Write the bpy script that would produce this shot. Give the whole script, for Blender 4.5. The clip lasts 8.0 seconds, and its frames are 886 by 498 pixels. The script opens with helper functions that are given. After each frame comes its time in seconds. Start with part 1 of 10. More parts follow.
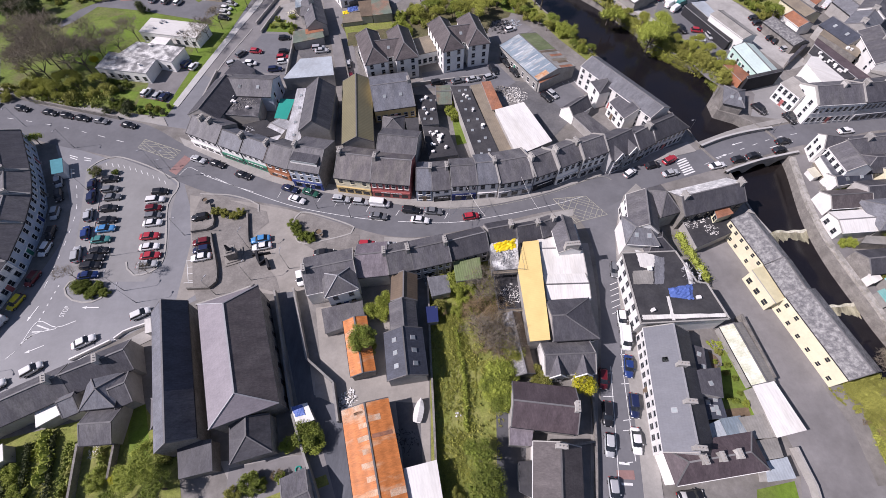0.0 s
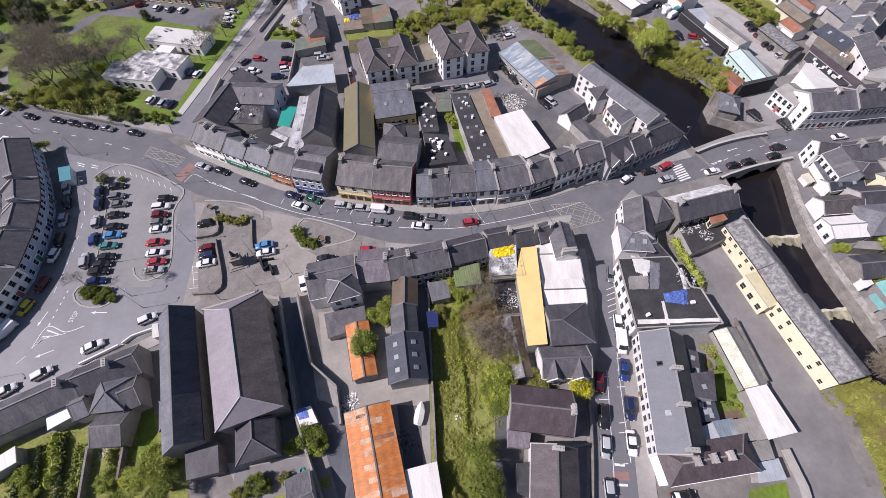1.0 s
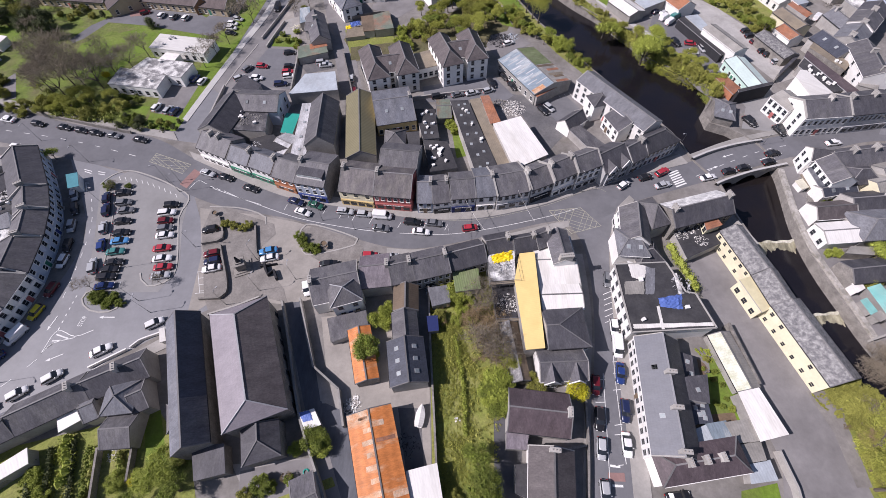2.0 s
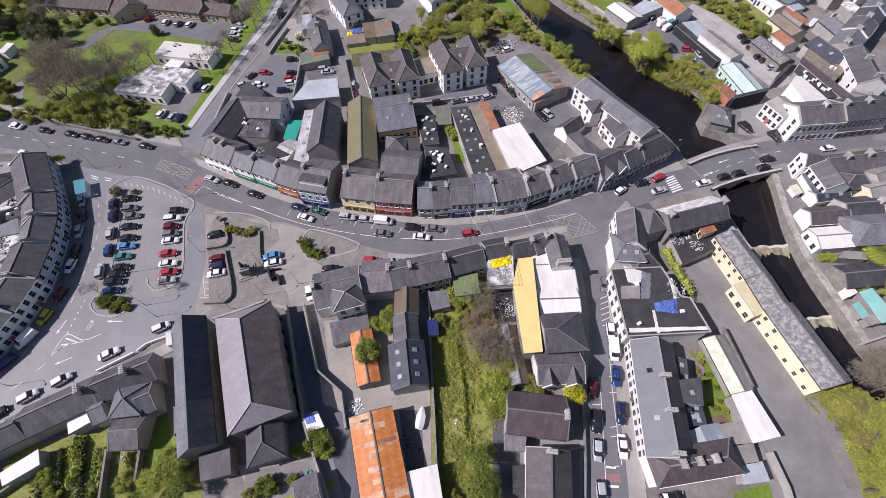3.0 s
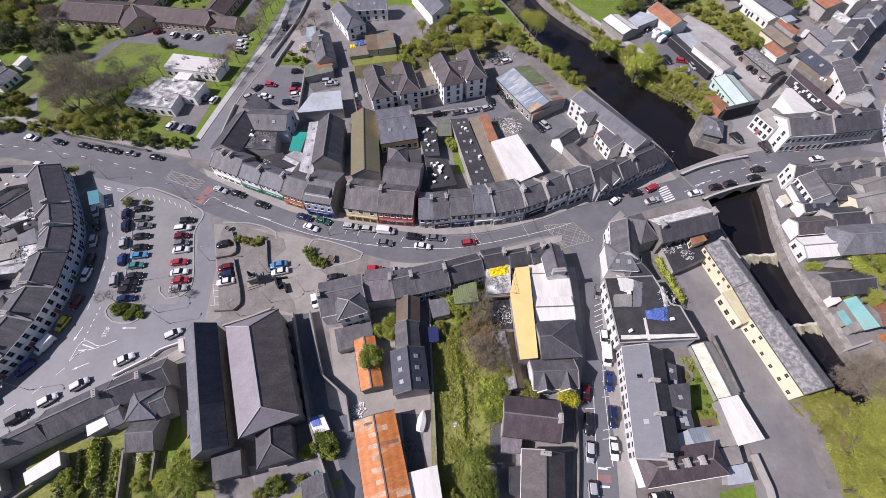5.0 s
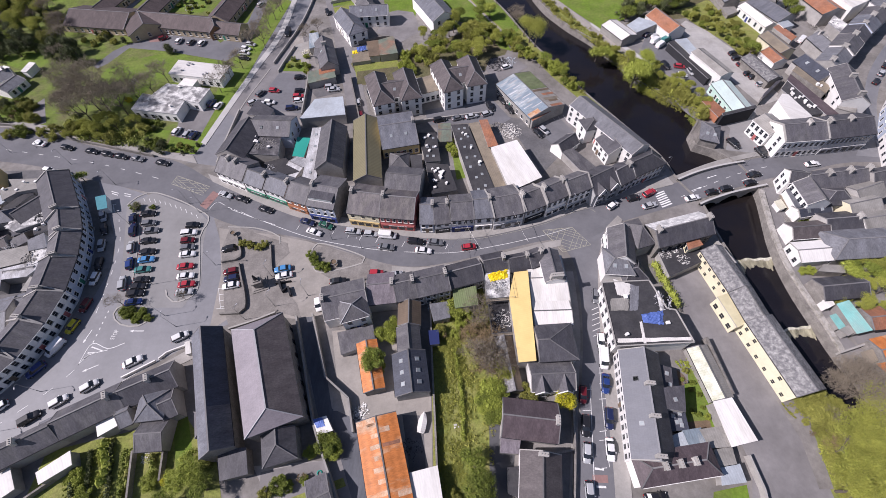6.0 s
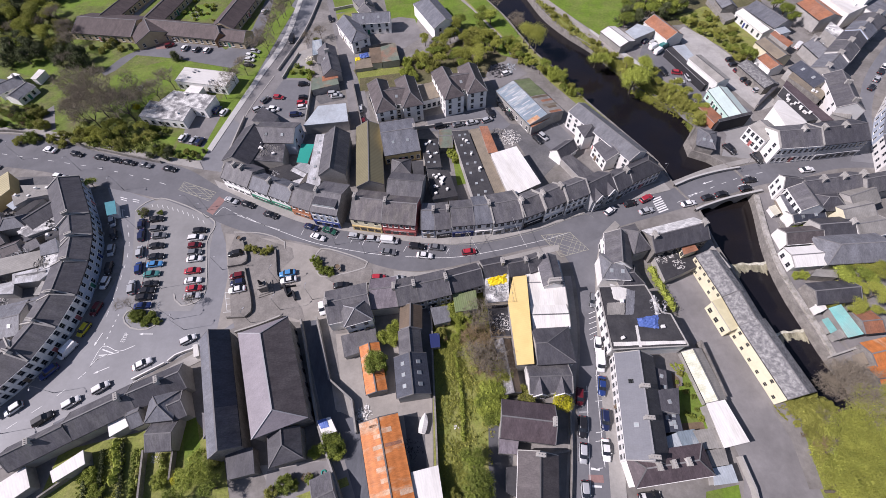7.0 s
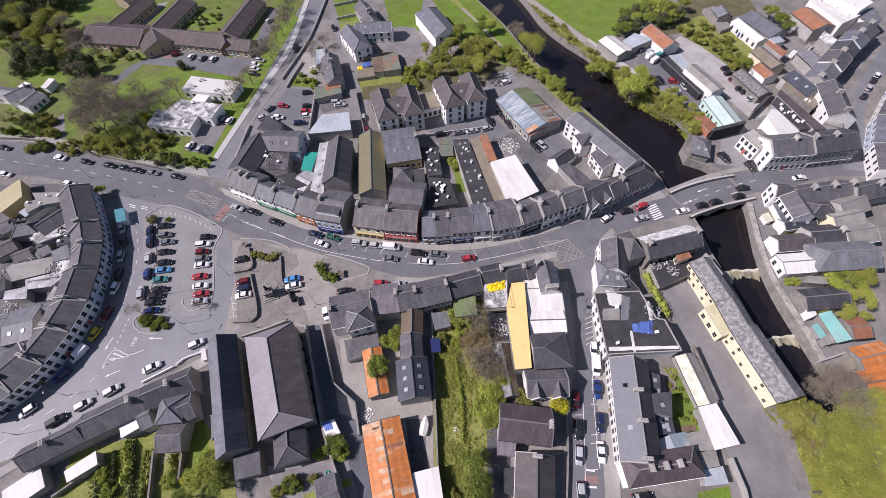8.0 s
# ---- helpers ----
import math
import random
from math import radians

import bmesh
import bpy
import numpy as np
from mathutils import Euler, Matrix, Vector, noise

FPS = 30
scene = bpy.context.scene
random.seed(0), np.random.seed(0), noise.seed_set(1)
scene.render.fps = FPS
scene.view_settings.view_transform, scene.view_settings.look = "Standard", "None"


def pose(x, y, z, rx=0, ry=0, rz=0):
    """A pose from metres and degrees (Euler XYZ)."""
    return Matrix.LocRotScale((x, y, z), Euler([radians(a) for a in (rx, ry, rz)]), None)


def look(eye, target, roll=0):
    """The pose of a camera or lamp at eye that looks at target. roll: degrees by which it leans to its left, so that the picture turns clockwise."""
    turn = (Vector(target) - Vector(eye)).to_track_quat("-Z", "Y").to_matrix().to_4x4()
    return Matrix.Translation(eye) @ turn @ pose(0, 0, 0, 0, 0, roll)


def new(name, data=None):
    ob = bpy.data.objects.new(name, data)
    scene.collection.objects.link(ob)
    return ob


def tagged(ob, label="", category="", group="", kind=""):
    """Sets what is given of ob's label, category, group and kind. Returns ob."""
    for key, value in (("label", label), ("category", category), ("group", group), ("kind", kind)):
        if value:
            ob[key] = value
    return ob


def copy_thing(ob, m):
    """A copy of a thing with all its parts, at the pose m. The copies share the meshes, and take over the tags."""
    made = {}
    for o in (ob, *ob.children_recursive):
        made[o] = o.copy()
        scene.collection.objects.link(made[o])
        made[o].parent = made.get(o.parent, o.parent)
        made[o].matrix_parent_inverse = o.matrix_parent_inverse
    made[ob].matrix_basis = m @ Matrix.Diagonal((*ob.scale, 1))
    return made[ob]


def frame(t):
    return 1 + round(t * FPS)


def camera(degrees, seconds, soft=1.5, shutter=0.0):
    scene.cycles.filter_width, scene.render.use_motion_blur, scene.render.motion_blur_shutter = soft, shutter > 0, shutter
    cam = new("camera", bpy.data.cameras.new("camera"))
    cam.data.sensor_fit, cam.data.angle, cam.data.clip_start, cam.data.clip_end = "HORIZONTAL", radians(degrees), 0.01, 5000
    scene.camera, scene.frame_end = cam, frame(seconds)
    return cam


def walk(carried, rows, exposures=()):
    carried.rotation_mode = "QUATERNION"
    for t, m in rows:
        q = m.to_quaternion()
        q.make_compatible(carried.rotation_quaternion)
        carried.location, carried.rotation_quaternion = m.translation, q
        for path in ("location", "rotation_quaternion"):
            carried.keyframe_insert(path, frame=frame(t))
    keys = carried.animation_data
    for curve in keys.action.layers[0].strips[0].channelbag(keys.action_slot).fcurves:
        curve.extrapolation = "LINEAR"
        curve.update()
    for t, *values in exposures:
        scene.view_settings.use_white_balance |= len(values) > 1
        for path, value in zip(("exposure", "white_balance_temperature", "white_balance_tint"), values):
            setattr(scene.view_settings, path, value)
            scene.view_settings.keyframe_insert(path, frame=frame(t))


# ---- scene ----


cam = camera(93.4, 8.0, soft=0.6)
# seconds, eye, then degrees: yaw to the left, pitch, roll
ROWS = [
    (0.0, 0.00, 0.00, 82.00, 0.00, -58.10, -0.72),
    (0.5, 0.14, -0.03, 83.20, 0.14, -58.06, -0.90),
    (1.0, 0.24, -0.05, 84.36, 0.24, -58.03, -1.02),
    (1.5, 0.36, -0.09, 85.54, 0.36, -57.99, -1.15),
    (3.0, 0.71, -0.25, 88.99, 0.72, -57.89, -1.53),
    (3.5, 0.86, -0.30, 90.17, 0.83, -57.87, -1.65),
    (4.0, 0.93, -0.38, 91.28, 0.87, -57.86, -1.69),
    (4.5, 1.06, -0.46, 92.46, 1.00, -57.85, -1.80),
    (6.0, 1.46, -0.69, 96.06, 1.52, -57.82, -2.25),
    (6.5, 1.66, -0.82, 97.42, 1.79, -57.82, -2.47),
    (7.0, 1.85, -0.96, 99.00, 2.02, -57.81, -2.68),
    (7.5, 1.96, -1.17, 100.86, 2.14, -57.73, -2.76),
    (8.0, 2.10, -1.39, 102.43, 2.27, -57.61, -2.85),
]


def aim(x, y, z, yaw, pitch, roll):
    a, b = radians(yaw), radians(pitch)
    ahead = Vector((-math.sin(a) * math.cos(b), math.cos(a) * math.cos(b), math.sin(b)))
    return look((x, y, z), Vector((x, y, z)) + ahead * 50, roll)


walk(cam, [(t, aim(*row)) for t, *row in ROWS], [(0.0, 0.2, 6120, 24), (8.0, 0.2, 6120, 24)])

# ---- light: April midday, sun in the west of the plan ----
SUN_EL, SUN_AZ = 44.0, 190.0   # height, and the plan angle towards the sun
world = bpy.data.worlds.new("sky")
scene.world = world
world.use_nodes = True
wn = world.node_tree
sky = wn.nodes.new("ShaderNodeTexSky")
sky.sky_type, sky.sun_disc = "NISHITA", False
sky.sun_elevation, sky.sun_rotation = radians(SUN_EL), radians(90 - SUN_AZ)
wn.links.new(sky.outputs[0], wn.nodes["Background"].inputs[0])
wn.nodes["Background"].inputs[1].default_value = 0.064
sun = new("sun", bpy.data.lights.new("sun", "SUN"))
sun.data.energy, sun.data.angle, sun.data.color = 4.7, radians(0.53), (1.0, 0.95, 0.88)
el, az = radians(SUN_EL), radians(SUN_AZ)
sun.matrix_world = look((math.cos(az) * math.cos(el) * 300, math.sin(az) * math.cos(el) * 300, math.sin(el) * 300), (0, 0, 0))


# ---- materials ----
MATS = {}


def mat(name, colour, rough=0.8, var=0.25, size=1.5, fine=0.15, other=None, mix=0.5, bump=0.1, metal=0.0, spec=0.3,
        rows=0.0, course=0.22, row_axis="Z", stretch=(1, 1, 1), per_object=0.12, patch=0.55, sharp=0.12):
    """Base colour with stains of about `size` metres, fine grain, a second colour in patches, and courses `rows` metres wide."""
    var, fine = min(0.9, var * 1.7), min(0.9, fine * 1.9)
    m = bpy.data.materials.new(name)
    m.use_nodes = True
    nt = m.node_tree
    b = nt.nodes["Principled BSDF"]
    N, L = nt.nodes.new, nt.links.new

    def math_node(op, x, y):
        n = N("ShaderNodeMath")
        n.operation = op
        for i, v in enumerate((x, y)):
            if hasattr(v, "is_output"):
                L(v, n.inputs[i])
            else:
                n.inputs[i].default_value = v
        return n.outputs[0]

    co = N("ShaderNodeTexCoord").outputs["Object"]
    info = N("ShaderNodeObjectInfo")
    mp = N("ShaderNodeMapping")
    mp.inputs["Scale"].default_value = stretch
    L(co, mp.inputs[0])
    shift = N("ShaderNodeVectorMath")
    shift.operation = "ADD"
    L(mp.outputs[0], shift.inputs[0])
    rnd = math_node("MULTIPLY", info.outputs["Random"], 90.0)
    comb = N("ShaderNodeCombineXYZ")
    L(rnd, comb.inputs[0]), L(rnd, comb.inputs[1])
    L(comb.outputs[0], shift.inputs[1])

    def noise_at(scale, detail, rough_=0.6):
        n = N("ShaderNodeTexNoise")
        n.inputs["Scale"].default_value, n.inputs["Detail"].default_value, n.inputs["Roughness"].default_value = scale, detail, rough_
        L(shift.outputs[0], n.inputs["Vector"])
        return n.outputs["Fac"]

    big, small = noise_at(1 / size, 6), noise_at(5.5 / size, 5, 0.75)
    v = math_node("MULTIPLY_ADD", big, 2 * var)
    v.node.inputs[2].default_value = 1 - var
    g = math_node("MULTIPLY_ADD", small, 2 * fine)
    g.node.inputs[2].default_value = 1 - fine
    f = math_node("MULTIPLY", v, g)
    o = math_node("MULTIPLY_ADD", info.outputs["Random"], 2 * per_object)
    o.node.inputs[2].default_value = 1 - per_object
    f = math_node("MULTIPLY", f, o)
    height = small
    if rows:
        w = N("ShaderNodeTexWave")
        w.wave_type, w.bands_direction, w.wave_profile = "BANDS", row_axis, "SIN"
        w.inputs["Scale"].default_value = 0.314 / rows
        w.inputs["Distortion"].default_value = 0.4
        L(co, w.inputs["Vector"])
        wf = math_node("MULTIPLY_ADD", w.outputs["Fac"], course)
        wf.node.inputs[2].default_value = 1 - course / 2
        f = math_node("MULTIPLY", f, wf)
        height = math_node("ADD", small, math_node("MULTIPLY", w.outputs["Fac"], course * 3))
    col = N("ShaderNodeMix")
    col.data_type = "RGBA"
    col.inputs["A"].default_value = (*colour, 1)
    col.inputs["B"].default_value = (*(other or colour), 1)
    ramp = N("ShaderNodeMapRange")
    ramp.inputs["From Min"].default_value, ramp.inputs["From Max"].default_value = patch - sharp, patch + sharp
    ramp.inputs["To Max"].default_value = mix if other else 0.0
    L(noise_at(0.6 / size, 8, 0.65), ramp.inputs["Value"])
    L(ramp.outputs[0], col.inputs["Factor"])
    out = N("ShaderNodeVectorMath")
    out.operation = "SCALE"
    L(col.outputs["Result"], out.inputs[0]), L(f, out.inputs["Scale"])
    L(out.outputs[0], b.inputs["Base Color"])
    b.inputs["Roughness"].default_value, b.inputs["Metallic"].default_value = rough, metal
    b.inputs["Specular IOR Level"].default_value = spec
    if bump:
        bp = N("ShaderNodeBump")
        bp.inputs["Strength"].default_value, bp.inputs["Distance"].default_value = bump, 0.15
        L(height, bp.inputs["Height"])
        L(bp.outputs[0], b.inputs["Normal"])
    MATS[name] = m
    return m


# roofs
SL = dict(stretch=(1.5, 0.6, 0.6), rough=0.62, var=0.36, size=2.0, fine=0.42, rows=0.3, course=0.03, row_axis="Z", bump=0.2, spec=0.4)
mat("slate", (0.098, 0.094, 0.102), other=(0.16, 0.155, 0.15), mix=0.6, **SL)
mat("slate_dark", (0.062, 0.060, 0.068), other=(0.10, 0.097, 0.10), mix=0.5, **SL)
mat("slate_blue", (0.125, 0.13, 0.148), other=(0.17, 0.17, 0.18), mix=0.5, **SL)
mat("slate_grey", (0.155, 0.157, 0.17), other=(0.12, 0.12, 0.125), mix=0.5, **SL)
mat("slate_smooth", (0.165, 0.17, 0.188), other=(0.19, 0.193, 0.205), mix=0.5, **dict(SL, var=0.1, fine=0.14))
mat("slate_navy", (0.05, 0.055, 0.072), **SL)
mat("slate_old", (0.105, 0.094, 0.098), other=(0.20, 0.185, 0.16), mix=0.6, **SL)
mat("slate_lichen", (0.36, 0.355, 0.35), other=(0.68, 0.67, 0.64), mix=0.9, patch=0.47, **dict(SL, size=0.9, sharp=0.12, stretch=(1, 1, 1)))
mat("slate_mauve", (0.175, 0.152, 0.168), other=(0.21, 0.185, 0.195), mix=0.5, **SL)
# pale mauve for the church's sunward slope, its sunlight put into the colour
mat("slate_pink_sunlit", (0.215, 0.195, 0.212), other=(0.255, 0.232, 0.247), mix=0.5, **dict(SL, var=0.15, fine=0.2))
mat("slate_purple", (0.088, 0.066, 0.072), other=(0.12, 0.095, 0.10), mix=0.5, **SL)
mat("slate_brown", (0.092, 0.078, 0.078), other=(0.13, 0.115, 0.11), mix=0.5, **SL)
mat("slate_moss", (0.125, 0.122, 0.126), other=(0.34, 0.335, 0.32), mix=0.85, patch=0.53, **dict(SL, fine=0.45, size=0.45, sharp=0.12, stretch=(1, 1, 1)))
mat("brown_tile", (0.098, 0.076, 0.073), other=(0.08, 0.063, 0.06), mix=0.6, **dict(SL, rough=0.75))
mat("green_moss", (0.15, 0.19, 0.085), other=(0.20, 0.20, 0.13), mix=0.6, var=0.3, size=4, fine=0.3, stretch=(1.5, 0.5, 0.5), rough=0.7, rows=0.5, row_axis="X", bump=0.25)
mat("khaki", (0.16, 0.145, 0.085), rough=0.6, var=0.12, fine=0.08, rows=0.6, row_axis="X", size=5)
SH = dict(rough=0.55, rows=0.5, row_axis="X", size=3.0, bump=0.25)
mat("rust", (0.33, 0.145, 0.08), other=(0.26, 0.15, 0.11), mix=0.7, var=0.35, fine=0.35, course=0.08, **SH)
mat("rust_big", (0.50, 0.175, 0.05), other=(0.52, 0.33, 0.20), mix=0.8, patch=0.6, sharp=0.06, var=0.25, fine=0.3, course=0.16, stretch=(2.0, 0.6, 0.6), **dict(SH, rows=1.7, size=2.4, row_axis="Y"))
mat("rust_pale", (0.56, 0.42, 0.30), other=(0.50, 0.20, 0.07), mix=0.8, patch=0.5, var=0.25, fine=0.4, size=1.0)
mat("white_sheet", (0.72, 0.70, 0.66), other=(0.46, 0.43, 0.37), mix=0.5, patch=0.58, var=0.12, fine=0.1, stretch=(1.6, 0.35, 0.35), course=0.05, **dict(SH, bump=0.03))
mat("stained_sheet", (0.50, 0.50, 0.51), other=(0.27, 0.265, 0.26), mix=0.85, patch=0.52, sharp=0.1, var=0.25, fine=0.35, stretch=(1.2, 0.5, 0.5), course=0.05, **dict(SH, bump=0.05, size=1.8))
mat("cream_sheet", (0.62, 0.59, 0.47), other=(0.4, 0.38, 0.28), mix=0.5, var=0.15, course=0.08, **SH)
mat("cream_moss", (0.60, 0.60, 0.50), other=(0.34, 0.36, 0.22), mix=0.7, patch=0.56, var=0.15, fine=0.2, course=0.08, **dict(SH, size=1.2))
mat("mint_sheet", (0.50, 0.60, 0.56), other=(0.42, 0.48, 0.46), mix=0.5, var=0.1, fine=0.1, course=0.06, **SH)
mat("pale_sheet", (0.42, 0.46, 0.49), other=(0.3, 0.31, 0.32), mix=0.5, var=0.15, course=0.08, **SH)
mat("blue_sheet", (0.20, 0.245, 0.28), other=(0.40, 0.42, 0.42), mix=0.8, patch=0.55, sharp=0.05, var=0.25, fine=0.25, stretch=(1.5, 0.4, 0.4), course=0.08, **SH)
mat("green_sheet", (0.17, 0.20, 0.155), other=(0.30, 0.13, 0.08), mix=0.8, patch=0.58, var=0.3, course=0.08, **SH)
mat("cream_roof", (0.66, 0.60, 0.38), other=(0.5, 0.45, 0.28), mix=0.4, var=0.1, fine=0.08, rough=0.8)
mat("teal_sheet", (0.22, 0.50, 0.46), other=(0.38, 0.45, 0.4), mix=0.5, var=0.15, course=0.08, **SH)
mat("tan_sheet", (0.25, 0.21, 0.155), other=(0.16, 0.14, 0.115), mix=0.6, var=0.25, course=0.08, **SH)
mat("brown_sheet", (0.17, 0.125, 0.085), other=(0.1, 0.08, 0.06), mix=0.6, var=0.25, course=0.08, **SH)
mat("stone_sheet", (0.30, 0.285, 0.26), other=(0.2, 0.19, 0.17), mix=0.6, var=0.25, course=0.08, **SH)
mat("yellow_sheet", (0.74, 0.55, 0.225), other=(0.66, 0.47, 0.18), mix=0.5, var=0.06, fine=0.04, course=0.03, **dict(SH, bump=0.03))
mat("ochre_sheet", (0.50, 0.44, 0.26), var=0.1, **SH)
# blue-green darkened to stand for the terrace's shadow on the shelter roof
mat("shelter_blue_shaded", (0.09, 0.27, 0.31), rough=0.4, var=0.12, size=2, fine=0.1)
mat("teal", (0.03, 0.34, 0.27), rough=0.5, var=0.1, size=4, fine=0.05)
FE = dict(rough=0.85, size=3.0, bump=0.15)
mat("felt", (0.045, 0.044, 0.048), other=(0.095, 0.092, 0.09), mix=0.5, var=0.3, fine=0.25, **FE)
mat("felt_burnt", (0.055, 0.053, 0.058), other=(0.26, 0.25, 0.25), mix=0.75, patch=0.6, var=0.35, fine=0.35, **FE)
mat("lead", (0.20, 0.195, 0.195), other=(0.66, 0.65, 0.62), mix=0.9, patch=0.5, sharp=0.07, var=0.35, fine=0.45, **dict(FE, size=2.0))
# walls
WL = dict(rough=0.85, size=2.5, bump=0.05)
mat("white", (0.80, 0.785, 0.75), other=(0.60, 0.58, 0.54), mix=0.35, var=0.1, fine=0.06, **WL)
mat("cream", (0.72, 0.665, 0.475), other=(0.5, 0.45, 0.34), mix=0.45, var=0.1, fine=0.06, **WL)
mat("render", (0.36, 0.345, 0.325), other=(0.24, 0.23, 0.215), mix=0.6, var=0.2, fine=0.12, **WL)
mat("grey", (0.50, 0.50, 0.50), other=(0.38, 0.375, 0.37), mix=0.5, var=0.15, fine=0.1, **WL)
mat("pale_blue", (0.42, 0.47, 0.55), var=0.12, fine=0.06, **WL)
mat("yellow", (0.55, 0.42, 0.20), var=0.1, fine=0.06, **WL)
mat("buff", (0.42, 0.345, 0.235), var=0.15, fine=0.1, **WL)
mat("brick", (0.34, 0.145, 0.08), var=0.2, fine=0.2, **WL)
mat("red", (0.40, 0.13, 0.12), var=0.15, fine=0.1, **WL)
mat("mint", (0.46, 0.62, 0.55), var=0.1, fine=0.06, **WL)
mat("block", (0.30, 0.29, 0.27), other=(0.2, 0.19, 0.18), mix=0.6, var=0.2, fine=0.2, **WL)
mat("stone", (0.23, 0.215, 0.195), other=(0.13, 0.12, 0.11), mix=0.6, var=0.3, fine=0.4, **dict(WL, size=1.2, bump=0.4))
mat("quay_stone", (0.36, 0.34, 0.31), other=(0.16, 0.15, 0.12), mix=0.8, var=0.3, fine=0.45, **dict(WL, size=1.0, bump=0.4))
mat("green", (0.05, 0.20, 0.13), var=0.1, **WL)
mat("blue", (0.04, 0.06, 0.19), var=0.1, **WL)
mat("orange", (0.38, 0.17, 0.09), var=0.1, **WL)
mat("navy", (0.02, 0.03, 0.11), var=0.1, **WL)
mat("brown_wood", (0.24, 0.13, 0.07), var=0.2, fine=0.2, **WL)
mat("black", (0.028, 0.028, 0.032), var=0.2, **WL)
# ground
GR = dict(rough=0.9, bump=0.12, per_object=0.04)
mat("earth", (0.222, 0.208, 0.195), other=(0.14, 0.13, 0.112), mix=0.8, var=0.35, size=6, fine=0.2, **GR)
mat("asphalt", (0.205, 0.205, 0.215), other=(0.165, 0.165, 0.172), mix=0.7, var=0.14, size=7, fine=0.1, spec=0.5, **dict(GR, rough=0.55))
mat("asphalt_main", (0.162, 0.162, 0.172), other=(0.128, 0.128, 0.135), mix=0.7, var=0.16, size=7, fine=0.1, **GR)
mat("lane", (0.125, 0.13, 0.145), other=(0.09, 0.095, 0.108), mix=0.7, var=0.25, size=3, fine=0.2, stretch=(1, 0.3, 1), **GR)
mat("asphalt_dark", (0.10, 0.10, 0.106), other=(0.075, 0.075, 0.08), mix=0.7, var=0.18, size=6, fine=0.12, **GR)
mat("car_park", (0.265, 0.26, 0.255), other=(0.22, 0.215, 0.21), mix=0.7, var=0.12, size=8, fine=0.08, **GR)
mat("paving", (0.32, 0.305, 0.285), other=(0.25, 0.24, 0.22), mix=0.7, var=0.14, size=4, fine=0.12, **GR)
mat("plaza", (0.325, 0.30, 0.27), other=(0.245, 0.228, 0.205), mix=0.7, var=0.15, size=5, fine=0.12, **GR)
mat("flagstone", (0.235, 0.218, 0.20), other=(0.17, 0.158, 0.145), mix=0.8, var=0.25, size=2.5, fine=0.25, **GR)
mat("gravel", (0.42, 0.405, 0.385), other=(0.30, 0.285, 0.26), mix=0.7, var=0.18, size=4, fine=0.15, **GR)
mat("kerb", (0.36, 0.345, 0.32), var=0.15, size=2, **GR)
mat("yard", (0.212, 0.202, 0.20), other=(0.165, 0.156, 0.154), mix=0.8, var=0.26, size=7, fine=0.1, **GR)
mat("yard_dark", (0.12, 0.118, 0.122), other=(0.17, 0.165, 0.16), mix=0.7, var=0.25, size=4, fine=0.2, **GR)
mat("red_tarmac", (0.27, 0.165, 0.15), var=0.15, size=3, **GR)
mat("park", (0.125, 0.17, 0.03), other=(0.135, 0.12, 0.06), mix=0.9, var=0.35, size=5, fine=0.45, **dict(GR, bump=0.8))
mat("pale_path", (0.46, 0.45, 0.43), var=0.12, size=3, fine=0.1, **GR)
mat("grass", (0.125, 0.195, 0.022), other=(0.16, 0.18, 0.05), mix=0.8, var=0.25, size=5, fine=0.3, **dict(GR, bump=0.5))
mat("rough_grass", (0.195, 0.22, 0.05), other=(0.265, 0.245, 0.09), mix=0.8, var=0.3, size=3, fine=0.45, **dict(GR, bump=0.8))
mat("scrub", (0.11, 0.105, 0.05), other=(0.15, 0.12, 0.075), mix=0.8, var=0.35, size=4, fine=0.5, **dict(GR, bump=0.8))
mat("soil", (0.16, 0.115, 0.075), var=0.3, size=3, fine=0.3, **GR)
mat("paint_white", (0.72, 0.72, 0.70), var=0.2, size=1, fine=0.25, **GR)
mat("paint_yellow", (0.38, 0.365, 0.29), var=0.2, size=1, fine=0.25, **GR)
mat("foam", (0.66, 0.64, 0.54), other=(0.22, 0.2, 0.11), mix=0.9, patch=0.52, sharp=0.12, var=0.3, size=2.2, fine=0.6, **dict(GR, bump=0.8))
mat("spill", (0.46, 0.43, 0.30), other=(0.05, 0.046, 0.03), mix=0.9, patch=0.52, sharp=0.16, var=0.3, size=2.0, fine=0.6, stretch=(2.2, 0.7, 1), **dict(GR, rough=0.4, bump=0.6))
mat("bark", (0.12, 0.10, 0.08), var=0.3, size=1, rough=0.9)
mat("twig_brown", (0.27, 0.20, 0.11), var=0.3, size=1, rough=0.9, per_object=0.2)
mat("twig", (0.235, 0.2, 0.15), var=0.3, size=1, rough=0.9)
mat("leaf", (0.185, 0.23, 0.034), var=0.35, size=1.2, fine=0.4, other=(0.13, 0.15, 0.03), mix=0.8, rough=0.7, per_object=0.2)
mat("leaf_bright", (0.27, 0.31, 0.05), var=0.3, size=1.2, fine=0.4, rough=0.7, per_object=0.15)
mat("leaf_yellow", (0.46, 0.43, 0.02), var=0.25, size=1.2, fine=0.4, rough=0.7)
mat("leaf_olive", (0.26, 0.262, 0.058), var=0.35, size=1.2, fine=0.4, rough=0.8, per_object=0.2)
mat("leaf_catkin", (0.31, 0.325, 0.06), var=0.35, size=1.5, fine=0.4, other=(0.24, 0.255, 0.05), mix=0.8, rough=0.8, per_object=0.15)
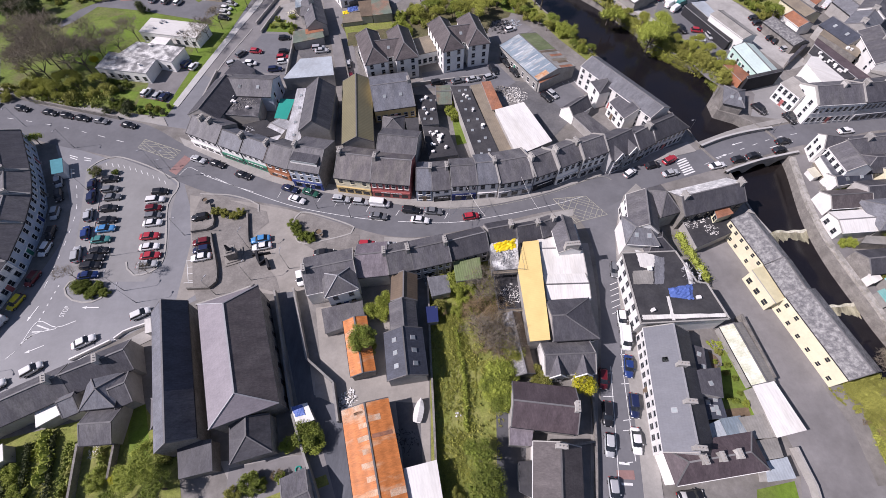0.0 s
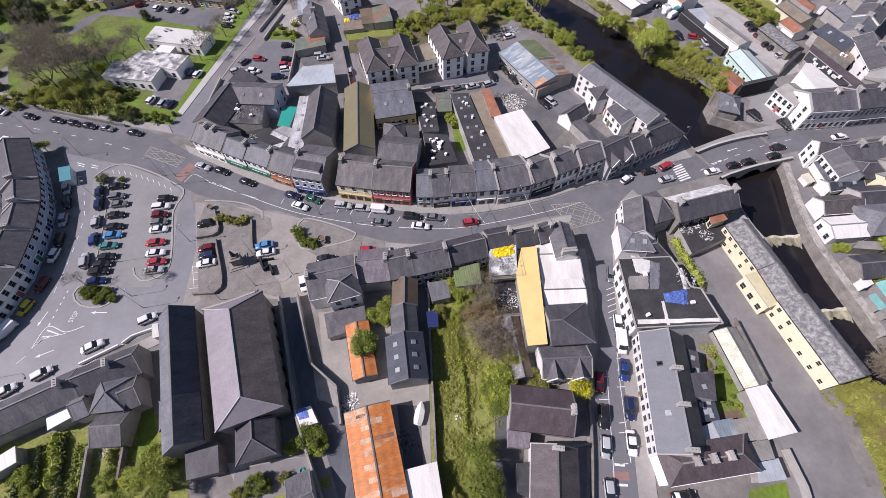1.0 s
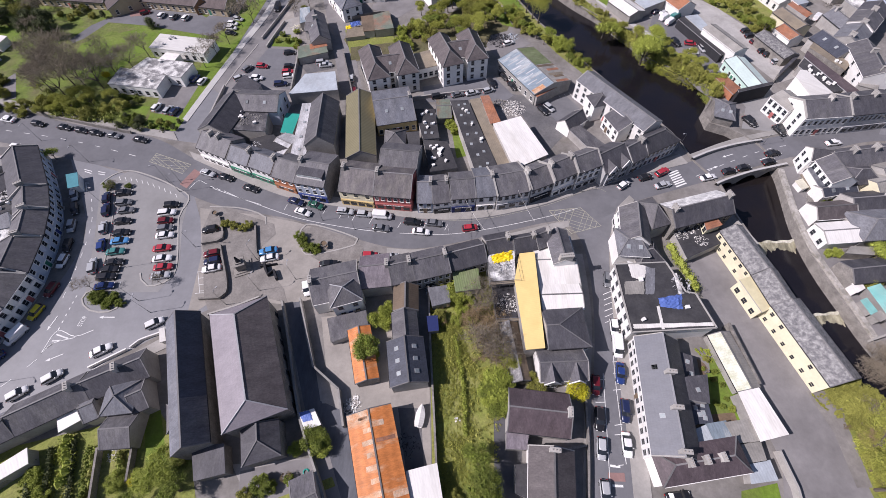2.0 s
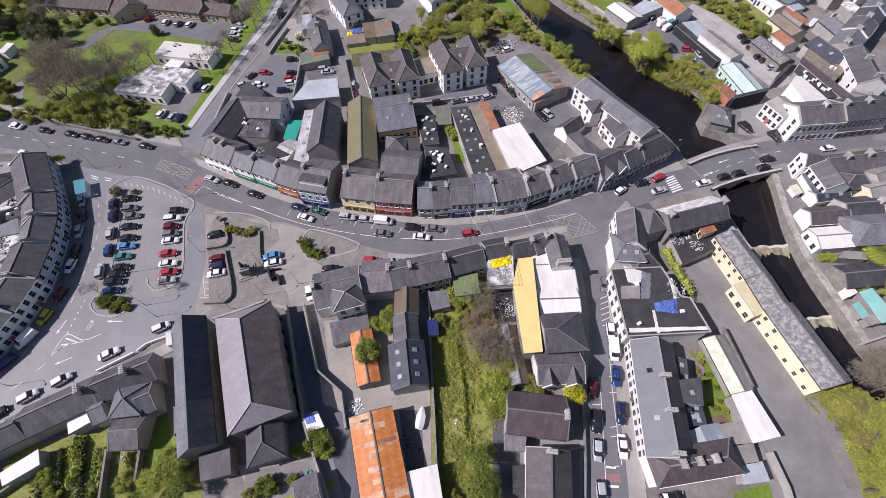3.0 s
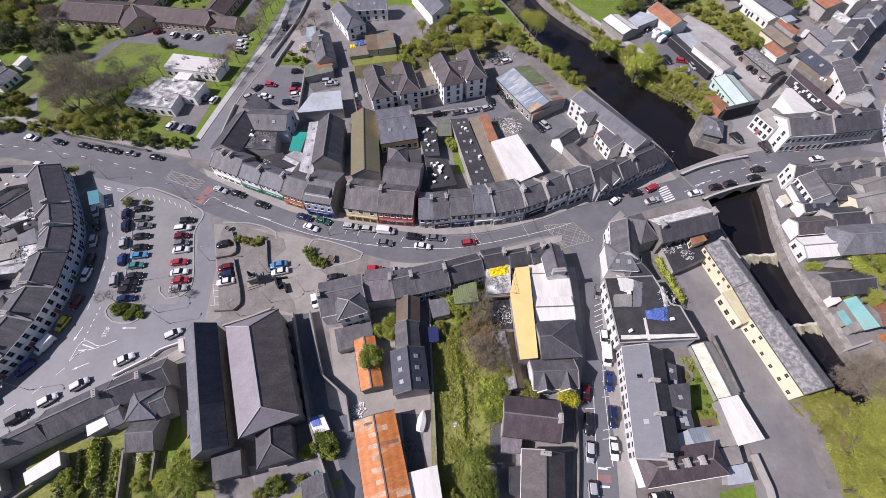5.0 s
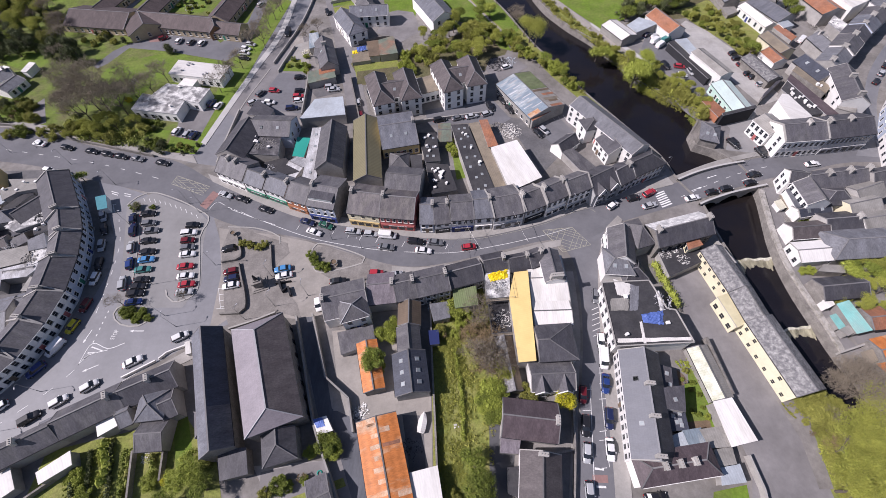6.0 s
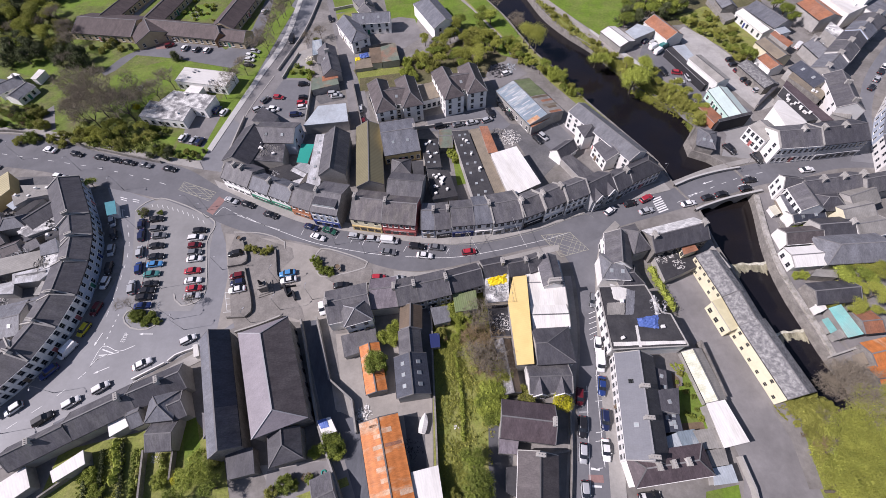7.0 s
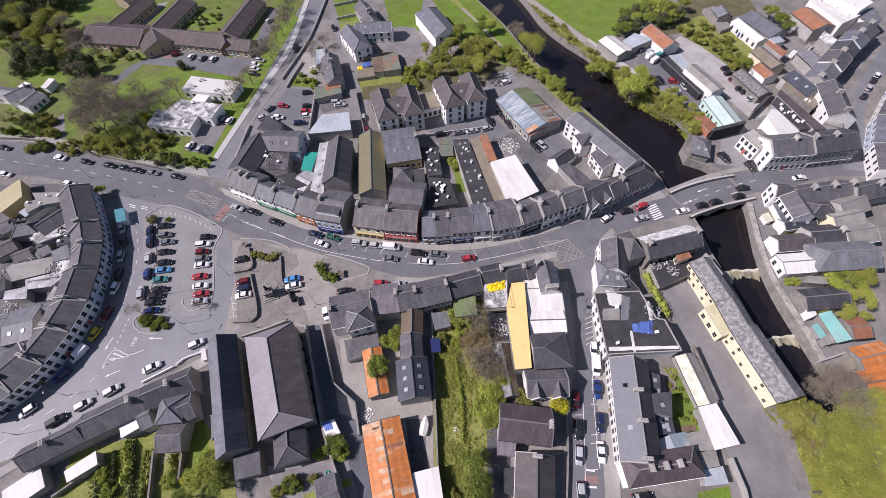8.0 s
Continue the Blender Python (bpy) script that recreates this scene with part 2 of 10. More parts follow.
mat("leaf_mid", (0.205, 0.245, 0.045), var=0.35, size=1.2, fine=0.4, other=(0.24, 0.22, 0.07), mix=0.8, rough=0.75, per_object=0.2)
mat("leaf_dark", (0.095, 0.112, 0.045), var=0.35, size=1.2, fine=0.4, rough=0.8, per_object=0.2)
mat("ridge_tile", (0.17, 0.165, 0.165), var=0.2, size=1.0, per_object=0.3)
mat("pot", (0.36, 0.32, 0.28), var=0.2, size=0.5)
mat("chimney_render", (0.40, 0.385, 0.36), other=(0.22, 0.21, 0.19), mix=0.6, var=0.2, size=1.2, per_object=0.3)
mat("lead_flash", (0.33, 0.33, 0.34), var=0.15, rough=0.5)
mat("metal", (0.30, 0.31, 0.32), rough=0.4, metal=0.8, var=0.1)
mat("tyre", (0.02, 0.02, 0.02), rough=0.8, var=0.1)
mat("rim", (0.5, 0.5, 0.5), rough=0.35, metal=0.9, var=0.05)
mat("lamp_red", (0.35, 0.02, 0.02), rough=0.3, var=0.05)
mat("lamp_clear", (0.7, 0.7, 0.68), rough=0.2, var=0.05)
mat("tarp_blue", (0.10, 0.16, 0.42), rough=0.45, var=0.2, size=1.5, bump=0.4)
mat("tarp_yellow", (0.78, 0.58, 0.01), rough=0.5, var=0.15, size=1.0, bump=0.4)
mat("tarp_teal", (0.02, 0.33, 0.27), rough=0.5, var=0.15)
glass = mat("glass", (0.022, 0.026, 0.032), rough=0.08, var=0.1, fine=0.0, bump=0, spec=0.6)
sky_glass = mat("skylight_glass", (0.30, 0.33, 0.335), rough=0.25, var=0.2, size=0.8, bump=0, spec=0.6)
water = mat("water", (0.011, 0.010, 0.013), rough=0.16, var=0.25, size=14, fine=0.1, bump=0.05, spec=0.35, other=(0.016, 0.012, 0.010), mix=0.8)


# ---- helpers for building ----
def mesh_from(name, verts, faces, mats, which=None, smooth=False):
    me = bpy.data.meshes.new(name)
    me.from_pydata([tuple(v) for v in verts], [], faces)
    for m in mats:
        me.materials.append(MATS[m] if isinstance(m, str) else m)
    if which:
        me.polygons.foreach_set("material_index", which)
    if smooth:
        me.polygons.foreach_set("use_smooth", [True] * len(me.polygons))
    me.update()
    return me


def part(name, me, parent, m=None, label=""):
    ob = new(name, me)
    ob.parent = parent
    if m is not None:
        ob.matrix_basis = m
    return tagged(ob, label) if label else ob


def thing(name, m, label, category, group="", kind=""):
    ob = new(name)
    ob.matrix_basis = m
    ob.empty_display_size = 0.3
    return tagged(ob, label, category, group, kind)


def box(verts, faces, x0, y0, z0, x1, y1, z1):
    """Adds a box to the lists; returns the count of its faces."""
    n = len(verts)
    verts += [(x0, y0, z0), (x1, y0, z0), (x1, y1, z0), (x0, y1, z0), (x0, y0, z1), (x1, y0, z1), (x1, y1, z1), (x0, y1, z1)]
    faces += [(n + 3, n + 2, n + 1, n), (n + 4, n + 5, n + 6, n + 7), (n, n + 1, n + 5, n + 4), (n + 1, n + 2, n + 6, n + 5),
              (n + 2, n + 3, n + 7, n + 6), (n + 3, n, n + 4, n + 7)]
    return 6


def rot(p, a):
    c, s = math.cos(a), math.sin(a)
    return (p[0] * c - p[1] * s, p[0] * s + p[1] * c)


SHARED = {}


def shared(key, build):
    if key not in SHARED:
        SHARED[key] = build()
    return SHARED[key]


def window_mesh(w, h, frame_mat):
    def build():
        v, f = [], []
        box(v, f, -w / 2 - 0.07, -0.05, -0.07, w / 2 + 0.07, 0.12, h + 0.07)
        box(v, f, -w / 2 - 0.16, -0.16, -0.17, w / 2 + 0.16, 0.1, -0.1)
        return mesh_from("window", v, f, [frame_mat])
    return shared(("win", round(w, 1), round(h, 1), frame_mat), build)


def pane_mesh(w, h):
    def build():
        v, f = [], []
        for z0, z1 in ((0.0, h / 2 - 0.04), (h / 2 + 0.04, h)):
            box(v, f, -w / 2, -0.062, z0, w / 2, 0.1, z1)
        return mesh_from("pane", v, f, ["glass"])
    return shared(("pane", round(w, 1), round(h, 1)), build)


def add_window(parent, w, h, frame_mat, m):
    part("pane", pane_mesh(w, h), part("window", window_mesh(w, h, frame_mat), parent, m))


def door_mesh(material):
    def build():
        v, f, k = [], [], []
        k += [0] * box(v, f, -0.62, -0.06, 0, 0.62, 0.1, 2.25)
        k += [1] * box(v, f, -0.5, -0.09, 0.05, 0.5, 0.08, 2.0)
        k += [2] * box(v, f, -0.7, -0.4, -0.02, 0.7, 0.0, 0.12)
        return mesh_from("door", v, f, ["white", material, "kerb"], k)
    return shared(("door", material), build)


def tube(v, f, a, b, ra, rb, sides=5):
    d = (b - a).normalized()
    s = d.orthogonal().normalized()
    t = d.cross(s)
    n = len(v)
    for p, r in ((a, ra), (b, rb)):
        v += [tuple(p + (s * math.cos(2 * math.pi * i / sides) + t * math.sin(2 * math.pi * i / sides)) * r) for i in range(sides)]
    f += [(n + i, n + (i + 1) % sides, n + sides + (i + 1) % sides, n + sides + i) for i in range(sides)]


def chimney_mesh(lx, ly, h, pots):
    def build():
        v, f, k = [], [], []
        k += [0] * box(v, f, -lx / 2, -ly / 2, -1.6, lx / 2, ly / 2, h)
        k += [1] * box(v, f, -lx / 2 - 0.08, -ly / 2 - 0.08, h, lx / 2 + 0.08, ly / 2 + 0.08, h + 0.14)
        for i in range(pots):
            cy = (i + 0.5) / pots * ly - ly / 2
            n = len(v)
            for z, r in ((h + 0.14, 0.1), (h + 0.4, 0.08)):
                v += [(r * math.cos(a * math.pi / 3), cy + r * math.sin(a * math.pi / 3), z) for a in range(6)]
            f += [(n + a, n + (a + 1) % 6, n + 6 + (a + 1) % 6, n + 6 + a) for a in range(6)] + [tuple(n + 6 + a for a in range(6))]
            k += [2] * 7
        return mesh_from("chimney", v, f, ["chimney_render", "kerb", "pot"], k)
    return shared(("chim", lx, round(ly, 1), h, pots), build)


def skylight_mesh(w, l):
    def build():
        v, f, k = [], [], []
        k += [0] * box(v, f, -w / 2 - 0.08, -l / 2 - 0.08, -0.1, w / 2 + 0.08, l / 2 + 0.08, 0.08)
        k += [1] * box(v, f, -w / 2, -l / 2, 0.0, w / 2, l / 2, 0.1)
        return mesh_from("skylight", v, f, ["lead_flash", "skylight_glass"], k)
    return shared(("sky", w, l), build)


WORDS = dict(white="white-painted", cream="cream-painted", render="grey rendered", grey="grey rendered", pale_blue="pale blue painted", yellow="ochre yellow painted",
             buff="buff brick", brick="red-brown brick", red="red-painted", mint="mint green painted", block="grey block", stone="dark rubble stone",
             slate="grey slate", slate_dark="dark slate", slate_blue="blue-grey slate", slate_grey="pale grey slate", slate_navy="navy slate",
             slate_old="weathered mottled slate", slate_mauve="mauve-grey slate", slate_purple="purple slate", slate_brown="brown-grey slate",
             slate_lichen="pale lichen-covered slate", slate_moss="mottled lichen-covered slate", brown_tile="brown tiled", khaki="khaki metal", rust="rusty orange corrugated", rust_big="rust-orange corrugated",
             white_sheet="white sheet", cream_sheet="cream corrugated", pale_sheet="pale grey metal", blue_sheet="faded blue corrugated",
             green_sheet="mossy green corrugated", teal_sheet="turquoise metal", tan_sheet="tan corrugated", brown_sheet="brown corrugated",
             stone_sheet="weathered grey-tan", yellow_sheet="pale yellow sheet", ochre_sheet="ochre yellow sheet", mint_sheet="pale mint metal", teal="teal green", felt="black felt",
             felt_burnt="patched black felt", lead="stained pale grey", stained_sheet="stained pale grey sheet", slate_pink_sunlit="pale mauve slate", shelter_blue_shaded="blue-green", green_moss="mossy green", slate_smooth="smooth blue-grey slate", cream_moss="stained cream corrugated", black="black-painted", brown_wood="brown timber", cream_roof="cream-painted")
ROOMS = dict(red="red", blue="blue", green="green", yellow="yellow", black="black", white="white", orange="orange", teal="teal", grey="grey", navy="navy")


def solid_roof(tops, loops, mats, drop=0.16):
    """A closed roof skin: top verts, the faces over them, all given drop metres of thickness."""
    n = len(tops)
    v = [tuple(p) for p in tops] + [(p[0], p[1], p[2] - drop) for p in tops]
    f = list(loops) + [tuple(n + i for i in reversed(q)) for q in loops]
    edges = {}
    for q in loops:
        for a, b in zip(q, q[1:] + q[:1]):
            edges[(a, b)] = 1
    for a, b in list(edges):
        if (b, a) not in edges:
            f.append((b, a, n + a, n + b))
    return mesh_from("roof", v, f, mats)


def house(x, y, yaw, length, width, eave, ridge, wall="render", roof="slate", hip=(0, 0), front=(0, 0), back=(0, 0), left=(0, 0), right=(0, 0),
          shop="", chim=(), roof2="", party=0, small=0, sky=0, dormer=0, gablets=0, ridge_tiles=0, bigchim=0, patches=(), sparse=0, face="", label="", category="house"):
    """A pitched-roof building; its ridge lies along local x, its front is at local -y."""
    l, w = length / 2, width / 2
    kind_word = "building" if category == "house" else category
    paint = face or wall
    text = label or f"{WORDS[paint]} {kind_word} with a {WORDS[roof]} roof" + (f", {ROOMS[shop]} shopfront" if shop else "")
    h = thing("church" if category == "church" else "house", pose(x, y, 0, 0, 0, yaw), text, category)
    # walls with gables
    v = [(-l, -w, 0), (l, -w, 0), (l, w, 0), (-l, w, 0), (-l, -w, eave), (l, -w, eave), (l, w, eave), (-l, w, eave)]
    f = [(0, 1, 5, 4), (2, 3, 7, 6)]
    top = ridge - 0.1
    for end, (a, b, c, d) in enumerate(((3, 0, 4, 7), (1, 2, 6, 5))):
        if hip[end]:
            f.append((a, b, c, d))
        else:
            v.append(((l if end else -l), 0, top))
            f.append((a, b, c, len(v) - 1, d))
    part("wall", mesh_from("wall", v, f, [wall]), h)
    if face:
        v, f = [], []
        box(v, f, -l + 0.02, -w - 0.03, 0.0, l - 0.02, -w + 0.02, eave - 0.05)
        part("painted_front", mesh_from("painted_front", v, f, [face]), h)
    # roof
    slope = (ridge - eave) / w
    o, og0, og1 = 0.28, (0.28 if hip[0] else 0.04), (0.28 if hip[1] else 0.04)
    ze = eave - slope * o + 0.12
    r0, r1 = -l + hip[0] if hip[0] else -l - og0, l - hip[1] if hip[1] else l + og1
    if r0 > r1:
        r0 = r1 = (r0 + r1) / 2
    tops = [(-l - og0, -w - o, ze), (l + og1, -w - o, ze), (l + og1, w + o, ze), (-l - og0, w + o, ze), (r0, 0, ridge + 0.12), (r1, 0, ridge + 0.12)]
    loops = [(0, 1, 5, 4), (2, 3, 4, 5)] + ([(3, 0, 4)] if hip[0] else []) + ([(1, 2, 5)] if hip[1] else [])
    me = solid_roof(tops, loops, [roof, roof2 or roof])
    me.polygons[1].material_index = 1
    roof_ob = part("roof", me, h)
    if party:
        for s in (-1, 1):
            xa, xb = sorted((s * (l + 0.06), s * (l - 0.28)))
            tops = [(xa, -w - 0.2, ze + 0.35), (xb, -w - 0.2, ze + 0.35), (xb, 0, ridge + 0.38), (xa, 0, ridge + 0.38), (xb, w + 0.2, ze + 0.35), (xa, w + 0.2, ze + 0.35)]
            part("coping", solid_roof(tops, [(0, 1, 2, 3), (3, 2, 4, 5)], ["kerb"], 0.5), h)
    else:
        for e in (0, 1):
            if not hip[e]:
                xa, xb = (-l - 0.06, -l + 0.12) if e == 0 else (l - 0.12, l + 0.06)
                tops = [(xa, -w - o, ze + 0.05), (xb, -w - o, ze + 0.05), (xb, 0, ridge + 0.17), (xa, 0, ridge + 0.17), (xb, w + o, ze + 0.05), (xa, w + o, ze + 0.05)]
                part("verge", solid_roof(tops, [(0, 1, 2, 3), (3, 2, 4, 5)], ["ridge_tile" if wall != "white" else "kerb"], 0.2), h)
    vv, ff = [], []
    box(vv, ff, r0, -0.14, ridge + 0.05, r1, 0.14, ridge + 0.2)
    part("ridge", mesh_from("ridge", vv, ff, ["lead_flash" if ridge_tiles else "ridge_tile"]), roof_ob)
    # sheets of another colour let into a slope: side, then from and to along the ridge and from the eave up, in parts of the whole
    for side, u0, u1, v0, v1, sheet_mat in patches:
        ys = [side * (w + o) * (1 - q) for q in (v0, v1)]
        zs = [ze + (ridge + 0.12 - ze) * q + 0.03 for q in (v0, v1)]
        xa, xb = -l + u0 * length, -l + u1 * length
        tops = [(xa, ys[0], zs[0]), (xb, ys[0], zs[0]), (xb, ys[1], zs[1]), (xa, ys[1], zs[1])]
        part("roof_sheet", solid_roof(tops, [(0, 1, 2, 3) if side < 0 else (3, 2, 1, 0)], [sheet_mat], 0.05), roof_ob)
    # gutters
    vv, ff = [], []
    box(vv, ff, -l, -w - o - 0.1, ze - 0.2, l, -w - o + 0.02, ze - 0.06)
    part("gutter", mesh_from("gutter", vv, ff, ["black" if wall != "white" else "white"]), h)
    # windows
    frame_mat = "cream" if paint == "cream" else "black" if paint == "stone" else "white" if paint not in ("white", "grey") else "grey"
    for (cols, floors), run, m in ((front, length, lambda s, z: pose(s, -w, z)), (back, length, lambda s, z: pose(-s, w, z, 0, 0, 180)),
                                   (left, width, lambda s, z: pose(-l, -s, z, 0, 0, -90)), (right, width, lambda s, z: pose(l, s, z, 0, 0, 90))):
        for i in range(cols):
            for j in range(floors):
                if shop and j == 0 and run == length:
                    continue
                if sparse and random.Random(int(x) * 31 + i * 7 + j * 3).random() < 0.42:
                    continue
                ww = min(0.95, run / cols * 0.5) * (0.8 if small else 1)
                add_window(h, ww, min(1.4, (eave - 0.3) / max(floors, 1) * 0.55) * (0.72 if small else 1), frame_mat,
                           m((i + 0.5) / cols * run - run / 2, 0.8 + j * (eave - 0.3) / max(floors, 1) + (0.25 if shop else 0)))
    if front[0] > 1 and wall != "cream" and not shop and not gablets and category == "house":
        col = random.Random(int(x * 3 + y * 11)).choice(("black", "red", "blue", "green", "brown_sheet"))
        part("door", door_mesh(col), h, pose((front[0] // 2) / front[0] * length - l, -w, 0))
    if shop:
        v, f, k = [], [], []
        sh = min(2.5, eave * 0.44)
        k += [0] * box(v, f, -l + 0.15, -w - 0.22, 0, l - 0.15, -w, sh)
        k += [2] * box(v, f, -l + 0.1, -w - 0.34, sh - 0.6, l - 0.1, -w, sh - 0.03)
        panes = max(2, int(length / 2.2))
        for i in range(panes):
            c = (i + 0.5) / panes * (length - 0.6) - l + 0.3
            k += [1] * box(v, f, c - 0.8, -w - 0.24, 0.5, c + 0.8, -w - 0.1, sh - 0.7)
        front_ob = part("shopfront", mesh_from("shopfront", v, f, [shop, "glass", shop], k), h)
        rng = random.Random(int(x * 7 + y))
        a = -l * rng.uniform(0.35, 0.7)
        while a < l * 0.55:
            b = a + rng.uniform(0.25, 0.9)
            v, f = [], []
            box(v, f, a, -w - 0.36, sh - 0.46, min(b, l * 0.7), -w - 0.33, sh - 0.2)
            part("sign", mesh_from("sign", v, f, ["black" if shop in ("white", "grey", "yellow") else "white"]), front_ob)
            a = b + 0.12
    if bigchim:
        part("chimney", chimney_mesh(0.9, 3.0, 1.6, 6), h, pose(l - 0.5, 0, ridge - 0.4))
    for e in (0, 1):
        if hip[e]:
            for s in (-1, 1):
                v, f = [], []
                tube(v, f, Vector(((l if e else -l) * 1.0 + (og1 if e else -og0), s * (w + o), ze + 0.02)), Vector((r1 if e else r0, 0, ridge + 0.14)), 0.13, 0.13, 4)
                part("hip_ridge", mesh_from("hip_ridge", v, f, ["lead_flash" if ridge_tiles else "ridge_tile"]), roof_ob)
    for i, c in enumerate(chim):
        part("chimney", chimney_mesh(0.65, min(1.7, width * 0.26), 1.0, 3), h, pose(-l + 0.45 + c * (length - 0.9), 0, ridge))
    for i in range(sky):
        s = (i // 2 + 0.5) / ((sky + 1) // 2) if sky > 2 else (i + 0.5) / max(sky, 1)
        side = -1 if (i % 2 == 0 or sky <= 3) else 1
        yy = side * w * 0.5
        ang = math.degrees(math.atan(slope))
        part("skylight", skylight_mesh(0.7, 0.85), roof_ob, pose(-l * 0.8 + s * length * 0.8, yy, eave + slope * w * 0.5 + 0.16, ang if side < 0 else -ang))
    if dormer:
        v, f, k = [], [], []
        k += [0] * box(v, f, -l * 0.85, -w * 0.75, eave, l * 0.85, 0, ridge - 0.5)
        k += [1] * box(v, f, -l * 0.78, -w * 0.77, eave + 1.2, l * 0.78, -w * 0.5, ridge - 0.7)
        k += [2] * box(v, f, -l * 0.84, -w * 0.765, eave + 0.2, l * 0.84, -w * 0.7, eave + 1.12)
        part("dormer", mesh_from("dormer", v, f, ["slate_dark", "skylight_glass", "white"], k), h)
    for i in range(gablets):
        c = (i + 0.5) / gablets * length - l
        gw, gh = length / gablets * 0.30, min(ridge - eave, length / gablets * 0.42)
        v = [(c - gw, -w - 0.5, 0), (c + gw, -w - 0.5, 0), (c + gw, -w - 0.5, eave), (c, -w - 0.5, eave + gh), (c - gw, -w - 0.5, eave), (c - gw, -w, 0), (c + gw, -w, 0),
             (c + gw, -w, eave), (c - gw, -w, eave)]
        f = [(0, 1, 2, 3, 4), (5, 0, 4, 8), (1, 6, 7, 2)]
        part("bay", mesh_from("bay", v, f, [wall]), h)
        back_y = -w + gh / slope
        tops = [(c - gw - 0.2, -w - 0.75, eave - 0.1), (c, -w - 0.75, eave + gh + 0.15), (c + gw + 0.2, -w - 0.75, eave - 0.1),
                (c + gw + 0.2, -w + 0.1, eave - 0.1), (c, back_y, eave + gh + 0.15), (c - gw - 0.2, -w + 0.1, eave - 0.1)]
        part("gablet", solid_roof(tops, [(0, 1, 4, 5), (1, 2, 3, 4)], [roof]), h)
        for s in (-1, 1):
            v, f = [], []
            tube(v, f, Vector((c + s * (gw + 0.22), -w - 0.78, eave - 0.12)), Vector((c, -w - 0.78, eave + gh + 0.16)), 0.13, 0.13, 4)
            part("bargeboard", mesh_from("bargeboard", v, f, ["white"]), h)
        for j in range(front[1]):
            for s in (-0.45, 0.45):
                add_window(h, 0.9, 1.2, frame_mat, pose(c + s * gw, -w - 0.5, 0.7 + j * (eave - 0.3) / front[1]))
    return h


def prism(name, corners, z0, z1, mats):
    """A closed block over a plan of a few corners; mats: side, top."""
    area = sum(a[0] * b[1] - b[0] * a[1] for a, b in zip(corners, corners[1:] + corners[:1]))
    c = list(corners) if area > 0 else list(reversed(corners))
    n = len(c)
    v = [(p[0], p[1], z0) for p in c] + [(p[0], p[1], z1) for p in c]
    f = [tuple(range(n, 2 * n)), tuple(reversed(range(n)))] + [(i, (i + 1) % n, n + (i + 1) % n, n + i) for i in range(n)]
    return mesh_from(name, v, f, mats, [1, 1] + [0] * n)


def centred(corners):
    cx, cy = sum(p[0] for p in corners) / len(corners), sum(p[1] for p in corners) / len(corners)
    a = math.atan2(corners[1][1] - corners[0][1], corners[1][0] - corners[0][0])
    return cx, cy, a, tuple(rot((p[0] - cx, p[1] - cy), -a) for p in corners)


def shrink(corners, d):
    cx, cy = sum(p[0] for p in corners) / len(corners), sum(p[1] for p in corners) / len(corners)
    out = []
    for p in corners:
        r = math.hypot(p[0] - cx, p[1] - cy)
        out.append((cx + (p[0] - cx) * (1 - d / r), cy + (p[1] - cy) * (1 - d / r)))
    return tuple(out)


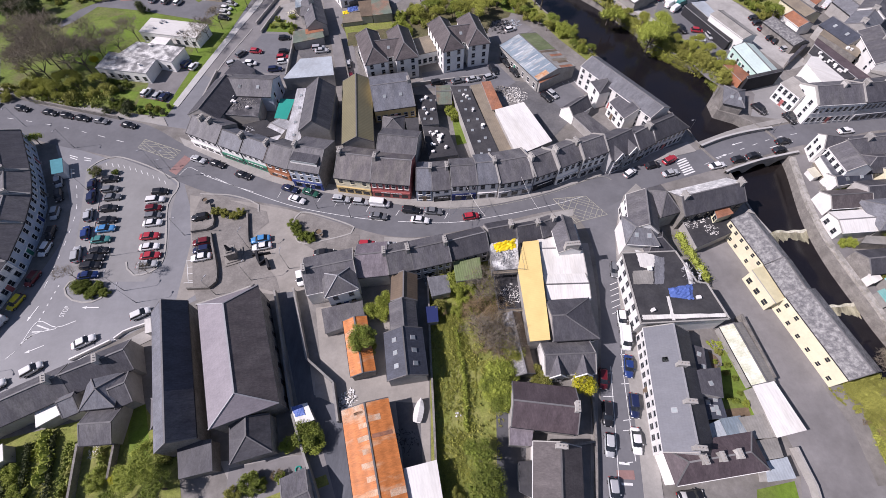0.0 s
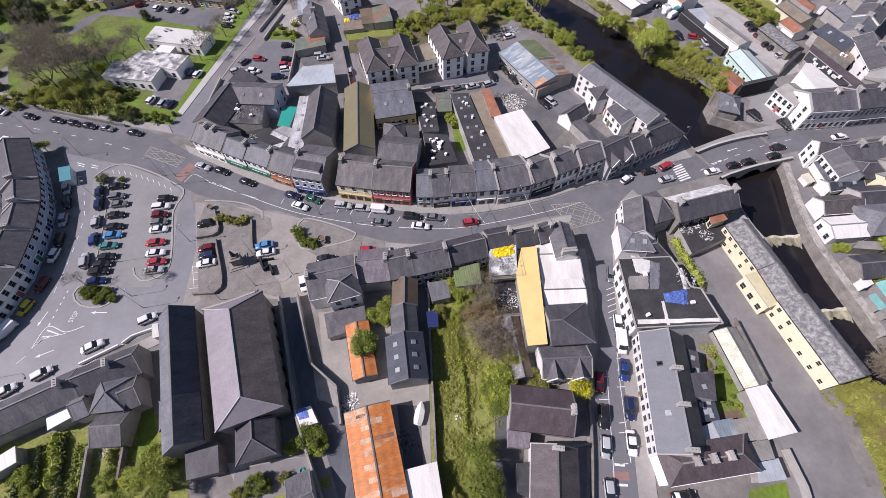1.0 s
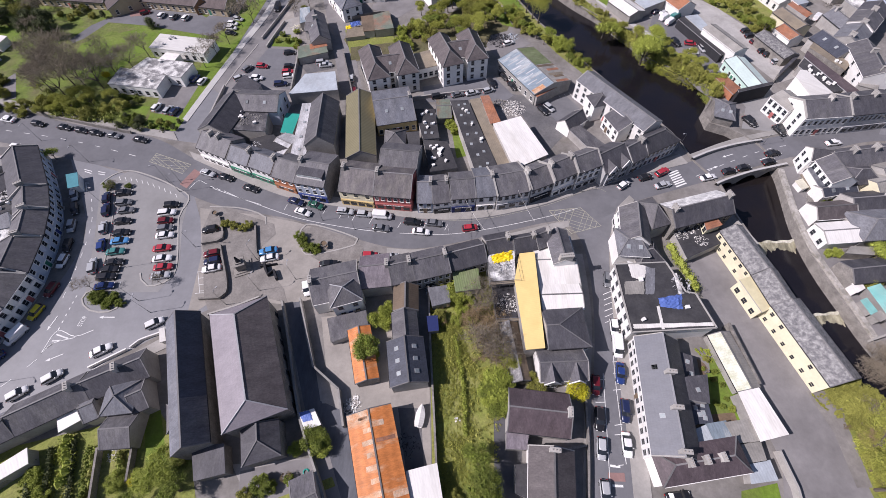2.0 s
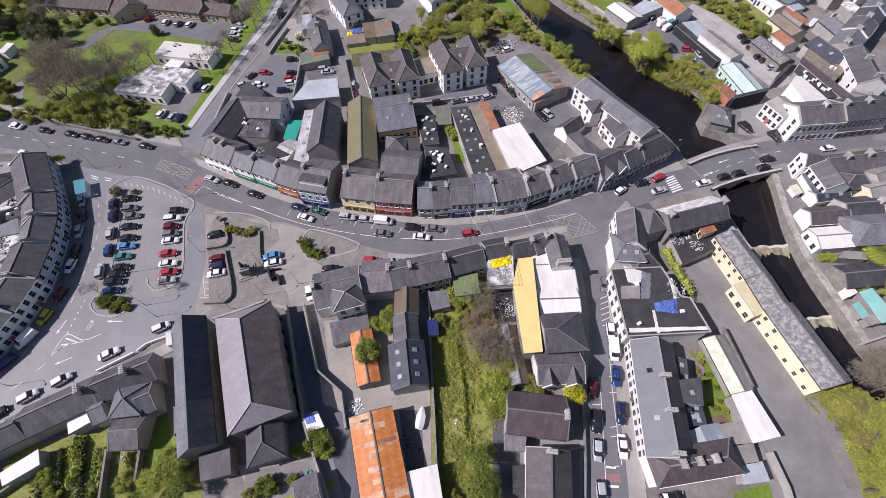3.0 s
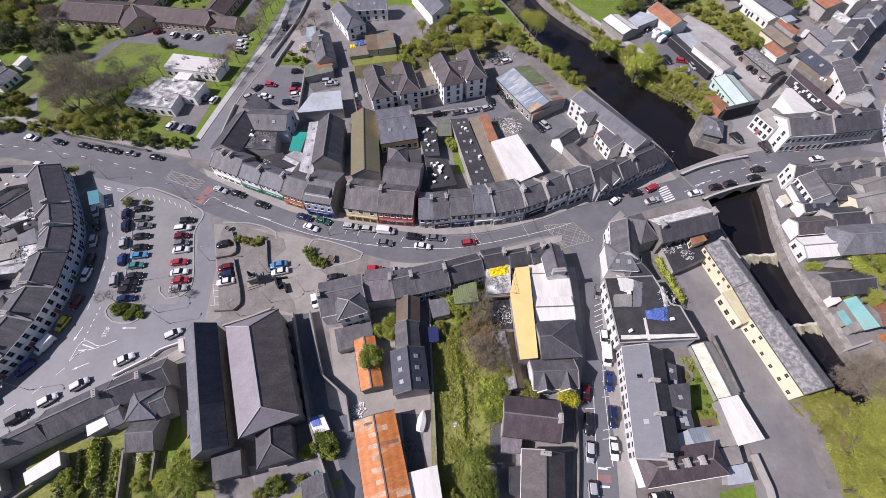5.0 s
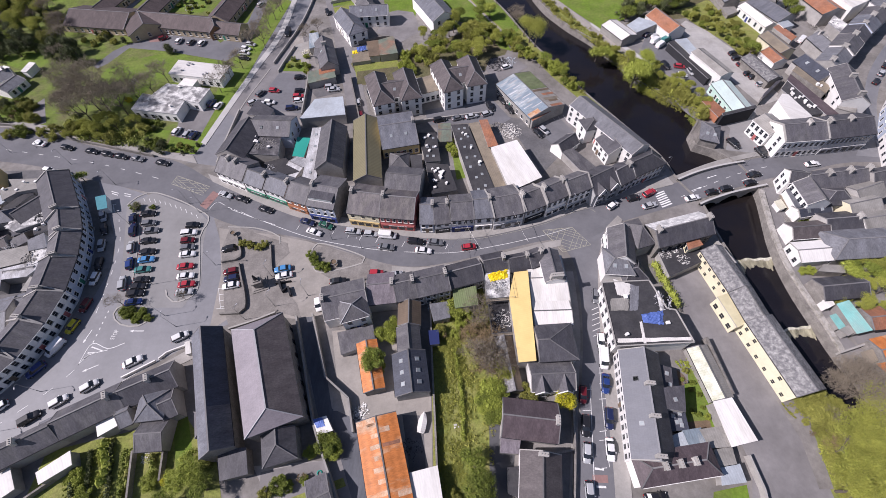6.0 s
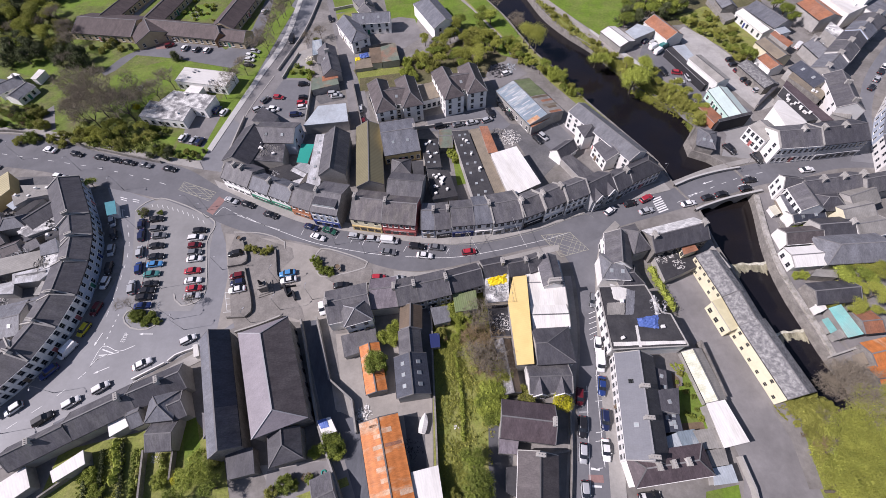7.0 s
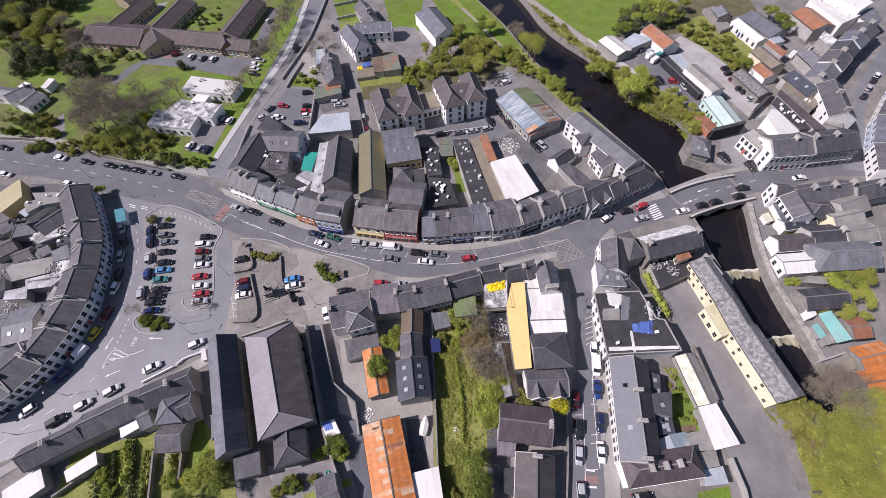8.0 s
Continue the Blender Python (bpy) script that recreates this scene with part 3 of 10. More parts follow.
def flat_block(corners, height, roof="felt", wall="render", sky=0, vents=0, units=0, parapet="", win=(), label=""):
    """A flat-roofed building over a plan of four or five corners, with a low parapet."""
    cx, cy, a, c = centred(corners)
    h = thing("flat_building", pose(cx, cy, 0, 0, 0, math.degrees(a)), label or f"{WORDS[wall]} outbuilding with a flat {WORDS[roof]} roof", "building")
    part("wall", prism("wall", c, 0, height - 0.12, [wall, wall]), h)
    ro = part("roof", prism("roof", shrink(c, -0.2), height - 0.12, height + 0.06, ["lead_flash" if "sheet" not in roof else roof, roof]), h)
    if parapet:
        cc = shrink(c, -0.22)
        for p, q in zip(cc, cc[1:] + cc[:1]):
            d = math.hypot(q[0] - p[0], q[1] - p[1])
            v, f = [], []
            box(v, f, 0, -0.13, height - 0.1, d, 0.13, height + 0.28)
            part("parapet", mesh_from("parapet", v, f, [parapet]), h, pose(p[0], p[1], 0, 0, 0, math.degrees(math.atan2(q[1] - p[1], q[0] - p[0]))))
    if win:
        side, cols, floors = win
        p, q = c[side], c[(side + 1) % len(c)]
        turn = sum(a[0] * b[1] - b[0] * a[1] for a, b in zip(c, c[1:] + c[:1])) < 0
        p, q = (q, p) if turn else (p, q)
        d, ang = math.hypot(q[0] - p[0], q[1] - p[1]), math.atan2(q[1] - p[1], q[0] - p[0])
        for i in range(cols):
            for j in range(floors):
                s = (i + 0.5) / cols
                add_window(h, 1.1, 1.4, "grey" if wall != "cream" else "cream",
                           pose(p[0] + (q[0] - p[0]) * s, p[1] + (q[1] - p[1]) * s, 0.8 + j * height / floors, 0, 0, math.degrees(ang)))
    rng = random.Random(int(cx * 7 + cy * 13))

    def spot(s, t):
        p, q = [c[0][i] + (c[1][i] - c[0][i]) * s for i in (0, 1)], [c[-1][i] + (c[-2][i] - c[-1][i]) * s for i in (0, 1)]
        return [p[i] + (q[i] - p[i]) * t for i in (0, 1)]
    for i in range(sky):
        n = (sky + 1) // 2
        s = spot((0.3 if i % 2 else 0.72) if sky > 4 else 0.5, (i // 2 + 0.5) / n if sky > 4 else (i + 0.5) / sky)
        part("skylight", skylight_mesh(0.6, 0.7), ro, pose(s[0] + rng.uniform(-.5, .5), s[1] + rng.uniform(-.4, .4), height + 0.12, 0, 0, rng.uniform(-8, 8)))
    for i in range(vents + units):
        s = spot(rng.uniform(0.15, 0.85), rng.uniform(0.1, 0.9))
        v, f = [], []
        z = 0.45 if vents else rng.uniform(0.4, 0.7)
        r = 0.3 if vents else rng.uniform(0.25, 0.42)
        box(v, f, -r, -r * 0.8, 0, r, r * 0.8, z)
        box(v, f, -r - 0.06, -r * 0.8 - 0.06, z, r + 0.06, r * 0.8 + 0.06, z + 0.08)
        part("roof_vent", mesh_from("roof_vent", v, f, ["lead_flash" if vents else "white"]), ro, pose(*s, height + 0.05, 0, 0, rng.uniform(0, 90)))
    return h


def sheet(name, corners, z, material, label, category, kind="structure", thick=0.0):
    """A piece of ground on a plan of a few corners; thick gives it a kerb's step."""
    if thick:
        me = prism(name, tuple(corners), z - 0.05, z + thick, ["kerb", material])
    else:
        area = sum(a[0] * b[1] - b[0] * a[1] for a, b in zip(corners, corners[1:] + corners[:1]))
        c = list(corners) if area > 0 else list(reversed(corners))
        me = mesh_from(name, [(p[0], p[1], z) for p in c], [tuple(range(len(c)))], [material])
    return tagged(new(name, me), label, category, kind=kind)


def smooth_line(points, step=2.0):
    """Catmull-Rom curve through a few plan points."""
    pts = [Vector((p[0], p[1], 0)) for p in points]
    pts = [pts[0] * 2 - pts[1]] + pts + [pts[-1] * 2 - pts[-2]]
    out = []
    for i in range(1, len(pts) - 2):
        a, b, c, d = pts[i - 1:i + 3]
        n = max(1, int((c - b).length / step))
        for j in range(n):
            t = j / n
            out.append(0.5 * ((2 * b) + (c - a) * t + (2 * a - 5 * b + 4 * c - d) * t * t + (3 * b - a - 3 * c + d) * t ** 3))
    out.append(pts[-2])
    return out


def ribbon(name, left, right, z, material, label, category, kind="structure", step=3.0, thick=0.0):
    """A strip of ground between two smooth edges."""
    n = 4 * max(len(left), len(right)) + 20

    def even(line):
        line = smooth_line(line, step)
        d = [0.0]
        for a, b in zip(line, line[1:]):
            d.append(d[-1] + (b - a).length)
        xs = np.interp(np.linspace(0, d[-1], n), d, [p.x for p in line])
        ys = np.interp(np.linspace(0, d[-1], n), d, [p.y for p in line])
        return list(zip(xs, ys))
    a, b = even(left), even(right)
    v = [(*p, z + thick) for p in a] + [(*p, z + thick) for p in b]
    f = [(n + i, n + i + 1, i + 1, i) for i in range(n - 1)]
    k = [0] * (n - 1)
    if thick:
        v += [(*p, z) for p in a] + [(*p, z) for p in b]
        f += [(i, i + 1, 2 * n + i + 1, 2 * n + i) for i in range(n - 1)] + [(3 * n + i, 3 * n + i + 1, n + i + 1, n + i) for i in range(n - 1)]
        k += [1] * (2 * n - 2)
    p, q, r = (Vector(v[i]) for i in f[len(f) // 2 if not thick else 0][:3])
    if (q - p).cross(r - p).z < 0:
        f = [q[::-1] for q in f]
    me = mesh_from(name, v, f, [material, "kerb"], k)
    return tagged(new(name, me), label, category, kind=kind)


# ---- ground and river ----
WATER = -2.6


def river(west, east):
    """The ground is one sheet with the river's bed cut through it; quay walls stand along both banks."""
    w = [(p.x, p.y) for p in smooth_line(west, 3.0)]
    e = [(p.x, p.y) for p in smooth_line(east, 3.0)]
    w, e = [(w[0][0] - 900, 3500)] + w + [(w[-1][0] + 1500, -3500)], [(e[0][0] - 860, 3500)] + e + [(e[-1][0] + 1560, -3500)]
    v = [(-3500, 3500, 0)] + [(*p, 0) for p in w] + [(-3500, -3500, 0)]
    n = len(v)
    v += [(3500, 3500, 0)] + [(*p, 0) for p in e] + [(3500, -3500, 0)]
    me = mesh_from("ground", v, [tuple(reversed(range(n))), tuple(range(n, len(v)))], ["earth"])
    tagged(new("ground", me), "grey-brown gravel and concrete ground of the town", "ground", kind="structure")
    mid = len(w)
    v = [(*p, WATER) for p in w] + [(*p, WATER) for p in e]
    f = []
    i = j = 0
    while i < len(w) - 1 or j < len(e) - 1:
        if j == len(e) - 1 or (i < len(w) - 1 and i / len(w) <= j / len(e)):
            f.append((i, mid + j, i + 1))
            i += 1
        else:
            f.append((i, mid + j, mid + j + 1))
            j += 1
    f = [q if (v[q[1]][0] - v[q[0]][0]) * (v[q[2]][1] - v[q[0]][1]) - (v[q[1]][1] - v[q[0]][1]) * (v[q[2]][0] - v[q[0]][0]) > 0 else q[::-1] for q in f]
    tagged(new("river_water", mesh_from("river_water", v, f, ["water"])), "dark brown-black river water, smooth between the banks", "water", kind="structure")
    for name, line, s in (("quay_wall_west", w[1:-1], 1), ("quay_wall_east", e[1:-1], -1)):
        v, f = [], []
        for i, p in enumerate(line):
            a, b = Vector(line[max(0, i - 1)]), Vector(line[min(len(line) - 1, i + 1)])
            d = (b - a).normalized()
            q = (p[0] + d.y * 0.5 * s, p[1] - d.x * 0.5 * s)
            v += [(*p, WATER - 0.5), (*p, 0.25), (*q, 0.25), (*q, 0.0)]
            if i:
                k = 4 * i
                f += [(k - 4, k, k + 1, k - 3), (k - 3, k + 1, k + 2, k - 2), (k - 2, k + 2, k + 3, k - 1)]
        tagged(new(name, mesh_from(name, v, f, ["stone"])), "rubble stone quay wall along the river", "quay wall", kind="structure")


def road(left, right, z=0.02, material="asphalt", label="grey asphalt road with worn patches"):
    return ribbon("road", left, right, z, material, label, "road")


def pavement(left, right, material="paving", label="pale concrete pavement with a raised kerb", z=0.02):
    return ribbon("pavement", left, right, z, material, label, "pavement", thick=0.12)


def ground_patch(corners, material="grass", z=0.012, label="", thick=0.0, name="ground_patch"):
    words = dict(gravel="pale dusty gravel yard", asphalt_main="worn grey tarmac lane", park="dark olive ground under park trees", pale_path="pale concrete path", grass="bright green mown lawn", rough_grass="rough yellow-green grass", scrub="brown scrubby ground with dead grass", yard="worn grey tarmac yard",
                 car_park="pale grey tarmac car park", plaza="tan-grey concrete paved square", paving="pale concrete paving", asphalt="grey asphalt",
                 asphalt_dark="dark asphalt lane", lane="dark slate-grey walled lane", yard_dark="dark stained concrete back yards", soil="bare brown garden soil", red_tarmac="red tarmac crossing", earth="gravel yard", water="dark still water in a walled mill stream")
    return sheet(name, corners, z, material, label or words[material], "ground", thick=thick)


def kerb_line(points, width=0.35, height=0.14, material="kerb", label="pale concrete kerb round the car park"):
    line = smooth_line(points, 1.5)
    l, r = [], []
    for i, p in enumerate(line):
        d = (line[min(len(line) - 1, i + 1)] - line[max(0, i - 1)]).normalized()
        l.append((p.x - d.y * width / 2, p.y + d.x * width / 2))
        r.append((p.x + d.y * width / 2, p.y - d.x * width / 2))
    n = len(l)
    v = [(*p, height) for p in l] + [(*p, height) for p in r] + [(*p, 0) for p in l] + [(*p, 0) for p in r]
    f = [(n + i, n + i + 1, i + 1, i) for i in range(n - 1)] + [(i, i + 1, 2 * n + i + 1, 2 * n + i) for i in range(n - 1)] + \
        [(3 * n + i, 3 * n + i + 1, n + i + 1, n + i) for i in range(n - 1)] + [(0, 2 * n, 3 * n, n), (2 * n - 1, 4 * n - 1, 3 * n - 1, n - 1)]
    return tagged(new("kerb", mesh_from("kerb", v, f, [material])), label, "kerb", kind="structure")


def garden_wall(points, height=1.6, width=0.4, material="stone", label="rubble stone boundary wall"):
    ob = kerb_line(points, width, height, material, label)
    ob.name = "boundary_wall"
    return tagged(ob, label, "wall")


# ---- cars ----
PAINT = dict(white=(0.75, 0.75, 0.74), silver=(0.42, 0.43, 0.44), grey=(0.15, 0.155, 0.165), black=(0.018, 0.018, 0.021), blue=(0.02, 0.045, 0.17), lightblue=(0.07, 0.24, 0.48),
             red=(0.40, 0.035, 0.05), darkred=(0.13, 0.012, 0.018), teal=(0.05, 0.20, 0.19), green=(0.018, 0.09, 0.06), yellow=(0.62, 0.52, 0.02), navy=(0.015, 0.022, 0.065))
for key, c in PAINT.items():
    mat("body_" + key, c, rough=0.28, var=0.05, fine=0.02, bump=0, spec=0.6, per_object=0.1)
CAR_WORDS = dict(white="white", silver="silver", grey="dark grey", black="black", blue="deep blue", lightblue="light blue", red="bright red", darkred="dark red",
                 teal="teal green", green="dark green", yellow="bright yellow", navy="navy blue")
# kind: length, half width, bonnet height, roof height, cabin base rear, cabin base front, roof rear, roof front
CARS = dict(hatchback=(4.0, 0.85, 0.92, 1.46, -1.95, 1.05, -1.55, 0.25), saloon=(4.5, 0.87, 0.92, 1.43, -1.65, 1.05, -0.95, 0.3),
            estate=(4.5, 0.88, 0.98, 1.58, -2.15, 1.05, -1.85, 0.3), van=(4.9, 0.95, 1.15, 2.0, -2.4, 1.65, -2.38, 0.95))


def wheel_mesh():
    v, f, k = [], [], []
    for y, r in ((-0.1, 0.32), (0.1, 0.32)):
        v += [(r * math.cos(a * math.pi / 6), y, r * math.sin(a * math.pi / 6)) for a in range(12)]
    f += [(a, (a + 1) % 12, 12 + (a + 1) % 12, 12 + a) for a in range(12)] + [tuple(range(12)), tuple(range(23, 11, -1))]
    k += [0] * 14
    for y in (-0.112, 0.112):
        n = len(v)
        v += [(0.2 * math.cos(a * math.pi / 4), y, 0.2 * math.sin(a * math.pi / 4)) for a in range(8)]
        f.append(tuple(range(n, n + 8)) if y < 0 else tuple(range(n + 7, n - 1, -1)))
        k.append(1)
    return mesh_from("wheel", v, f, ["tyre", "rim"], k)


def loft(stations):
    """Closed skin through rings of equal count, given from back to front."""
    n = len(stations[0])
    v = [p for ring in stations for p in ring]
    f = [tuple(reversed(range(n))), tuple(range(len(v) - n, len(v)))]
    for i in range(len(stations) - 1):
        f += [(i * n + j, i * n + (j + 1) % n, (i + 1) * n + (j + 1) % n, (i + 1) * n + j) for j in range(n)]
    return v, [tuple(reversed(q)) for q in f]


CAR_FIRST = {}


def car(x, y, yaw, colour="grey", kind="hatchback", label=""):
    key = (colour, kind)
    m = pose(x, y, 0.03, 0, 0, yaw)
    if key in CAR_FIRST:
        return copy_thing(CAR_FIRST[key], m)
    L, hw, zb, zr, c0, c1, t0, t1 = CARS[kind]
    c = thing("van" if kind == "van" else "car", m, f"{CAR_WORDS[colour]} {kind} parked on the tarmac" if kind == "van" else f"{CAR_WORDS[colour]} {kind} car on the tarmac", "van" if kind == "van" else "car", "cars in the town")
    l = L / 2
    van = kind == "van"
    tail = zb * (1.0 if kind in ("hatchback", "estate") or van else 0.96)
    rings = []
    for xs, w, zt, lo in ((-l, 0.70, tail * 0.70, 0.42), (-l + 0.07, 0.86, tail * 0.90, 0.30), (-l + 0.28, 0.96, tail, 0.24), (-l * 0.45, 1.0, zb + 0.02, 0.22), (l * 0.2, 1.0, zb + 0.01, 0.22),
                          (l * 0.5, 0.98, zb * 0.97, 0.22), (l * 0.78, 0.94, zb * 0.90, 0.24), (l - 0.16, 0.84, zb * 0.78, 0.30), (l, 0.62, zb * 0.58, 0.42)):
        w *= hw
        rings.append([(xs, -w * 0.94, lo), (xs, -w, zt * 0.55), (xs, -w * 0.97, zt - 0.14), (xs, -w * 0.86, zt - 0.02), (xs, -w * 0.45, zt + 0.03),
                      (xs, w * 0.45, zt + 0.03), (xs, w * 0.86, zt - 0.02), (xs, w * 0.97, zt - 0.14), (xs, w, zt * 0.55), (xs, w * 0.94, lo)])
    v, f = loft(rings)
    part("body", mesh_from("body", v, f, ["body_" + colour], smooth=True), c)
    wb, wt = hw * 0.90, hw * (0.86 if van else 0.76)
    base, top = zb - 0.03, zr - 0.06
    v = [(c0, -wb, base), (c1, -wb, base), (c1 + 0.12, 0, base), (c1, wb, base), (c0, wb, base), (t0, -wt, top), (t1, -wt, top), (t1 + 0.1, 0, top), (t1, wt, top), (t0, wt, top)]
    f = [(0, 1, 6, 5), (1, 2, 7, 6), (2, 3, 8, 7), (3, 4, 9, 8), (4, 0, 5, 9), (5, 6, 7, 8, 9)]
    part("cabin_glass", mesh_from("cabin_glass", v, f, ["glass", "body_" + colour], [1, 0, 0, 1, 1, 1] if van else [0, 0, 0, 0, 0, 1]), c)
    v, f = [], []
    ring = ((t0 - 0.05, wt * 0.94), (t0 + 0.1, wt * 1.04), (t1 - 0.1, wt * 1.04), (t1 + 0.1, wt * 0.9), (t1 + 0.16, 0.0))
    ring = [(x_, -y_) for x_, y_ in ring] + [(x_, y_) for x_, y_ in ring[-2::-1]]
    n = len(ring)
    mid = (t0 + t1) / 2
    v = [(p[0], p[1], top - 0.02) for p in ring] + [(mid + (p[0] - mid) * 0.9, p[1] * 0.82, zr) for p in ring]
    f = [(a, (a + 1) % n, n + (a + 1) % n, n + a) for a in range(n)] + [tuple(range(n, 2 * n))]
    part("roof_shell", mesh_from("roof_shell", v, f, ["body_" + colour]), c)
    wm = shared("wheel", wheel_mesh)
    for sx in (-l * 0.62, l * 0.64):
        for sy in (-hw + 0.08, hw - 0.08):
            part("wheel", wm, c, pose(sx, sy, 0.3))
    for sx, name, mm in ((-l - 0.01, "tail_light", "lamp_red"), (l - 0.06, "headlight", "lamp_clear")):
        v, f = [], []
        box(v, f, -0.05, -0.16, -0.08, 0.05, 0.16, 0.08)
        me = shared((name, "mesh"), lambda: mesh_from(name, v, f, [mm]))
        for s in (-1, 1):
            part(name, me, c, pose(sx, s * hw * 0.62, zb * 0.66 if sx > 0 else zb * 0.7))
    for s in (-1, 1):
        v, f = [], []
        box(v, f, -0.08, -0.12, -0.07, 0.08, 0.12, 0.07)
        me = shared(("mirror", colour), lambda: mesh_from("wing_mirror", v, f, ["body_" + colour]))
        part("wing_mirror", me, c, pose(c1 - 0.45, s * (hw + 0.08), zb + 0.08))
    CAR_FIRST[key] = c
    return c


# ---- trees and shrubs ----
def limbs(rng, height, spread, levels, base_r, trunk_frac=0.3, kids=(3, 4), up=0.5):
    """Branches of a tree as tapered tubes, and the ends of the last ones."""
    v, f, ends = [], [], []

    def grow(a, d, length, r, level):
        b = a + d * length
        mid = a + d * length * 0.5 + Vector((rng.uniform(-1, 1), rng.uniform(-1, 1), 0)) * length * 0.05
        tube(v, f, a, mid, r, r * 0.8, 5 if level < 2 else 3)
        tube(v, f, mid, b, r * 0.8, r * 0.55, 5 if level < 2 else 3)
        if level == levels:
            ends.append((b, d))
            return
        n = rng.randint(*kids)
        for i in range(n):
            ang = 2 * math.pi * (i + rng.random() * 0.7) / n
            side = Vector((math.cos(ang), math.sin(ang), 0))
            nd = (d * up + side * spread * rng.uniform(0.6, 1.1) + Vector((0, 0, 0.25))).normalized()
            grow(b if i else b, nd, length * rng.uniform(0.62, 0.85), r * 0.55, level + 1)
        if level == 0 or rng.random() < 0.5:
            grow(b, (d + Vector((rng.uniform(-.2, .2), rng.uniform(-.2, .2), 0.2))).normalized(), length * 0.7, r * 0.55, level + 1)
    grow(Vector((0, 0, -0.2)), Vector((rng.uniform(-.05, .05), rng.uniform(-.05, .05), 1)).normalized(), height * trunk_frac, base_r, 0)
    return v, f, ends


def leaves(rng, clumps, per, radius, size, name, material, flatten=0.8, core=0.72):
    """Many small leaf sprays round the given places, uneven and with gaps."""
    v, f = [], []
    for p, r in clumps:
        n = len(v)
        for d in ((1, 0, 0), (0, 1, 0), (-1, 0, 0), (0, -1, 0), (0.1, 0.1, 1), (0, 0, -1)):
            v.append(tuple(p + Vector(d) * r * core * rng.uniform(0.6, 1.1)))
        f += [(n + i, n + (i + 1) % 4, n + 4) for i in range(4)] + [(n + (i + 1) % 4, n + i, n + 5) for i in range(4)]
        for _ in range(per):
            q = Vector((rng.gauss(0, 1), rng.gauss(0, 1), rng.gauss(0, 1) * flatten))
            q = p + q.normalized() * r * rng.uniform(0.35, 1.05)
            a = Vector((rng.gauss(0, 1), rng.gauss(0, 1), rng.gauss(0, 0.6))).normalized() * size * rng.uniform(0.6, 1.3)
            b = a.orthogonal().normalized()
            b = (b * math.cos(1) + a.normalized().cross(b) * math.sin(rng.uniform(0, 6))) * size * 0.6
            n = len(v)
            v += [tuple(q - a), tuple(q - b), tuple(q + a), tuple(q + b)]
            f.append((n, n + 1, n + 2, n + 3))
    return mesh_from(name, v, f, [material])


TREE_FIRST = {}
TREES = dict(  # label, crown material
    bare=("leafless grey-brown tree with fine bare twigs", "twig"), budding=("tall tree with thin pale olive spring buds", "leaf_catkin"),
    leafy=("broad tree with fresh green leaves", "leaf"), willow=("wide bushy tree with bright yellow-green leaves", "leaf_bright"),
    dark=("dense dark evergreen tree with heavy foliage", "leaf_dark"), catkin=("wide spreading willow with thin pale olive spring leaves", "leaf_catkin"), golden=("round golden yellow-green tree in a garden", "leaf_yellow"),
    shrub=("low dense shrub with small green leaves", "leaf"), bright_shrub=("low shrub with bright yellow-green spring leaves", "leaf_bright"), brown_shrub=("bare brown shrub of tangled thin twigs", "twig_brown"),
    olive_shrub=("low olive-brown shrub with sparse dull leaves", "leaf_olive"))


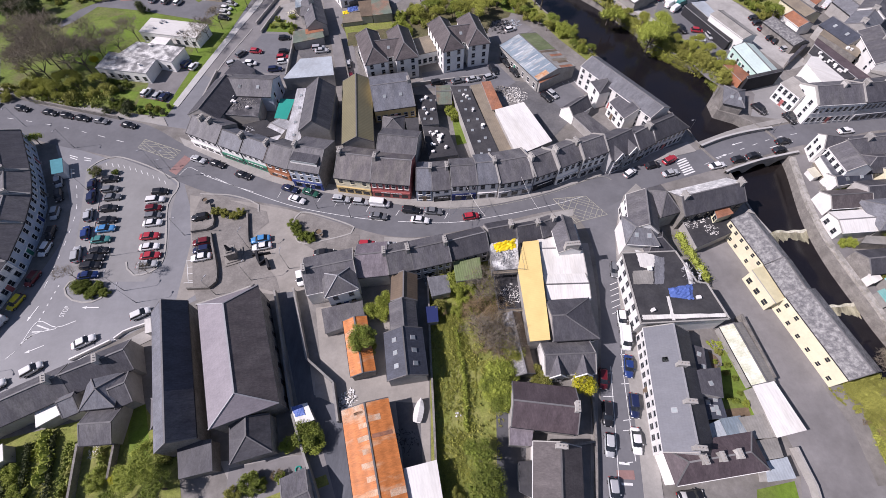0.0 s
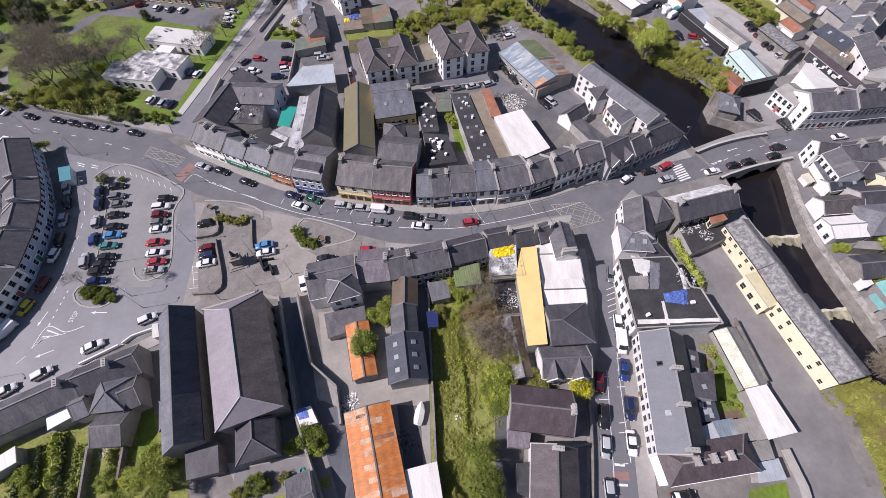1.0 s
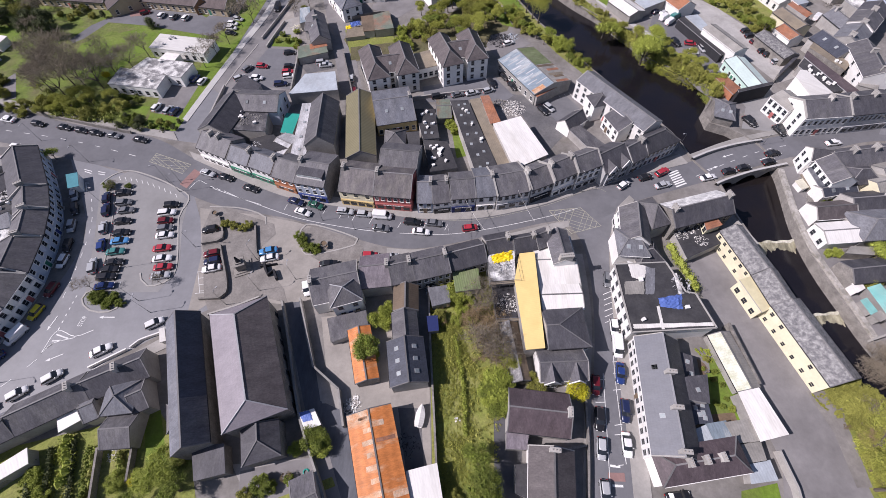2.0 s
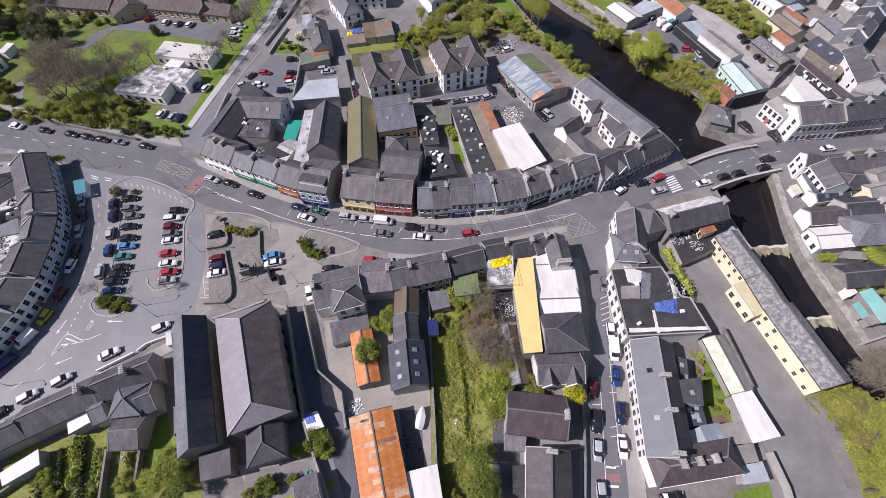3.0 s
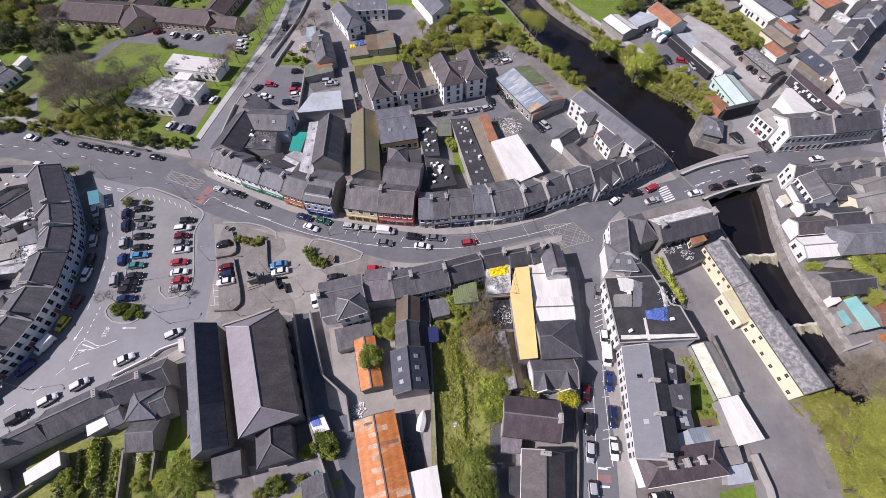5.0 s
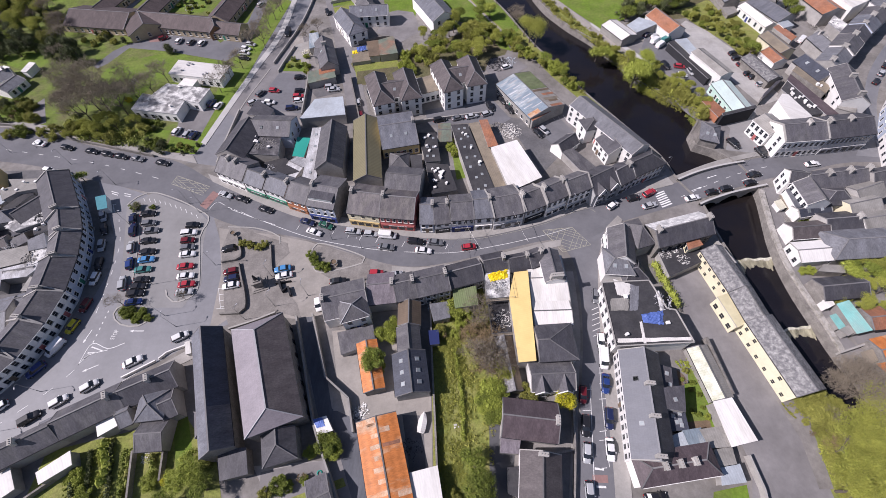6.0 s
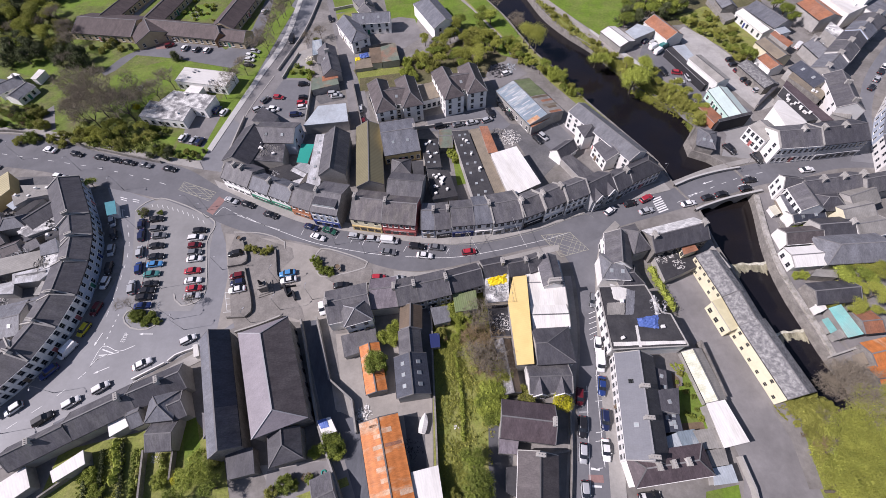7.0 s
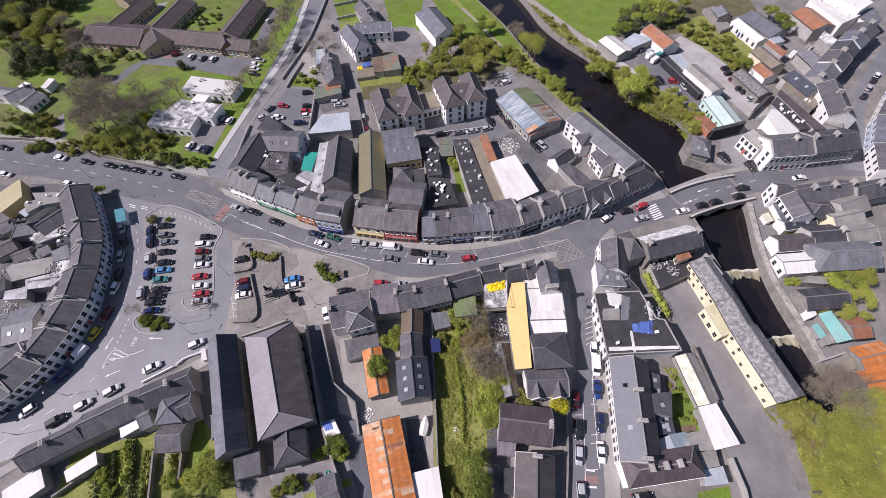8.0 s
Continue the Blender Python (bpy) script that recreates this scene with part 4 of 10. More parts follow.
def tree(x, y, kind="leafy", height=8.0, variant=0, z=0.0):
    """A tree or shrub of the given kind and height; the first of each variant is built, the others are copies of it."""
    key = (kind, variant % 3)
    label, material = TREES[kind]
    low = "shrub" in kind
    yaw = (x * 37 + y * 53) % 360
    m = pose(x, y, z, 0, 0, yaw) @ Matrix.Scale(height / 10, 4)
    if key in TREE_FIRST:
        return copy_thing(TREE_FIRST[key], pose(x, y, z, 0, 0, yaw) @ Matrix.Scale(height / 10 / TREE_FIRST[key].scale.x, 4))
    rng = random.Random(str(key))
    t = thing("shrub" if low else "tree", m, label, "shrub" if low else "tree", f"{kind.replace('_', ' ')} plants")
    bare = "twig" in material
    if low:
        v, f, ends = limbs(rng, 10, 1.3, 2, 0.25, 0.12, (3, 5), 0.3)
        ends = [(Vector((rng.uniform(-5.5, 5.5), rng.uniform(-5.5, 5.5), rng.uniform(1.5, 7.5))), Vector((0, 0, 1))) for _ in range(26)]
        ends = [(p * (1 - 0.3 * (abs(p.x) + abs(p.y)) / 11), d) for p, d in ends]
        for p, d in ends[:12]:
            tube(v, f, Vector((p.x * 0.15, p.y * 0.15, 0)), p, 0.16, 0.05, 3)
    else:
        v, f, ends = limbs(rng, 10, 1.0 if kind != "budding" else 0.6, 3, 0.14 if "twig" in material else 0.3, 0.26, (2, 4), 0.75 if kind != "willow" else 0.5)
        top = max(p.z for p, d in ends)
        s = 10 / top * 0.95
        v = [(p[0] * s, p[1] * s, p[2] * s) for p in v]
        ends = [(p * s, d) for p, d in ends]
    part("trunk", mesh_from("trunk", v, f, ["bark"]), t)
    if bare:
        v, f = [], []
        for p, d in ends:
            for _ in range(9 if not low else 22):
                q = (d * 0.6 + Vector((rng.gauss(0, 1), rng.gauss(0, 1), rng.gauss(0.3, 0.8)))).normalized() * rng.uniform(0.8, 2.2)
                tube(v, f, p, p + q, 0.026, 0.012, 3)
                for _ in range(2):
                    g = p + q * rng.uniform(0.3, 0.9)
                    tube(v, f, g, g + Vector((rng.gauss(0, 1), rng.gauss(0, 1), rng.gauss(0.4, 0.8))).normalized() * rng.uniform(0.4, 1.1), 0.018, 0.009, 3)
        me = mesh_from("crown", v, f, [material])
    else:
        r = dict(leafy=1.7, willow=2.0, catkin=1.7, dark=1.9, golden=2.0, budding=2.1).get(kind, 1.9)
        per = dict(budding=120, leafy=230, catkin=300, willow=260, dark=240, golden=420).get(kind, 330)
        if kind == "dark":
            ends = [(Vector((rng.gauss(0, 1), rng.gauss(0, 1), 0)) * (1.1 + 0.28 * (9 - zz)) * 0.8 + Vector((0, 0, zz)), Vector((0, 0, 1))) for zz in [rng.uniform(1.2, 9) for _ in range(40)]]
        if kind == "golden":
            ends = [(Vector((rng.gauss(0, 1), rng.gauss(0, 1), rng.gauss(0, 0.8))).normalized() * rng.uniform(1.0, 3.4) + Vector((0, 0, 5.2)), d) for _, d in ends]
        while len(ends) > 42:
            ends.pop(rng.randrange(len(ends)))
        me = leaves(rng, [(p, r * rng.uniform(0.7, 1.25)) for p, d in ends], per, r, 0.16 if not low else 0.26, "crown", material, core=0.1 if kind == "budding" else 0.3 if kind == "catkin" else 0.55)
    part("crown", me, t)
    TREE_FIRST[key] = t
    return t


def grove(corners, count, kinds, low, high, seed, gap=3.0):
    """Trees of the given kinds set at random over a plan of a few corners, no two nearer than gap."""
    rng = random.Random(seed)
    c = [Vector((*p, 0)) for p in corners]
    xs, ys = [p.x for p in c], [p.y for p in c]
    placed = []
    for _ in range(count * 30):
        if len(placed) == count:
            break
        p = Vector((rng.uniform(min(xs), max(xs)), rng.uniform(min(ys), max(ys)), 0))
        inside = False
        for a, b in zip(c, c[1:] + c[:1]):
            if (a.y > p.y) != (b.y > p.y) and p.x < (b.x - a.x) * (p.y - a.y) / (b.y - a.y) + a.x:
                inside = not inside
        if inside and all((p - q).length > gap for q in placed):
            placed.append(p)
            tree(p.x, p.y, rng.choice(kinds), rng.uniform(low, high), rng.randrange(3))


def hedge(points, height=1.6, width=1.4, material="leaf_bright", label="clipped bright green hedge"):
    rng = random.Random(int(points[0][0] * 11))
    line = smooth_line(points, 0.7)
    h = thing("hedge", pose(line[0].x, line[0].y, 0), label, "hedge")
    cl = [(Vector((p.x - line[0].x + rng.uniform(-.2, .2) * width, p.y - line[0].y + rng.uniform(-.2, .2) * width, height * k)), width * 0.55) for p in line for k in (0.3, 0.65)]
    part("foliage", leaves(rng, cl, 45, 1, 0.18, "foliage", material), h)
    v, f = [], []
    for p in line[::2]:
        a = Vector((p.x - line[0].x, p.y - line[0].y, 0))
        tube(v, f, a, a + Vector((0, 0, height * 0.7)), 0.05, 0.03, 3)
    part("stems", mesh_from("stems", v, f, ["bark"]), h)
    return h


def thicket(corners, count, height=1.2, material="leaf_olive", label="tangle of low brambles and rough growth", name="undergrowth", size=0.13, drop=0.0):
    """Low growth that covers a patch unevenly; nobody could count it."""
    rng = random.Random(int(corners[0][0] * 17 + corners[0][1]))
    cl = []
    for _ in range(count):
        i = rng.randrange(1, len(corners) - 1)
        s, t = rng.random(), rng.random()
        if s + t > 1:
            s, t = 1 - s, 1 - t
        p = [corners[0][k] + s * (corners[i][k] - corners[0][k]) + t * (corners[i + 1][k] - corners[0][k]) for k in (0, 1)]
        g = max(0.15, noise.noise(Vector((p[0] * 0.25, p[1] * 0.25, 3.0))) * 0.9 + 0.6)
        cl.append((Vector((p[0], p[1], height * g * rng.uniform(0.1, 0.6) - drop * rng.random())), 0.75 * height * g * rng.uniform(0.7, 1.2)))
    me = leaves(rng, cl, 40, 1, size, name, material, core=0.35)
    return tagged(new(name, me), label, "undergrowth", kind="stuff")


# ---- street furniture ----
def lamp_post(x, y, yaw=0, height=6.5):
    key = ("lamp_post", height)
    m = pose(x, y, 0.1, 0, 0, yaw)
    if key in SHARED:
        return copy_thing(SHARED[key], m)
    t = thing("street_lamp", m, "tall grey steel street lamp with a curved arm", "street lamp", "street lamps")
    v, f = [], []
    tube(v, f, Vector((0, 0, -0.1)), Vector((0, 0, 1.2)), 0.09, 0.08, 8)
    tube(v, f, Vector((0, 0, 1.2)), Vector((0, 0, height)), 0.042, 0.03, 8)
    part("pole", mesh_from("pole", v, f, ["metal"]), t)
    v, f = [], []
    tube(v, f, Vector((0, 0, height - 0.05)), Vector((0.5, 0, height + 0.3)), 0.05, 0.045, 6)
    tube(v, f, Vector((0.5, 0, height + 0.3)), Vector((1.0, 0, height + 0.36)), 0.04, 0.035, 6)
    part("arm", mesh_from("arm", v, f, ["metal"]), t)
    v, f = [], []
    box(v, f, 0.9, -0.12, height + 0.28, 1.4, 0.12, height + 0.4)
    part("lantern", mesh_from("lantern", v, f, ["lead_flash"]), t)
    SHARED[key] = t
    return t


def painted(points, width=0.12, z=0.05, material="paint_white", label="worn white painted road line"):
    """A painted line along a few plan points."""
    v, f = [], []
    pts = [Vector((p[0], p[1], 0)) for p in points]
    for i, p in enumerate(pts):
        d = (pts[min(len(pts) - 1, i + 1)] - pts[max(0, i - 1)]).normalized()
        v += [(p.x - d.y * width / 2, p.y + d.x * width / 2, z), (p.x + d.y * width / 2, p.y - d.x * width / 2, z)]
        if i:
            f.append((2 * i - 2, 2 * i - 1, 2 * i + 1, 2 * i))
    return tagged(new("road_marking", mesh_from("road_marking", v, f, [material])), label, "road marking", kind="structure")


def dashes(points, dash=2.0, gap=4.0, width=0.14, material="paint_white", z=0.05):
    line = smooth_line(points, 0.5)
    out, run, on = [], 0.0, []
    for a, b in zip(line, line[1:]):
        on.append(a)
        run += (b - a).length
        if run > dash:
            if len(on) > 1:
                painted([(p.x, p.y) for p in on], width, z, material, "white painted dash of a centre line")
            on, run = [], -gap
        elif run < 0:
            on = []


def solid_line(points, width=0.12, material="paint_white", z=0.05):
    return painted([(p.x, p.y) for p in smooth_line(points, 1.0)], width, z, material)


def hatch(corners, n=6, material="paint_yellow", z=0.05):
    """A crossed box junction between four corners."""
    a, b, c, d = [Vector((*p, 0)) for p in corners]

    def at(s, t):
        return (a.lerp(b, s)).lerp(d.lerp(c, s), t)
    painted([tuple(at(s, t).xy) for s, t in ((0, 0), (1, 0), (1, 1), (0, 1), (0, 0))], 0.15, z, material, "worn painted edge of a box junction")
    for i in range(1, n):
        s = i / n
        for p, q in (((s, 0), (0, s)), ((s, 1), (1, s)), ((1 - s, 0), (1, s)), ((0, s), (1 - s, 1))):
            painted([tuple(at(*p).xy), tuple(at(*q).xy)], 0.1, z, material, "worn painted diagonal of a box junction")


def road_word(x, y, yaw, text="STOP", size=1.6):
    cu = bpy.data.curves.new("road_word", "FONT")
    cu.body, cu.size, cu.align_x, cu.align_y = text, size, "CENTER", "CENTER"
    cu.extrude = 0.004
    cu.materials.append(MATS["paint_white"])
    ob = new("road_word", cu)
    ob.matrix_basis = pose(x, y, 0.05, 0, 0, yaw) @ Matrix.Diagonal((1, 1.5, 1, 1))
    return tagged(ob, "white painted word STOP on the asphalt", "road marking", kind="structure")


def bridge(north, south):
    """A stone road bridge between two curved sides, with low arches and parapets; its road surface is the street's own."""
    h = tagged(thing("road_bridge", pose(0, 0, 0), "grey stone arched road bridge with pale parapets over the river", "bridge"), kind="structure")
    n = 42
    lines = []
    for side in (north, south):
        line = smooth_line(side, 1.0)
        idx = [k / n * (len(line) - 1) for k in range(n + 1)]
        lines.append([line[int(q)].lerp(line[min(len(line) - 1, int(q) + 1)], q % 1) for q in idx])
    v = [(p.x, p.y, z) for z in (-0.02, -0.5) for line in lines for p in line]
    m = n + 1
    f = [(i, m + i, m + i + 1, i + 1) for i in range(n)] + [(2 * m + i, 2 * m + i + 1, 3 * m + i + 1, 3 * m + i) for i in range(n)]
    part("deck", mesh_from("deck", v, f, ["stone"]), h)
    for line, s in zip(lines, (1, -1)):
        v, f, pv, pf, cv, cf = [], [], [], [], [], []
        for i, p in enumerate(line):
            d = (line[min(n, i + 1)] - line[max(0, i - 1)]).normalized()
            q = p + Vector((-d.y, d.x, 0)) * 0.42 * s
            u = (i % 14) / 14 if i < n else 0.0
            k = abs(2 * u - 1)
            z = WATER - 0.4 if k > 0.86 else -0.75 - 1.9 * (k / 0.86) ** 2.2
            v += [(p.x, p.y, z), (p.x, p.y, -0.02), (q.x, q.y, -0.02), (q.x, q.y, z)]
            pv += [(p.x, p.y, -0.02), (p.x, p.y, 0.92), (q.x, q.y, 0.92), (q.x, q.y, -0.02)]
            a, b = p - (q - p) * 0.18, q + (q - p) * 0.18
            cv += [(a.x, a.y, 0.92), (a.x, a.y, 1.07), (b.x, b.y, 1.07), (b.x, b.y, 0.92)]
            if i:
                k = 4 * i
                ring = [(k - 4 + c, k + c, k + (c + 1) % 4, k - 4 + (c + 1) % 4) for c in range(4)]
                f += ring
                pf += ring
                cf += ring
        part("arch_wall", mesh_from("arch_wall", v, f, ["block"]), h)
        part("parapet", mesh_from("parapet", pv, pf, ["quay_stone"]), h)
        part("coping", mesh_from("coping", cv, cf, ["pale_path"]), h)
    return h


def weir(corners):
    """A spill of broken white water: a bowed foaming crest with an uneven lower edge."""
    rng = random.Random(5)
    A, B, C, D = [Vector((*p, 0)) for p in corners]
    v, n, k = [], 60, 14
    for j in range(k):
        for i in range(n):
            u = i / (n - 1)
            reach = 0.75 + 0.6 * noise.noise(Vector((u * 6, 1.7, 0))) + 0.25 * noise.noise(Vector((u * 25, 4.1, 0)))
            t = 0.12 * noise.noise(Vector((u * 5, 0.3, 0))) + j / (k - 1) * reach
            p = A.lerp(B, u).lerp(D.lerp(C, u), t)
            v.append((p.x, p.y, WATER + 0.35 * (1 - j / (k - 1)) ** 2 + 0.015 + rng.uniform(0, .08) * (1 - j / k)))
    f = [(j * n + i, (j + 1) * n + i, (j + 1) * n + i + 1, j * n + i + 1) for j in range(k - 1) for i in range(n - 1)]
    return tagged(new("weir", mesh_from("weir", v, f, ["foam", "spill"], [0 if q // (n - 1) < 3 else 1 for q in range(len(f))])), "weir with a pale foaming crest over dark broken water", "weir", kind="structure")


def statue(x, y, yaw=0):
    t = thing("monument", pose(x, y, 0.04, 0, 0, yaw), "dark stone monument on a stepped plinth in the square", "monument")
    v, f = [], []
    for i, (r, z0, z1) in enumerate(((2.1, 0, 0.25), (1.6, 0.25, 0.5), (1.05, 0.5, 2.6), (1.25, 2.6, 2.85), (0.7, 2.85, 3.2))):
        box(v, f, -r, -r, z0, r, r, z1)
    part("plinth", mesh_from("plinth", v, f, ["stone"]), t)
    v, f = [], []
    tube(v, f, Vector((0, 0, 3.2)), Vector((0, 0, 4.2)), 0.5, 0.34, 8)
    tube(v, f, Vector((0, 0, 4.2)), Vector((0, 0, 4.9)), 0.34, 0.2, 8)
    part("shaft", mesh_from("shaft", v, f, ["black"]), t)
    return t


def cable(a, b, za, zb, sag=0.6, flags=0):
    v, f = [], []
    last = None
    for i in range(13):
        s = i / 12
        p = Vector((a[0] + (b[0] - a[0]) * s, a[1] + (b[1] - a[1]) * s, za + (zb - za) * s - sag * 4 * s * (1 - s)))
        if last is not None:
            tube(v, f, last, p, 0.015, 0.015, 3)
            if flags:
                n = len(v)
                v += [tuple(last), tuple(p), tuple((last + p) / 2 - Vector((0, 0, 0.18)))]
                f.append((n, n + 1, n + 2))
        last = p
    return tagged(new("street_cable", mesh_from("street_cable", v, f, ["white"])), "thin cable with small pennants strung over the street", "cable")


def heap(x, y, radius, height, material, count=60, size=0.5, label="heap of broken rubble and scrap", name="rubble_heap", z=0.0, aspect=1.0, yaw=0):
    """A pile of many broken pieces."""
    rng = random.Random(int(x * 31 + y * 7))
    v, f = [], []
    for _ in range(int(count * 1.8)):
        r, a = radius * math.sqrt(rng.random()), rng.uniform(0, 2 * math.pi)
        q = rot((r * math.cos(a), r * math.sin(a) * aspect), radians(yaw))
        zz = height * (1 - r / radius) * rng.random()
        s = size * rng.uniform(0.25, 0.8)
        n0 = len(v)
        if rng.random() < 0.4:  # a board
            box(v, f, -s * 1.4, -s * 0.12, 0, s * 1.4, s * 0.12, 0.06)
        else:
            box(v, f, -s / 2, -s * rng.uniform(0.2, 0.5), 0, s / 2, s * rng.uniform(0.2, 0.5), s * rng.uniform(0.12, 0.4))
        e = Euler((rng.uniform(-.5, .5), rng.uniform(-.5, .5), rng.uniform(0, 6))).to_matrix()
        for i in range(n0, len(v)):
            w = e @ Vector(v[i])
            v[i] = (w.x + q[0], w.y + q[1], w.z + zz)
    ob = new(name, mesh_from(name, v, f, [material]))
    ob.matrix_basis = pose(x, y, z)
    return tagged(ob, label, "rubble", kind="stuff")


def tarp(corners, height, material, label, name="tarpaulin", rough=0.12, dome=0.3):
    """A rumpled sheet over four corners."""
    rng = random.Random(int(corners[0][0] * 3))
    a, b, c, d = [Vector((*p, 0)) for p in corners]
    v, n = [], 11
    for j in range(n):
        for i in range(n):
            s, t = i / (n - 1), j / (n - 1)
            p = a.lerp(b, s).lerp(d.lerp(c, s), t)
            edge = min(s, t, 1 - s, 1 - t)
            v.append((p.x + rng.uniform(-.1, .1), p.y + rng.uniform(-.1, .1), height + dome * min(1, edge * 5) + rng.uniform(-1, 1) * rough))
    f = [(j * n + i, j * n + i + 1, (j + 1) * n + i + 1, (j + 1) * n + i) for j in range(n - 1) for i in range(n - 1)]
    f = f if (b - a).cross(d - a).z > 0 else [q[::-1] for q in f]
    return tagged(new(name, mesh_from(name, v, f, [material])), label, "tarpaulin")


def arrow(x, y, yaw):
    v = [(-1.8, -0.1, 0), (0.8, -0.1, 0), (0.8, 0.1, 0), (-1.8, 0.1, 0), (0.8, -0.35, 0), (1.8, 0, 0), (0.8, 0.35, 0)]
    ob = new("road_arrow", mesh_from("road_arrow", v, [(0, 1, 2, 3), (4, 5, 6)], ["paint_white"]))
    ob.matrix_basis = pose(x, y, 0.05, 0, 0, yaw)
    return tagged(ob, "white painted direction arrow on the asphalt", "road marking", kind="structure")


def planter(x, y, r=1.0):
    t = thing("stone_planter", pose(x, y, 0.03), "round grey stone planter on the paved square", "planter")
    v, f = [], []
    prof = ((r * 0.7, 0), (r * 0.75, 0.25), (r * 0.5, 0.4), (r * 0.9, 0.9), (r, 1.05), (r * 0.8, 1.05), (r * 0.7, 0.85))
    for q, z in prof:
        v += [(q * math.cos(a * math.pi / 7), q * math.sin(a * math.pi / 7), z) for a in range(14)]
    f += [(i * 14 + a, i * 14 + (a + 1) % 14, i * 14 + 14 + (a + 1) % 14, i * 14 + 14 + a) for i in range(len(prof) - 1) for a in range(14)]
    part("bowl", mesh_from("bowl", v, f, ["stone"]), t)
    part("soil", mesh_from("soil", [(0.72 * r * math.cos(a * math.pi / 7), 0.72 * r * math.sin(a * math.pi / 7), 0.86) for a in range(14)], [tuple(range(14))], ["soil"]), t)
    return t


def hose_ring(x, y, r=0.55):
    """A coiled garden hose lying on the ground."""
    t = thing("garden_hose", pose(x, y, 0.06), "coil of bright green garden hose lying on paving", "hose")
    v, f = [], []
    for k in range(3):
        q = [Vector(((r - 0.07 * k) * math.cos(a * math.pi / 10), (r - 0.07 * k) * math.sin(a * math.pi / 10), 0.06 + 0.05 * k)) for a in range(21)]
        for a, b in zip(q, q[1:]):
            tube(v, f, a, b, 0.05, 0.05, 5)
    part("coil", mesh_from("coil", v, f, ["tarp_teal"]), t)
    return t


def scaffold(x, y, yaw, length, depth, height):
    """Tube scaffolding round a building under repair: standards, ledgers and boards."""
    t = thing("scaffolding", pose(x, y, 0, 0, 0, yaw), "grey tube scaffolding with timber boards round a building", "scaffolding")
    nx, ny = max(2, int(length / 2.0)), max(2, int(depth / 2.0))
    spots = [(-length / 2 + length * i / nx, s * depth / 2) for i in range(nx + 1) for s in (-1, 1)] + [(s * length / 2, -depth / 2 + depth * i / ny) for i in range(1, ny) for s in (-1, 1)]
    for p in spots:
        v, f = [], []
        tube(v, f, Vector((*p, 0)), Vector((*p, height + 1.1)), 0.035, 0.035, 5)
        part("standard", mesh_from("standard", v, f, ["metal"]), t)
    for z in (2.0, 4.0, height, height + 1.0):
        v, f = [], []
        for s in (-1, 1):
            tube(v, f, Vector((-length / 2 - 0.2, s * depth / 2, z)), Vector((length / 2 + 0.2, s * depth / 2, z)), 0.03, 0.03, 5)
            tube(v, f, Vector((s * length / 2, -depth / 2 - 0.2, z)), Vector((s * length / 2, depth / 2 + 0.2, z)), 0.03, 0.03, 5)
        part("ledger_ring", mesh_from("ledger_ring", v, f, ["metal"]), t)
    for s in (-1, 1):
        v, f = [], []
        box(v, f, -length / 2, s * depth / 2 - 0.3, height - 0.06, length / 2, s * depth / 2 + 0.3, height)
        part("board_walk", mesh_from("board_walk", v, f, ["tan_sheet"]), t)
    return t


def small_boat(x, y, yaw):
    t = thing("small_boat", pose(x, y, 0.04, 0, 0, yaw) @ Matrix.Scale(0.95, 4), "small white covered boat laid up in a paved yard", "boat")
    v, f = [], []
    st = ((-2.2, 0.75, 0.9), (-1.2, 0.95, 0.9), (0.4, 0.95, 0.95), (1.5, 0.6, 1.05), (2.3, 0.06, 1.2))
    for sx, w, z in st:
        v += [(sx, -w, z), (sx, -w * 0.7, 0.15), (sx, w * 0.7, 0.15), (sx, w, z), (sx, w * 0.85, z), (sx, w * 0.6, 0.5), (sx, -w * 0.6, 0.5), (sx, -w * 0.85, z)]
    for i in range(len(st) - 1):
        f += [(i * 8 + a, i * 8 + (a + 1) % 8, i * 8 + 8 + (a + 1) % 8, i * 8 + 8 + a) for a in range(8)]
    f += [tuple(range(8)), tuple(reversed(range(32, 40)))]
    part("hull", mesh_from("hull", v, f, ["white"]), t)
    v, f = [], []
    for sx, w, z in st:
        v += [(sx, -w * 1.02, z + 0.02), (sx, 0, z + 0.3), (sx, w * 1.02, z + 0.02)]
    f = [(i * 3 + a, i * 3 + 3 + a, i * 3 + 4 + a, i * 3 + 1 + a) for i in range(len(st) - 1) for a in range(2)]
    part("cover", mesh_from("cover", v, f, ["white_sheet"]), t, label="taut white canvas cover")
    return t



# ground, river and roads
river(((-44.7, 334.8), (-15.3, 267.7), (3.9, 225.2), (15.9, 200.5), (26.7, 178.7), (31.9, 164.5), (37.3, 151.0), (43.6, 139.9), (46.7, 132.0), (50.8, 123.3), (59.8, 107.3), (68.0, 92.7), (70.5, 82.1), (74.7, 73.3), (75.1, 63.8), (76.9, 53.1), (79.0, 39.1), (81.7, 26.9), (83.9, 17.9), (87.3, 9.7)),
     ((-13.8, 332.0), (11.2, 265.7), (28.2, 223.8), (37.5, 199.3), (43.4, 180.1), (51.0, 166.1), (58.5, 155.8), (62.9, 147.8), (68.4, 137.5), (69.6, 129.6), (77.0, 123.0), (85.2, 113.6), (83.4, 107.0), (80.0, 102.5), (79.8, 97.0), (84.8, 94.4), (90.3, 87.9), (92.2, 78.2), (88.8, 60.1), (88.3, 47.8), (89.9, 35.2), (91.1, 28.1), (93.9, 20.3), (98.7, 13.0)))
